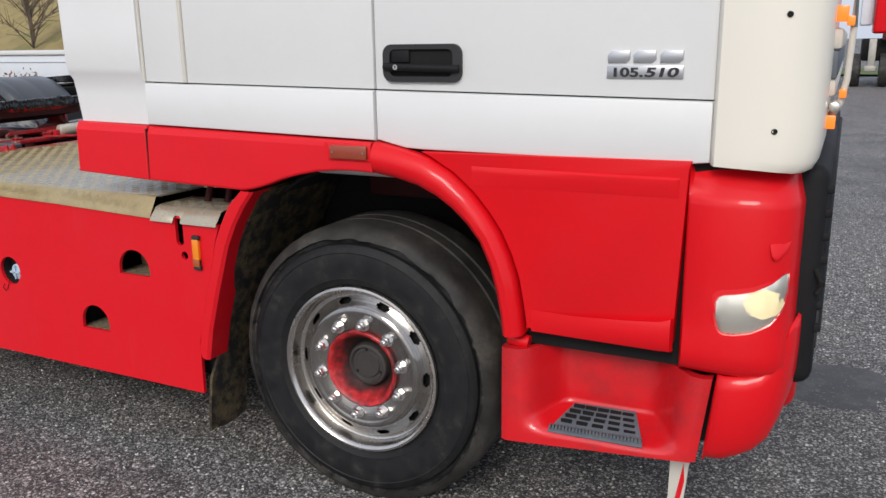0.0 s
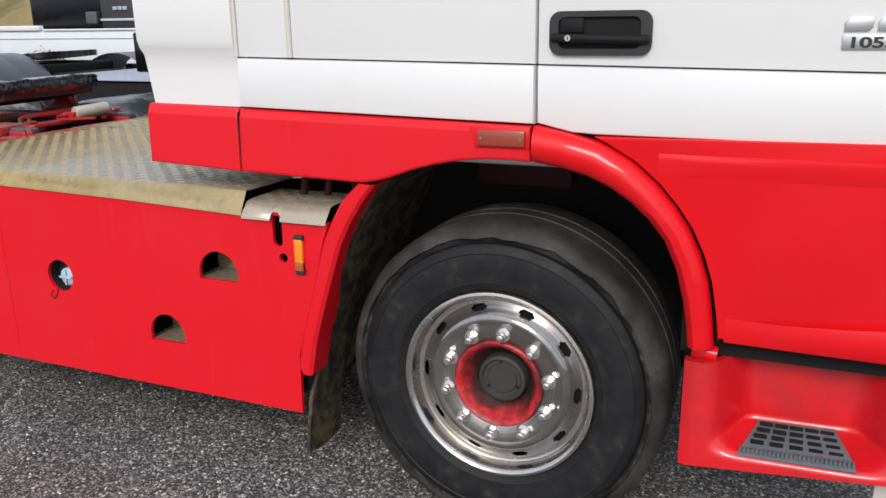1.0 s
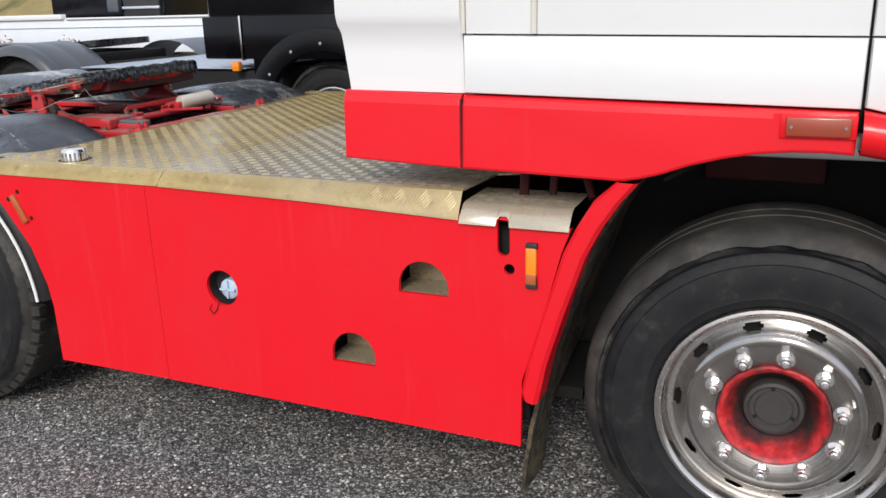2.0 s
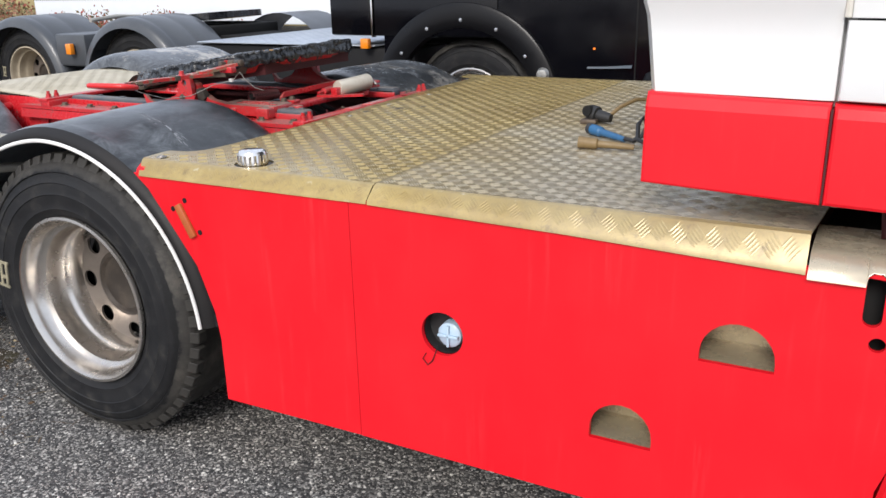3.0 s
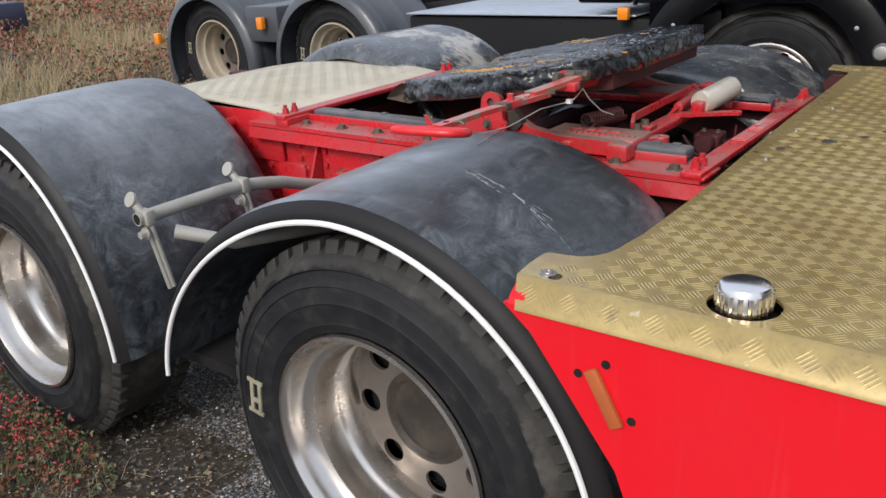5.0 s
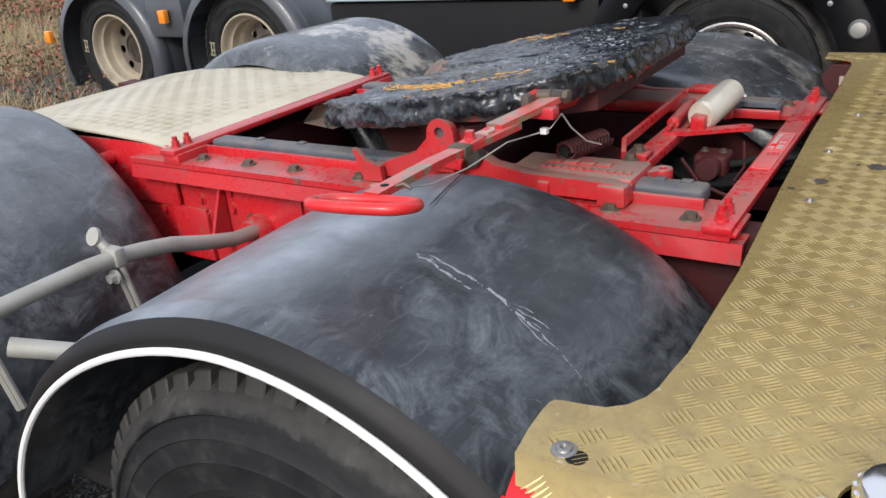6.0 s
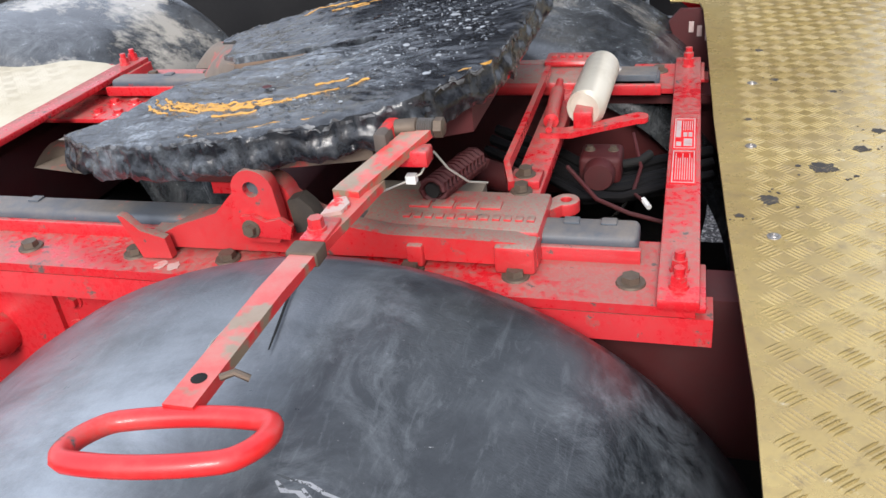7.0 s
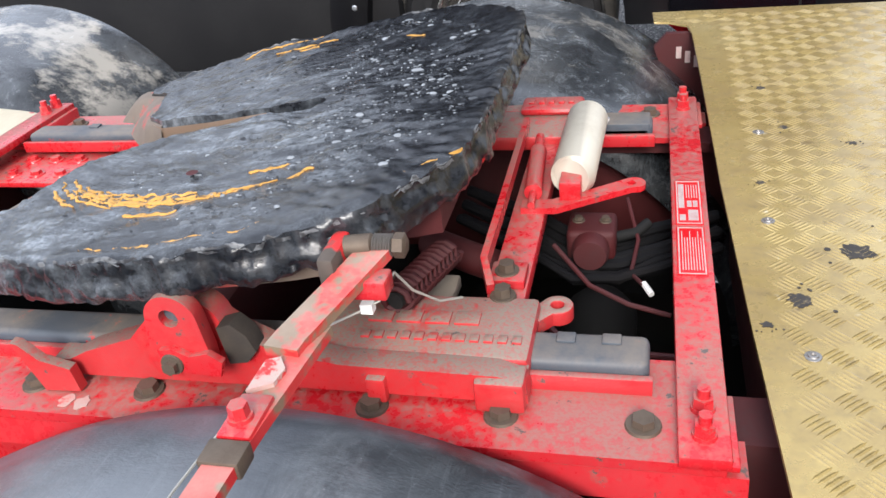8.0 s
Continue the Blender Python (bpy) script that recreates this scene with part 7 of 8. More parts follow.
part("arm_bolt", bolt(fresh(), (-3.170, 0.608, 1.208), 0.0095, 0.016, washer=1.25), FRAMERED, arm)
part("arm_plate", box(fresh(), (-3.184, 0.585, 1.200), (-3.152, 0.64, 1.2085), 0.003), FRAMERED, arm)
bm = box(fresh(), (-3.158, 0.802, 1.196), (-3.096, 0.832, 1.219), 0.003)
part("clevis", bm, FRAMERED, arm, "chipped red clevis")
part("clevis_cheek", box(fresh(), (-3.172, 0.81, 1.198), (-3.152, 0.875, 1.240), 0.006), PLATESIDE, arm)
part("clevis_bush", tube(fresh(), [(-3.155, 0.856, 1.229), (-3.153, 0.856, 1.229), (-3.124, 0.858, 1.231), (-3.122, 0.858, 1.231)], [0.010, 0.013, 0.013, 0.010], 14), RUST, arm)
bm = fresh()
for k in range(7):
    x = -3.122 + 0.0032 * k
    tube(bm, [(x, 0.858, 1.231), (x + 0.0016, 0.858, 1.231), (x + 0.0032, 0.858, 1.231)], [0.0105, 0.013, 0.0105], 14)
part("clevis_bolt", bm, STEEL, arm, "bright threaded bolt")
part("clevis_nut", tube(fresh(), [(-3.100, 0.858, 1.231), (-3.098, 0.858, 1.231), (-3.087, 0.858, 1.231), (-3.085, 0.858, 1.231)], [0.010, 0.014, 0.014, 0.010], 6), RUST, arm)
bm = tube(fresh(), [(-3.105, 0.86, 1.195), (-3.12, 0.84, 1.17), (-3.135, 0.836, 1.162), (-3.2, 0.80, 1.145), (-3.25, 0.72, 1.11), (-3.26, 0.6, 1.115), (-3.23, 0.45, 1.16), (-3.19, 0.36, 1.195)], 0.0016, 6)
tube(bm, [(-3.105, 0.86, 1.195), (-3.09, 0.87, 1.165), (-3.07, 0.90, 1.13), (-3.05, 0.93, 1.115)], 0.0016, 6)
part("wire", bm, GALV, arm, "thin grey wire with a tag")
part("wire_tag", box(fresh(), (-3.140, 0.830, 1.158), (-3.126, 0.842, 1.170)), WHITETRIM, arm)
for x0, y0, x1, y1 in ((-3.182, 0.642, -3.155, 0.685), (-3.181, 0.40, -3.156, 0.47)):
    part("bare_patch", panel(fresh(), [(x0 + 0.001, y0), (x1 - 0.004, y0 + 0.012), (x1 - 0.001, y1 - 0.01), (x1 - 0.012, y1 + 0.006), (x0 + 0.002, y1)], "z", 1.2035, 1.2088), PINKMARK, arm)
part("arm_hole", lathe(fresh(), [(0.0, 0.0), (0.006, 0.0), (0.0075, -0.0008)], 14), DARK, arm, at=Matrix.Translation((-3.168, 0.340, 1.2108)) @ Matrix.Rotation(radians(90), 4, "X"))
part("wire_clip", tube(fresh(), [(-3.150, 0.345, 1.209), (-3.138, 0.350, 1.212), (-3.126, 0.352, 1.205)], 0.0035, 8), RUST, arm, "rusty wire clip")
# lock spring, cross levers, damper and air cylinder
bm = fresh()
pts = []
for k in range(121):
    a = 2 * math.pi * k / 10
    pts.append((-3.15 + 0.042 * k / 120 + 0.020 * math.cos(a), 0.965 + 0.125 * k / 120, 1.080 + 0.020 * math.sin(a)))
tube(bm, pts, 0.0046, 6)
spring = part("lock_spring", bm, DARKRED, truck, "dark red coil spring")
part("spring_rod", tube(fresh(), [(-3.15, 0.965, 1.08), (-3.108, 1.09, 1.08)], 0.0125, 12), DARK, spring)
bm = tube(fresh(), [(-3.035, 1.02, 1.066), (-3.049, 1.06, 1.082), (-3.050, 1.30, 1.086), (-3.053, 1.53, 1.086)], 0.01, flat=(0.010, 0.020))
lever = part("lock_lever", bm, FRAMERED, truck, "red locking lever")
bm = box(fresh(), (-3.045, 0.95, 1.02), (-2.992, 1.66, 1.045), 0.004)
part("lever_beam", bm, FRAMERED, lever)
for x, y in ((-3.022, 1.075), (-3.018, 1.015)):
    part("bolt", bolt(fresh(), (x, y, 1.058), 0.012, 0.016), RUST, lever)
bm = box(fresh(), (-3.045, 1.05, 1.045), (-2.995, 1.10, 1.06), 0.003)
part("lever_block", bm, FRAMERED, lever)
bm = panel(fresh(), [(-3.03, 1.262), (-2.975, 1.262), (-2.94, 1.285), (-2.86, 1.335)] + circle(-2.858, 1.352, 0.018, 8, -60, 120) + [(-2.94, 1.318), (-2.985, 1.292), (-3.03, 1.295)], "z", 1.045, 1.055, [circle(-2.862, 1.350, 0.007, 10)])
part("lever_plate", bm, FRAMERED, lever, "red bent lever plate")
bm = tube(fresh(), [(-3.011, 1.25, 1.066), (-3.013, 1.29, 1.067), (-3.013, 1.292, 1.067), (-3.022, 1.44, 1.07), (-3.022, 1.442, 1.07), (-3.026, 1.50, 1.071)], [0.006, 0.006, 0.0145, 0.0145, 0.008, 0.008], 14)
part("damper", bm, FRAMERED, lever, "small red damper")
bm = tube(fresh(), [(-2.955, 1.325, 1.078), (-2.953, 1.33, 1.078), (-2.945, 1.545, 1.085), (-2.944, 1.552, 1.085)], [0.030, 0.036, 0.036, 0.030], 24)
cyl = part("air_cylinder", bm, CYLINDER, truck, "dirty pale air cylinder")
part("cylinder_foot", box(fresh(), (-2.972, 1.29, 1.053), (-2.938, 1.335, 1.085), 0.003), FRAMERED, cyl)
bm = tube(fresh(), [(-2.944, 1.55, 1.085), (-2.93, 1.57, 1.085), (-2.91, 1.57, 1.07)], 0.007, 8)
part("cylinder_union", bm, STEEL, cyl)
bm = box(fresh(), (-2.93, 1.60, 1.01), (-2.835, 1.66, 1.05), 0.003)
part("stop_block", bm, RAILPAINT, truck)
bm = box(fresh(), (-3.08, 1.62, 1.06), (-2.96, 1.69, 1.075), 0.008)
for k in range(5):
    box(bm, (-3.065 + 0.019 * k, 1.645, 1.074), (-3.054 + 0.019 * k, 1.663, 1.079), 0.001)
tagged(part("cast_lettering", bm, FRAMERED, lever), kind="stuff")
# scuffed paint patches on the mounting angle
for x in (-3.54, -3.565):
    bm = panel(fresh(), [(x + 0.011 * random.uniform(0.6, 1.2) * math.cos(k), 0.812 + 0.013 * random.uniform(0.6, 1.2) * math.sin(k)) for k in [i * 0.5236 for i in range(12)]], "z", 1.0102, 1.0112)
    part("paint_scar", bm, PINKMARK, truck)
# riveted red plate behind the coupling
bm = box(fresh(), (-4.32, 1.46, 0.985), (-4.0, 1.655, 0.997), 0.003)
tailplate = part("rear_base_plate", bm, FRAMERED, truck, "red base plate with rivets")
for k in range(6):
    part("rivet", bolt(fresh(), (-4.06 - 0.06 * (k // 2), 1.50 + 0.07 * (k % 2), 0.997), 0.012, 0.010), FRAMERED, tailplate)
# panel under the far corner of the deck
bm = panel(fresh(), [(-2.60, 0.62), (-2.60, 1.018), (-2.80, 1.018), (-2.83, 0.985), (-2.80, 0.90), (-2.70, 0.70)], "y", W - 0.20, W - 0.18)
corner_panel = part("far_bracket", bm, DARKRED, truck, "dark red panel at the far corner of the deck")
bm = fresh()
for k in range(3):
    box(bm, (-2.775 + 0.022 * k, W - 0.202, 0.955 - 0.012 * k), (-2.762 + 0.022 * k, W - 0.2005, 0.985 - 0.012 * k))
tagged(part("writing", bm, PALEPRINT, corner_panel), kind="stuff")

# ---- air hoses lying on the deck ----
def coil(name, centre, along, r, turns, wire, mat, label):
    pts = []
    c, d = Vector(centre), Vector(along)
    u = d.normalized()
    s_ = u.cross(Vector((0, 0, 1))).normalized()
    n = int(turns * 14)
    for k in range(n + 1):
        a = 2 * math.pi * k / 14
        pts.append(c + d * (k / n) + s_ * r * math.cos(a) + Vector((0, 0, 1)) * (r * math.sin(a)))
    ob = part(name, tube(fresh(), pts, wire, 8), mat)
    return tagged(ob, label, "hose")


coil("coiled_hose", (-1.53, 1.285, DZ + 0.060), (0.46, 0.02, 0.0), 0.047, 14, 0.0066, BLACKPLASTIC, "black coiled air hose lying on the deck")
coil("coiled_hose", (-1.425, 0.765, DZ + 0.036), (0.22, -0.04, 0.0), 0.029, 8, 0.0068, BLACKPLASTIC, "black coiled electric cable lying on the deck")
for nm, p, q, mat, lab, r in (("hose_coupling", (-1.645, 0.905), (-1.50, 0.80), BLUE, "blue trailer cable plug on the deck", 0.017), ("hose_coupling", (-1.600, 0.672), (-1.44, 0.690), TAN, "yellowed air hose coupling on the deck", 0.017), ("hose_coupling", (-1.715, 1.13), (-1.64, 1.11), BLACKPLASTIC, "black air hose coupling head on the deck", 0.030)):
    a, b = Vector((*p, DZ + r + 0.004)), Vector((*q, DZ + r * 0.8))
    base = thing(nm, (a + b) / 2, lab, "hose coupling")
    part("body", tube(fresh(), [a, a + (b - a) * 0.12, a + (b - a) * 0.3, a + (b - a) * 0.33, a + (b - a) * 0.75, b], [r, r * 1.05, r, r * 0.7, r * 0.62, r * 0.5], 16), mat, base)
    part("collar", tube(fresh(), [a + (b - a) * -0.05, a + (b - a) * 0.05], r * 1.08, 16), mat if mat is TAN else BLACKPLASTIC, base)
    if mat is BLACKPLASTIC:
        part("sealing_face", tube(fresh(), [a + Vector((-0.006, -0.012, 0.01)), a + Vector((-0.012, -0.03, 0.014))], [0.022, 0.019], 16), DARK, base)
        part("locking_ear", box(fresh(), (a.x - 0.03, a.y - 0.05, DZ + 0.002), (a.x + 0.03, a.y + 0.03, DZ + 0.02), 0.006), RUST, base)
bm = tube(fresh(), [(-1.645, 1.13, DZ + 0.035), (-1.62, 1.15, DZ + 0.06), (-1.58, 1.22, DZ + 0.08), (-1.545, 1.26, DZ + 0.075), (-1.525, 1.27, DZ + 0.05), (-1.52, 1.245, DZ + 0.012)], 0.0075, 10)
tagged(part("air_hose", bm, TAN), "yellowed air hose bent over the deck", "hose")
bm = tube(fresh(), [(-1.50, 0.80, DZ + 0.016), (-1.47, 0.785, DZ + 0.014), (-1.445, 0.80, DZ + 0.03), (-1.44, 0.83, DZ + 0.055), (-1.455, 0.84, DZ + 0.08), (-1.465, 0.82, DZ + 0.06), (-1.455, 0.78, DZ + 0.02), (-1.42, 0.765, DZ + 0.012)], 0.0075, 8)
tagged(part("cable", bm, BLACKPLASTIC), "black cable on the deck", "cable")
bm = lathe(fresh(), [(0.0, -0.030), (0.020, -0.030), (0.026, -0.022), (0.027, 0.0), (0.020, 0.012), (0.016, 0.026), (0.0, 0.028)], 20)
tagged(part("metal_plug", bm, CHROME, at=Matrix.Translation((-1.385, 1.0, DZ + 0.027)) @ Matrix.Rotation(radians(-70), 4, "Z")), "bright metal cable plug on the deck", "plug")

NAVY = paint("navy_paint", (0.015, 0.02, 0.05), 0.4, (0.05, 0.05, 0.05), 0.4, 0.2)
VERGE = paint("verge_grass", (0.09, 0.13, 0.03), 0.9, (0.16, 0.14, 0.06), 0.7, 0.0, scale=0.8)

# ---- the black tractor alongside ----
near = 3.70
PALEALU = paint("pale_blue_grey_aluminium", (0.46, 0.50, 0.55), 0.28, (0.30, 0.32, 0.34), 0.4, 0.0, metal=0.6, scale=5)
SATINBLACK = paint("satin_black_paint", (0.005, 0.005, 0.006), 0.25, (0.012, 0.011, 0.010), 0.4, 0.0)
SATINBLACK.node_tree.nodes["Principled BSDF"].inputs["Specular IOR Level"].default_value = 0.25
CREAMRIM = paint("dirty_cream_rim", (0.40, 0.34, 0.25), 0.5, (0.15, 0.12, 0.09), 0.7, 0.0, scale=9)
LAMPGLASS = paint("pale_lamp_glass", (0.62, 0.62, 0.54), 0.12, (0.35, 0.34, 0.28), 0.6, 0.6, scale=14)
black = thing("black_tractor_truck", (-5.0, near + 1.2, G + 0.12), "glossy black tractor unit with grey mudguards", "truck")
B0 = black.location
brel = lambda x, y, z: (x - B0.x, y - B0.y, z - B0.z)
ARCHX, ARCHZ, ARCHR = -3.52, 0.62, 0.585
arch = [(ARCHX + ARCHR * math.cos(radians(a)), ARCHZ + ARCHR * math.sin(radians(a))) for a in range(180, -1, -10)]
bm = panel(fresh(), [(-4.18, 0.62)] + arch + [(-2.60, 0.62), (-2.40, 0.42), (-1.95, 0.42), (-1.93, 1.47), (-4.18, 1.47)], "y", near, near + 0.05, bev=0.008)
part("cab_side", bm, GLOSSBLACK, black, "glossy black cab side", sharp=50)
part("cab_body", box(fresh(), (-4.66, near + 0.03, 1.14), (-2.02, near + 2.4, 3.4), 0.09, 3), GLOSSBLACK, black, "glossy black cab")
bm = box(fresh(), (-4.66, near - 0.012, 1.13), (-4.29, near + 0.06, 1.475), 0.02)
box(bm, (-4.26, near - 0.012, 1.13), (-3.24, near + 0.05, 1.475), 0.012)
part("cab_rear_panel", bm, GLOSSBLACK, black)
part("trim_strip", box(fresh(), (-4.283, near - 0.02, 1.12), (-4.268, near + 0.03, 1.475), 0.003), CHROME, black, "silver trim strip")
part("orange_lamp", box(fresh(), (-4.37, near - 0.05, 1.035), (-4.30, near + 0.0, 1.11), 0.008), AMBER, black, "amber side lamp")
bm = fresh()
strip(bm, [[(ARCHX + r * math.cos(radians(a)), near - y, ARCHZ + r * math.sin(radians(a))) for r, y in ((0.57, -0.06), (0.575, 0.018), (0.60, 0.03), (0.66, 0.032), (0.735, 0.030), (0.750, 0.022), (0.757, 0.0))] for a in range(0, 181, 6)])
flare = part("wheel_arch_flare", bm, SATINBLACK, black, "black plastic wheel arch flare")
for a in range(12, 180, 26):
    part("rivet", lathe(fresh(), [(0, -0.006), (0.008, -0.005), (0.013, 0.0)], 12), SILVER, flare, at=(ARCHX + 0.63 * math.cos(radians(a)), near - 0.033, ARCHZ + 0.63 * math.sin(radians(a))))
part("round_lamp", lathe(fresh(), [(0, -0.03), (0.035, -0.026), (0.048, 0.0)], 24), REFLECTOR, black, "round clear side lamp", at=brel(-2.89, near - 0.03, 0.89))
bm = strip(fresh(), [[(x, near - 0.015 - 0.02 * k, z0), (x, near - 0.01, z0 + 0.012), (x, near - 0.0, z0 + 0.03 * k)] for x, z0, k in ((-2.58, 0.938, 0.1), (-2.45, 0.942, 0.35), (-2.275, 0.950, 0.6))])
part("body_crease", bm, GREYPAINT, black)
bm = box(fresh(), (-2.105, near - 0.046, 0.975), (-1.925, near + 0.05, 1.205), 0.03, 3)
lamp3 = part("headlamp", bm, CLEAR, black, "clear rectangular headlamp")
lamp3.visible_shadow = False
part("lamp_frame", panel(fresh(), [(-2.118, 0.962), (-1.915, 0.962), (-1.915, 1.218), (-2.118, 1.218)], "y", near - 0.012, near + 0.004, [[(-2.10, 0.98), (-1.93, 0.98), (-1.93, 1.20), (-2.10, 1.20)]]), SATINBLACK, lamp3)
part("lamp_bowl", strip(fresh(), [[(-2.015 + 0.082 * math.copysign(abs(math.cos(a)) ** 0.35, math.cos(a)) * q, near - 0.036 + 0.035 * (1 - q * q), 1.09 + 0.105 * math.copysign(abs(math.sin(a)) ** 0.35, math.sin(a)) * q) for q in (0.05, 0.35, 0.65, 0.9, 1.0)] for a in [2 * math.pi * k / 24 for k in range(25)]]), LAMPGLASS, lamp3, "pale reflector bowl")
part("lamp_bulb", lathe(fresh(), [(0.0, -0.03), (0.012, -0.025), (0.016, 0.0)], 16), REFLECTOR, lamp3, at=(-2.015, near - 0.01, 1.09))
part("bumper", box(fresh(), (-2.22, near - 0.03, 0.42), (-1.84, near + 0.5, 0.955), 0.08, 3), SATINBLACK, black, "black front bumper")
part("front_bumper", box(fresh(), (-2.3, near + 0.4, 0.42), (-1.98, near + 2.4, 0.95), 0.05, 3), DARKPLASTIC, black)
part("bumper_trim", box(fresh(), (-1.88, near - 0.02, 0.955), (-1.80, near + 0.3, 0.975), 0.008), SATINBLACK, black, "black bumper trim")
part("side_marker", box(fresh(), (-2.545, near - 0.006, 1.062), (-2.53, near + 0.004, 1.074), 0.002), AMBERLIT, black, "small orange marker light")
part("door_gap", box(fresh(), (-2.262, near - 0.003, 0.62), (-2.252, near + 0.004, 1.46), 0.001), DARK, black)
part("grille", box(fresh(), (-2.0, near + 0.06, 1.0), (-1.83, near + 0.35, 1.42), 0.02), BLACKPLASTIC, black)
bm = box(fresh(), (-6.1, near + 0.02, 1.047), (-4.28, near + 2.3, 1.057), 0.002)
deck3 = part("deck_plate", bm, PALEALU, black, "grey chequer deck plate")
tagged(place("chequer_relief", tread_bars(lambda x, y: True, 1.057, -6.05, -4.32, near + 0.05, near + 2.2, 0.06), PALEALU, deck3), kind="stuff")
part("side_box", box(fresh(), (-6.1, near + 0.05, 0.45), (-3.95, near + 0.6, 1.035), 0.02), DARKPLASTIC, black, "black side locker")
part("frame", box(fresh(), (-9.6, near + 0.8, 0.78), (-4.0, near + 1.6, 1.05), 0.02), DARK, black)
front_wheel(brel(ARCHX + 0.02, near + 0.10, 0.60), black)
for x in (-6.95, -8.50):
    drive_wheel(brel(x, near + 0.10, 0.66), black, False, False, CREAMRIM)
    path = [(x + 0.62 * math.cos(radians(a)), 0.62 + 0.60 * math.sin(radians(a)), math.cos(radians(a)), math.sin(radians(a))) for a in range(-28, 209, 8)]
    bm = strip(fresh(), [[(px + nx * o, near + y, pz + nz * o) for o, y in ((-0.06, -0.002), (-0.058, -0.012), (0.0, 0.0), (0.03, 0.03), (0.04, 0.09), (0.035, 0.105), (0.042, 0.12), (0.045, 0.35), (0.04, 0.37), (0.046, 0.39), (0.045, 0.68), (0.02, 0.72))] for px, pz, nx, nz in path])
    mg = part("mudguard", bm, GREYMUD, black, "grey plastic mudguard", sharp=50)
bm = box(fresh(), (-7.93, near + 0.02, 0.80), (-7.52, near + 0.6, 1.10), 0.02)
part("mudguard_bridge", bm, GREYMUD, black)
for x, z in ((-7.68, 0.965), (-9.20, 0.80)):
    part("amber_lamp", box(fresh(), (x - 0.035, near - 0.05, z - 0.05), (x + 0.035, near + 0.0, z + 0.05), 0.008), AMBER, black, "amber side lamp")
bm = fresh()
tube(bm, [(-7.55, near + 0.15, 1.22), (-7.6, near + 0.5, 1.24), (-7.7, near + 0.9, 1.22)], 0.02, 8)
part("pipe", bm, GALV, black)
bm = panel(fresh(), [(a - 3.55, near + 1.2 + (b - CY)) for a, b in outline], "z", 1.19, 1.25)
for v in bm.verts:
    v.co.z += 0.08 * (v.co.x + 6.85)
part("coupling_plate", bm, GREASE, black, "greasy black coupling plate")
bm = box(fresh(), (-7.5, near + 0.7, 1.00), (-6.55, near + 1.7, 1.14), 0.02)
part("coupling_frame", bm, DARK, black)
bm = strip(fresh(), [[(-6.6 + 0.60 * math.cos(radians(a)), near + y, 0.70 + 0.52 * math.sin(radians(a))) for y in (1.75, 2.4)] for a in range(0, 181, 12)])
part("far_mudguard", bm, GREYMUD, black)

# ---- white trailer side, the lorry behind it, a far trailer nose ----
def far_wall():
    w = thing("white_trailer", (-18, 17, G), "long low white flatbed trailer side", "trailer")
    part("side_board", box(fresh(), (-24.7, 16, 0.45), (-9.0, 18.3, 1.36), 0.03), PALEWALL, w)
    part("top_rail", box(fresh(), (-24.7, 15.92, 1.36), (-19.3, 16.1, 1.50), 0.02), WHITE, w, "bright white top rail")
    part("top_rail", box(fresh(), (-19.2, 15.94, 1.345), (-9.0, 16.1, 1.40), 0.02), WHITE, w, "bright white top rail")
    part("rib", box(fresh(), (-24.7, 15.985, 1.12), (-9.0, 16.0, 1.135)), GREYPAINT, w)
    for x in (-23, -18, -13):
        part("leg", box(fresh(), (x - 0.15, 16.5, G + 0.1), (x + 0.15, 17.9, 0.5)), DARK, w)


far_wall()
lorry = thing("parked_lorry", (-20.5, 19.5, G + 0.1), "dark lorry seen from the front behind the white trailer", "truck")
part("cab", box(fresh(), (-22.9, 18.9, 0.9), (-18.2, 21.2, 3.4), 0.12, 3), GLOSSBLACK, lorry)
part("grille", box(fresh(), (-19.7, 18.78, 1.2), (-18.3, 18.92, 2.3), 0.03), BLACKPLASTIC, lorry)
part("bumper", box(fresh(), (-22.9, 18.8, 0.45), (-18.2, 19.4, 0.95), 0.06), GLOSSBLACK, lorry)
part("trim_bar", box(fresh(), (-19.7, 18.72, 1.60), (-18.25, 18.80, 1.68), 0.01), CHROME, lorry)
part("mudguard", box(fresh(), (-20.3, 18.7, 1.5), (-19.85, 18.95, 1.9), 0.05, 3), GREYMUD, lorry)
for k in range(3):
    part("emblem", box(fresh(), (-19.15 + 0.2 * k, 18.72, 1.93), (-18.99 + 0.2 * k, 18.79, 2.04), 0.01), SILVER, lorry, "silver emblem")
for x in (-22.4, -18.8):
    bm = lathe(fresh(), [(0.0, -0.02), (0.3, 0.0), (0.45, 0.0), (0.5, 0.06), (0.5, 0.3), (0.0, 0.3)], 32)
    part("wheel", bm, RUBBER, lorry, at=Matrix.Translation((x + 20.5, 0.4, 0.5)) @ Matrix.Rotation(radians(90), 4, "Z"))
nose = thing("parked_trailer", (-17.5, 5.1, G + 0.1), "dark blue trailer nose on pale legs", "trailer")
part("body", box(fresh(), (-20.5, 4.7, 0.45), (-16.9, 6.3, 0.90), 0.05), NAVY, nose)
part("axle_box", box(fresh(), (-20.3, 4.9, 0.25), (-18.6, 6.1, 0.50), 0.05), DARK, nose)
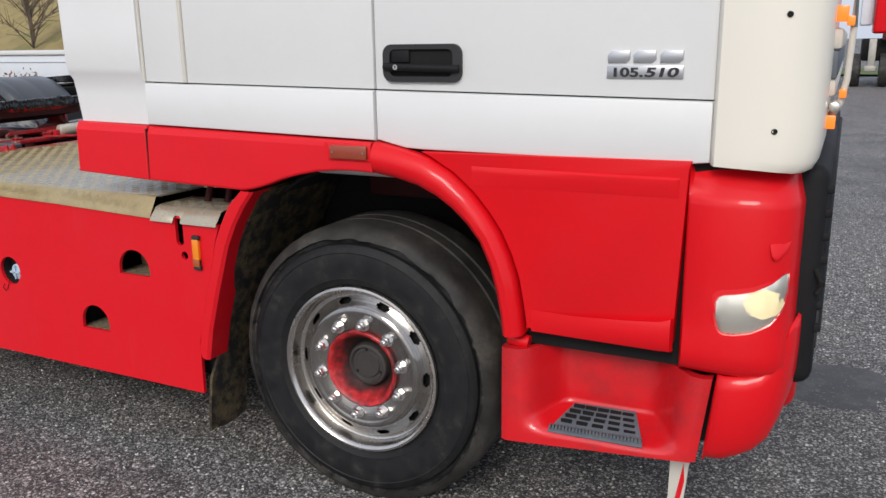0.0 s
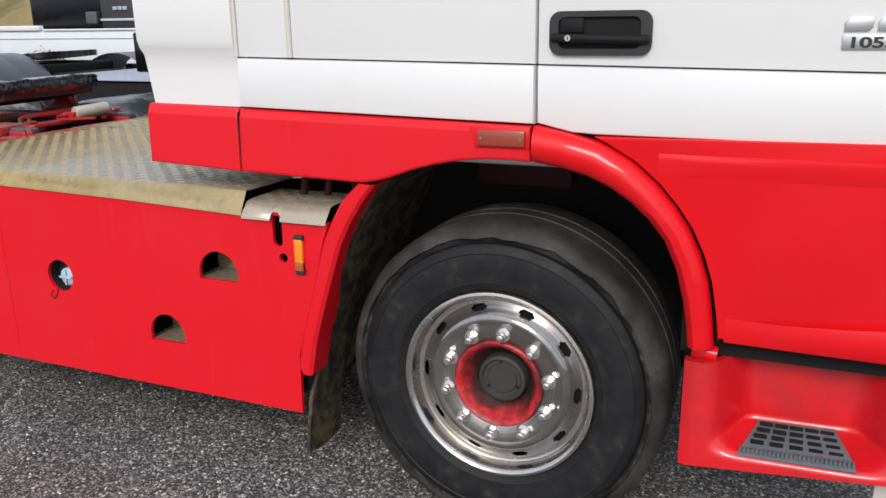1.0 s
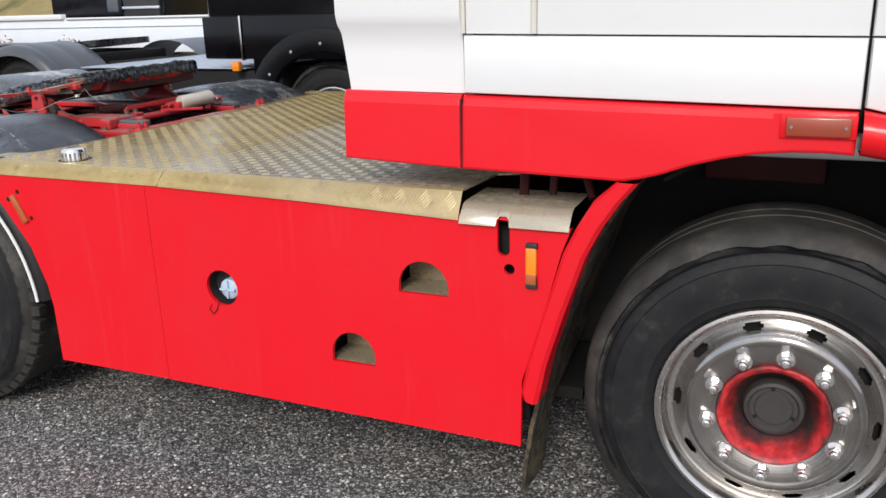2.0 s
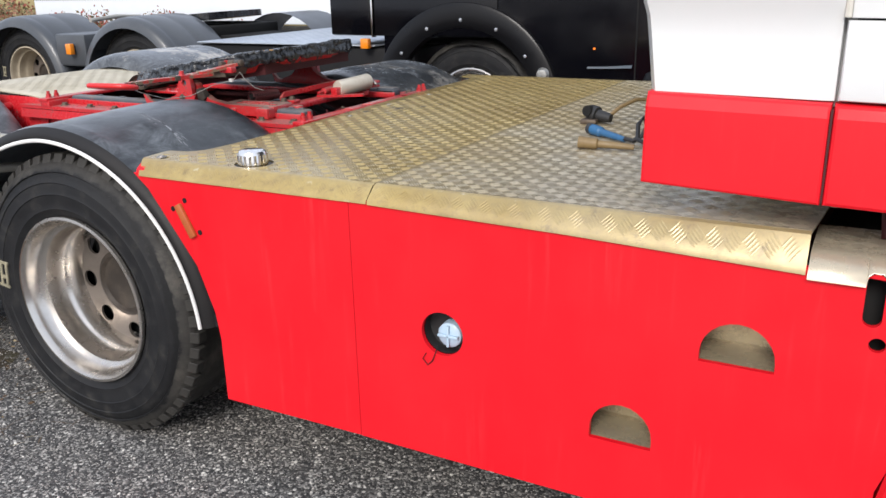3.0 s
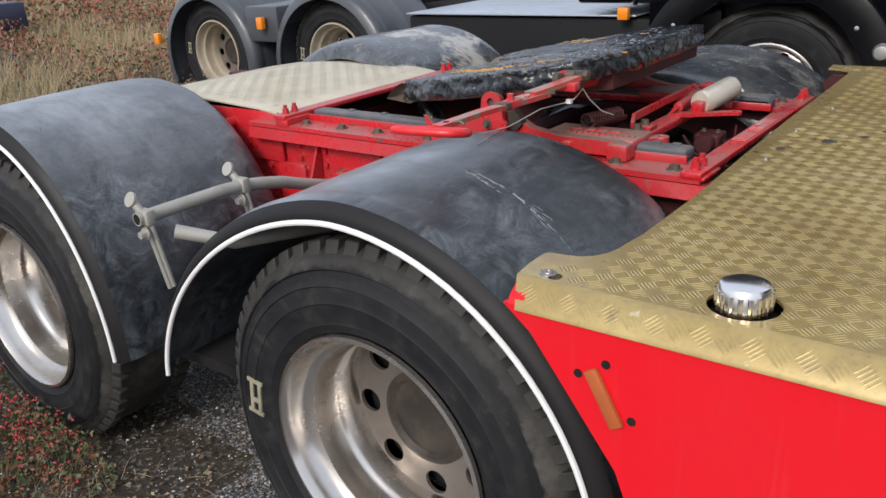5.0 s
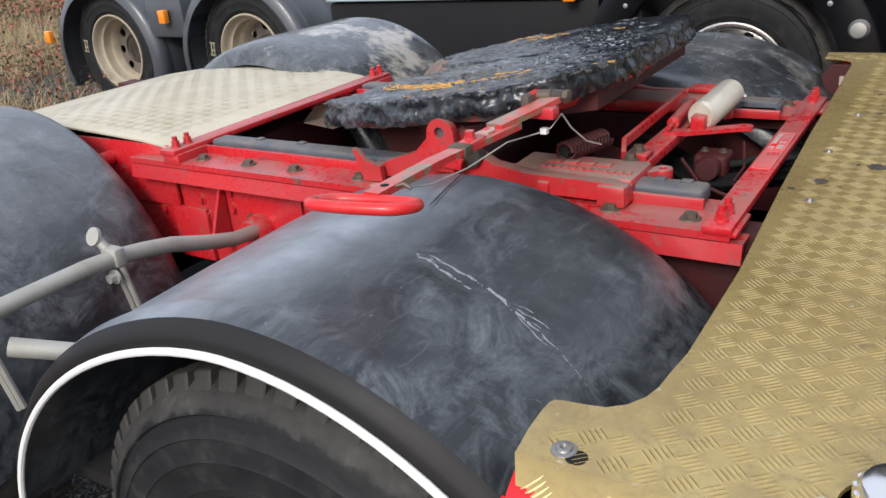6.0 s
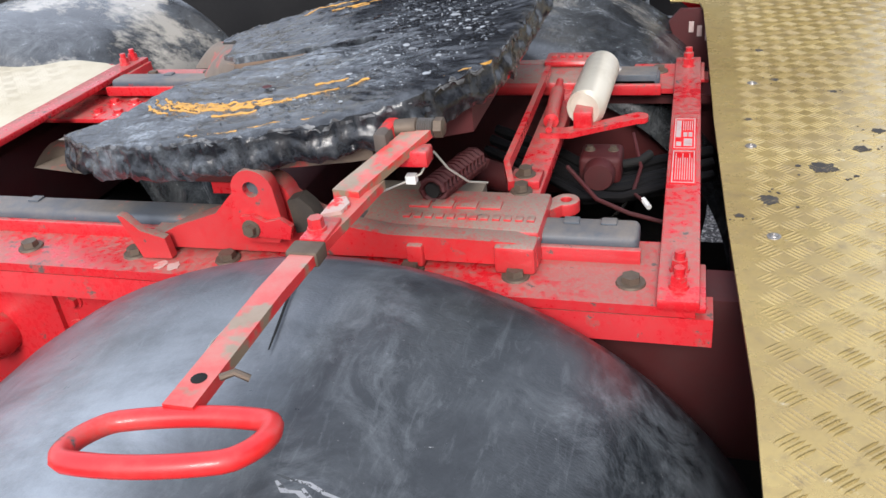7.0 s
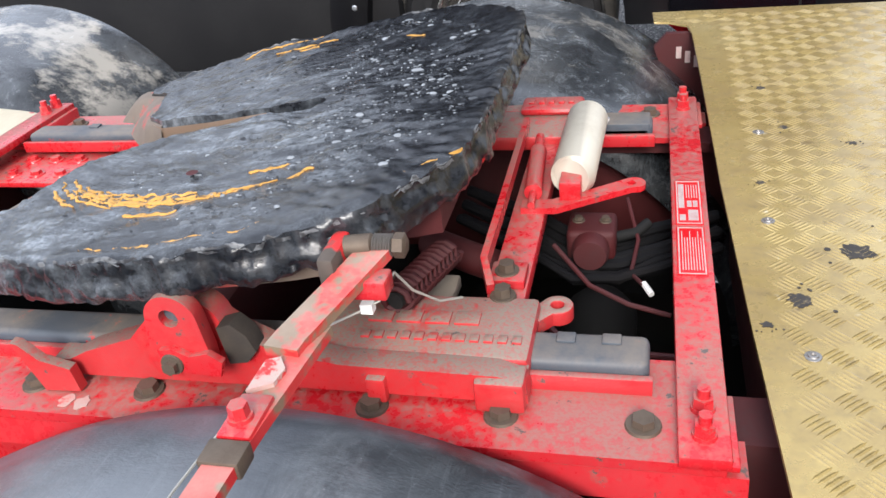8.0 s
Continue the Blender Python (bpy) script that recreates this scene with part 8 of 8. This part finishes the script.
for y in (4.9, 5.9):
    part("leg", box(fresh(), (-17.2, y - 0.05, G + 0.1), (-17.1, y + 0.05, 0.5), 0.01), WHITETRIM, nose)
    bm = lathe(fresh(), [(0.0, -0.02), (0.25, 0.0), (0.36, 0.0), (0.4, 0.06), (0.4, 0.25), (0.0, 0.25)], 28)
    part("wheel", bm, RUBBER, nose, at=(-2.0, y - 5.1, 0.4))

redtruck = thing("red_truck", (3.4, 27, G + 0.1), "red truck parked across the yard", "truck")
part("cab", box(fresh(), (1.98, 25.9, 1.65), (5.0, 28, 3.9), 0.1, 3), GLOSSRED, redtruck)
part("bumper", box(fresh(), (2.25, 25.8, 1.45), (5.0, 26.1, 1.66), 0.04), DARKRED, redtruck)
part("pale_panel", box(fresh(), (1.62, 26.5, 1.9), (1.96, 28, 3.9), 0.04), PALEWALL, redtruck)
part("chassis", box(fresh(), (1.75, 26.2, 0.85), (5.0, 30, 1.5), 0.04), DARK, redtruck)
part("bracket", box(fresh(), (1.92, 25.8, 0.62), (2.12, 26.0, 1.5), 0.02), GALV, redtruck)
part("bracket_foot", box(fresh(), (1.84, 25.75, 0.55), (2.16, 26.05, 0.72), 0.02), GALV, redtruck)
for x in (1.75, 2.55):
    bm = lathe(fresh(), [(0.0, -0.02), (0.3, 0.0), (0.45, 0.0), (0.5, 0.06), (0.5, 0.3), (0.0, 0.3)], 32)
    part("wheel", bm, RUBBER, redtruck, at=Matrix.Translation((x - 3.4, -0.9, 0.5)) @ Matrix.Rotation(radians(90), 4, "Z"))
bm = strip(fresh(), [[(x, y, ground_height(x, y) + 0.06 + 0.02 * math.sin(3 * x + y)) for y in (33, 36, 40)] for x in (-6, -2, 2, 6, 10)])
tagged(part("grass_verge", bm, VERGE), "strip of green grass across the yard", "grass", kind="structure")

stake = thing("painted_stake", (1.055, 0.16, G), "leaning flat wooden stake, white with red paint", "stake")
bm = panel(fresh(), [(0.995, G), (1.02, G), (1.075, 0.20), (1.092, 0.40), (1.03, 0.40), (1.028, 0.2)], "y", 0.12, 0.14)
part("board", bm, SEAL, stake)
bm = panel(fresh(), [(1.045, 0.10), (1.055, 0.14), (1.075, 0.26), (1.07, 0.32), (1.05, 0.2)], "y", 0.1185, 0.1195)
part("red_stripe", bm, RED, stake)

# ---- bank behind the yard, low berry bushes and dry grass ----
def tuft(vs, fs, x, y, z, h, lean_x, lean_y, w):
    b = len(vs)
    vs += [(x - w, y, z), (x + w, y, z), (x + lean_x * 0.5 + w * 0.6, y + lean_y * 0.5, z + h * 0.6), (x + lean_x * 0.5 - w * 0.6, y + lean_y * 0.5, z + h * 0.6), (x + lean_x, y + lean_y, z + h)]
    fs += [(b, b + 1, b + 2, b + 3), (b + 3, b + 2, b + 4)]


def stuff(name, vs, fs, mat, label, category):
    me = bpy.data.meshes.new(name)
    me.from_pydata(vs, [], fs)
    return tagged(place(name, me, mat), label, category, kind="stuff")


def leaf(vs, fs, p, size, rng):
    b = len(vs)
    d = Vector((rng.gauss(0, 1), rng.gauss(0, 1), rng.gauss(0.4, 0.7))).normalized()
    u = d.cross(Vector((rng.gauss(0, 1), rng.gauss(0, 1), rng.gauss(0, 1)))).normalized()
    w = d.cross(u)
    p = Vector(p)
    vs += [tuple(p - u * size), tuple(p + w * size * 0.5), tuple(p + u * size), tuple(p - w * size * 0.5)]
    fs.append((b, b + 1, b + 2, b + 3))


def berry(vs, fs, p, r):
    b = len(vs)
    x, y, z = p
    vs += [(x + r, y, z), (x - r, y, z), (x, y + r, z), (x, y - r, z), (x, y, z + r), (x, y, z - r)]
    fs += [(b, b + 2, b + 4), (b + 2, b + 1, b + 4), (b + 1, b + 3, b + 4), (b + 3, b, b + 4), (b + 2, b, b + 5), (b + 1, b + 2, b + 5), (b + 3, b + 1, b + 5), (b, b + 3, b + 5)]


rng = random.Random(21)


def in_bed(x, y):
    """The planted strip: behind the trucks' tails, and close beside the rear wheels."""
    return bed_depth(x, y) > 0


def bed_depth(x, y):
    edge = -3.95 - 0.5 * max(0, y + 0.2) if y < 0.5 else -6.3 - 0.35 * (y - 0.5)
    return edge - x + 0.22 * noise.noise(Vector((x * 2.1, y * 2.1, 6))) + 0.10 * noise.noise(Vector((x * 7, y * 7, 1)))


lv, lf, bv, bf, gv, gf = [], [], [], [], [], []
# beside the rear wheels: dense and low
for k in range(60000):
    x, y = -4.2 - 3.2 * rng.random() ** 1.7, 0.5 - 3.0 * rng.random() ** 1.5
    if x > -4.2 - 0.5 * max(0, y + 0.2) or (abs(x - REAR2) < 0.54 and y > 0.01):
        continue
    n = noise.noise(Vector((x * 3, y * 3, 0)))
    thin = ease(-4.32 - x + 0.25 * n, -0.02, 0.35)
    if rng.random() > 0.25 + 0.75 * thin:
        continue
    h = 0.17 * rng.random() * (0.35 + 0.65 * thin) * (1 + 0.5 * n)
    leaf(lv, lf, (x, y, G + 0.012 + h), rng.uniform(0.006, 0.014), rng)
    if rng.random() < 0.09 * thin + 0.006:
        for q in range(rng.randint(1, 3)):
            berry(bv, bf, (x + rng.gauss(0, 0.01), y + rng.gauss(0, 0.01), G + 0.03 + h), rng.uniform(0.0045, 0.007))
    if rng.random() < 0.12:
        tuft(gv, gf, x, y, G, rng.uniform(0.03, 0.13), rng.gauss(0, 0.05), rng.gauss(0, 0.05), 0.0016)
# behind: bushes in clumps, with straw between, coarser with distance
sv2, sf2 = [], []
for k in range(120000):
    d = rng.random() ** 1.9
    x = -7.0 - 36 * d
    y = rng.uniform(-3 + 2 * d, 8.5 + 26 * d)
    if not in_bed(x, y):
        continue
    s = 1 + 5.5 * d
    n = noise.noise(Vector((x * 0.55, y * 0.55, 2))) + 0.5 * noise.noise(Vector((x * 1.7, y * 1.7, 7)))
    n2 = noise.noise(Vector((x * 0.35, y * 0.35, 9)))
    z0 = ground_height(x, y) + 0.04
    if n > -0.12:
        h = (0.16 + 0.55 * max(0, n + 0.1)) * rng.random() ** 0.7 * min(2.2, 0.7 + s * 0.25)
        leaf(sv2, sf2, (x, y, z0 + h), 0.017 * s * rng.uniform(0.6, 1.3), rng)
        if rng.random() < 0.10 and n2 > -0.05:
            berry(bv, bf, (x, y, z0 + h + 0.01), 0.0065 * s * rng.uniform(0.5, 1.1))
    if n < -0.06 or rng.random() < 0.08:
        tuft(gv, gf, x, y, z0 - 0.04, rng.uniform(0.12, 0.42) * min(2, 0.7 + 0.2 * s), rng.gauss(0, 0.13), rng.gauss(0, 0.13), 0.0045 * s)
# dead leaves and straw on the ground between the bushes and the wheels
dv, df = [], []
for k in range(2600):
    x, y = rng.uniform(-5.4, -3.55), rng.gauss(-0.3, 0.5)
    if y > 1.2 or rng.random() < ease(x, -4.2, -3.5) * 0.9:
        continue
    z = max(ground_height(x, y), ground_height(x, y) + min(0.010, 0.03 * bed_depth(x, y) - 0.004)) + 0.012
    a, q, b = rng.uniform(0, 6.28), rng.uniform(0.006, 0.016), len(dv)
    c, s_ = math.cos(a) * q, math.sin(a) * q
    w = rng.uniform(0.3, 0.6)
    t1, t2 = rng.uniform(-0.004, 0.008), rng.uniform(-0.004, 0.008)
    dv += [(x + c, y + s_, z), (x - s_ * w, y + c * w, z + t1), (x - c, y - s_, z + 0.002), (x + s_ * w, y - c * w, z + t2)]
    df.append((b, b + 1, b + 2, b + 3))
for k in range(420):
    x, y = rng.uniform(-5.2, -3.3), rng.gauss(-0.3, 0.45)
    a, q, b = rng.uniform(0, 6.28), rng.uniform(0.02, 0.07), len(dv)
    z = ground_height(x, y) + 0.017
    c, s_ = math.cos(a), math.sin(a)
    dv += [(x + c * q, y + s_ * q, z), (x - s_ * 0.002, y + c * 0.002, z + 0.004), (x - c * q, y - s_ * q, z + 0.002), (x + s_ * 0.002, y - c * 0.002, z + 0.004)]
    df.append((b, b + 1, b + 2, b + 3))
LITTER = leafy("dead_leaves", [(0.0, (0.05, 0.03, 0.018)), (0.5, (0.12, 0.075, 0.04)), (0.85, (0.24, 0.18, 0.10)), (1.0, (0.42, 0.36, 0.24))], 0.7)
stuff("leaf_litter", dv, df, LITTER, "brown dead leaves and straw on the ground", "leaf litter")
stuff("shrub_leaves", sv2, sf2, SHRUB, "low shrubs with reddish brown leaves", "bush")
stuff("berry_bush_leaves", lv, lf, LEAF, "low cotoneaster bushes with brownish green leaves", "bush")
stuff("red_berries", bv, bf, BERRY, "bright red berries among the low bushes", "berries")
stuff("dry_grass", gv, gf, STRAW, "dry straw-coloured grass", "grass")

# soil under the planting
def soil():
    m, nt, b = nodes_of("mossy_soil")
    col = ramp(nt, noise_tex(nt, 1.3, 7, 0.7), [(0.3, (0.022, 0.018, 0.013)), (0.5, (0.05, 0.038, 0.024)), (0.68, (0.06, 0.06, 0.026)), (0.85, (0.14, 0.11, 0.06))])
    v = add(nt, "ShaderNodeTexVoronoi", Scale=75)
    nt.links.new(nt.nodes.new("ShaderNodeTexCoord").outputs["Object"], v.inputs["Vector"])
    tone = nt.nodes.new("ShaderNodeSeparateColor")
    nt.links.new(v.outputs["Color"], tone.inputs[0])
    col = mixed(nt, ramp(nt, tone.outputs[0], [(0.72, (0, 0, 0)), (0.9, (0.6,) * 3)]), col, (0.20, 0.19, 0.175))
    nt.links.new(col, b.inputs["Base Color"])
    b.inputs["Roughness"].default_value = 0.95
    bump(nt, b, noise_tex(nt, 30, 5, 0.7), 0.6, 0.02)
    return m


SOIL = soil()
bm = fresh()
xs = [-3.6 - 0.07 * i for i in range(87)] + [-9.75 - 0.25 * i for i in range(3)] + [-10.5 - 1.5 * i for i in range(30)]
ys = [-7 + 0.5 * i for i in range(11)] + [-1.5 + 0.08 * i for i in range(100)] + [6.5 + 0.5 * i for i in range(13)] + [13 + 2 * i for i in range(24)]
cells = {}
for x in xs:
    for y in ys:
        cells[x, y] = bm.verts.new((x, y, ground_height(x, y) + max(-0.03, min(0.010, 0.03 * bed_depth(x, y) - 0.004)) + (0.0 if x > -7 else 0.04) + 0.010 * noise.noise(Vector((x * 2, y * 2, 0)))))
for a, b in zip(xs, xs[1:]):
    for c, d in zip(ys, ys[1:]):
        if bed_depth((a + b) / 2, (c + d) / 2) > -0.3:
            bm.faces.new((cells[a, c], cells[b, c], cells[b, d], cells[a, d]))
bmesh.ops.delete(bm, geom=[v for v in bm.verts if not v.link_faces], context="VERTS")
tagged(part("planting_bed", bm, SOIL), "mossy soil of the planting strip", "soil", kind="structure")

# grassy bank and bare trees in the distance
bm = fresh()
xs = [-95 + 3 * i for i in range(29)]
prof = [(20, 0.0), (23, 0.5), (27, 2.2), (31, 4.2), (36, 5.6), (44, 6.2), (60, 6.4)]
strip(bm, [[(x, y, G + 0.1 + z + (0.4 * noise.noise(Vector((x * 0.15, y * 0.2, 4))) if z else 0)) for y, z in prof] for x in xs])
BANK = paint("dry_bank_grass", (0.30, 0.23, 0.09), 0.9, (0.11, 0.10, 0.045), 0.95, 0.0, scale=1.4, patch=((0.20, 0.18, 0.06), 0.5, 0.55))
tagged(part("bank", bm, BANK), "dry yellow-green grassy bank", "bank", kind="structure")


def bare_tree(x, y, z, h, seed):
    r = random.Random(seed)
    t = thing("bare_tree", (x, y, z), "leafless tree on the grassy bank", "tree", "bare trees on the bank")
    bm = fresh()
    tube(bm, [(x, y, z), (x + 0.1, y, z + h * 0.25), (x - 0.05, y, z + h * 0.5), (x + 0.1, y, z + h)], [0.13, 0.10, 0.07, 0.02], 8)
    part("trunk", bm, TWIG, t)
    bm = fresh()
    for k in range(54):
        b = z + h * r.uniform(0.12, 0.9)
        p = Vector((x, y, b))
        d = Vector((r.gauss(0, 0.5), r.gauss(0, 0.5), r.uniform(0.5, 1.1))).normalized()
        L = h * r.uniform(0.25, 0.5)
        q = p + d * L
        tube(bm, [p, p + d * L * 0.5 + Vector((r.gauss(0, 0.1), 0, 0.1)), q], [0.035, 0.02, 0.006], 5)
        for j in range(8):
            s0 = p + d * L * r.uniform(0.3, 0.95)
            e = (d + Vector((r.gauss(0, 0.7), r.gauss(0, 0.7), r.gauss(0.2, 0.4)))).normalized() * L * r.uniform(0.3, 0.6)
            tube(bm, [s0, s0 + e], [0.014, 0.004], 4)
    part("crown", bm, TWIG, t)


for k, (x, y, h) in enumerate(((-17.5, 24, 6), (-20.5, 26, 7), (-24, 24, 5), (-14, 26, 6), (-28, 27, 7), (-33, 25, 6), (-10, 27, 6))):
    bare_tree(x, y, 0.8, h, 40 + k)
house = thing("far_building", (-16, 52, 5), "far low building with a dark roof", "building")
part("wall", box(fresh(), (-36, 48, 5.8), (-18, 56, 8.5)), PALEWALL, house)
part("roof", panel(fresh(), [(47.5, 8.5), (56.5, 8.5), (52, 11)], "x", -36.5, -17.5), DARK, house)

# loose grit on the asphalt along the truck
sv, sf = [], []
rng = random.Random(77)
for k in range(26000):
    x, y = rng.uniform(-5.2, 2.4), rng.gauss(-0.35, 0.75)
    if y > 3.0 or y < -1.5:
        continue
    r = 0.0028 + 0.0045 * rng.random() ** 3
    a = rng.uniform(0, 6.28)
    c, s_, z, b = math.cos(a) * r, math.sin(a) * r, ground_height(x, y) + (0.012 if bed_depth(x, y) > 0 else 0.0), len(sv)
    e = rng.uniform(0.5, 0.9)
    sv += [(x + c, y + s_, z), (x - s_ * e, y + c * e, z), (x - c, y - s_, z), (x + s_ * e, y - c * e, z), (x + c * 0.3, y + s_ * 0.3, z + r * 0.8), (x - c * 0.4, y - s_ * 0.4, z + r * 0.7)]
    sf += [(b, b + 1, b + 4), (b + 1, b + 5, b + 4), (b + 1, b + 2, b + 5), (b + 2, b + 3, b + 5), (b + 3, b + 4, b + 5), (b + 3, b, b + 4)]
GRIT = leafy("pale_grit", [(0.0, (0.08, 0.075, 0.07)), (0.45, (0.2, 0.19, 0.18)), (0.8, (0.42, 0.40, 0.37)), (1.0, (0.72, 0.70, 0.65))], 0.7)
stuff("loose_grit", sv, sf, GRIT, "pale loose grit scattered on the asphalt", "grit")
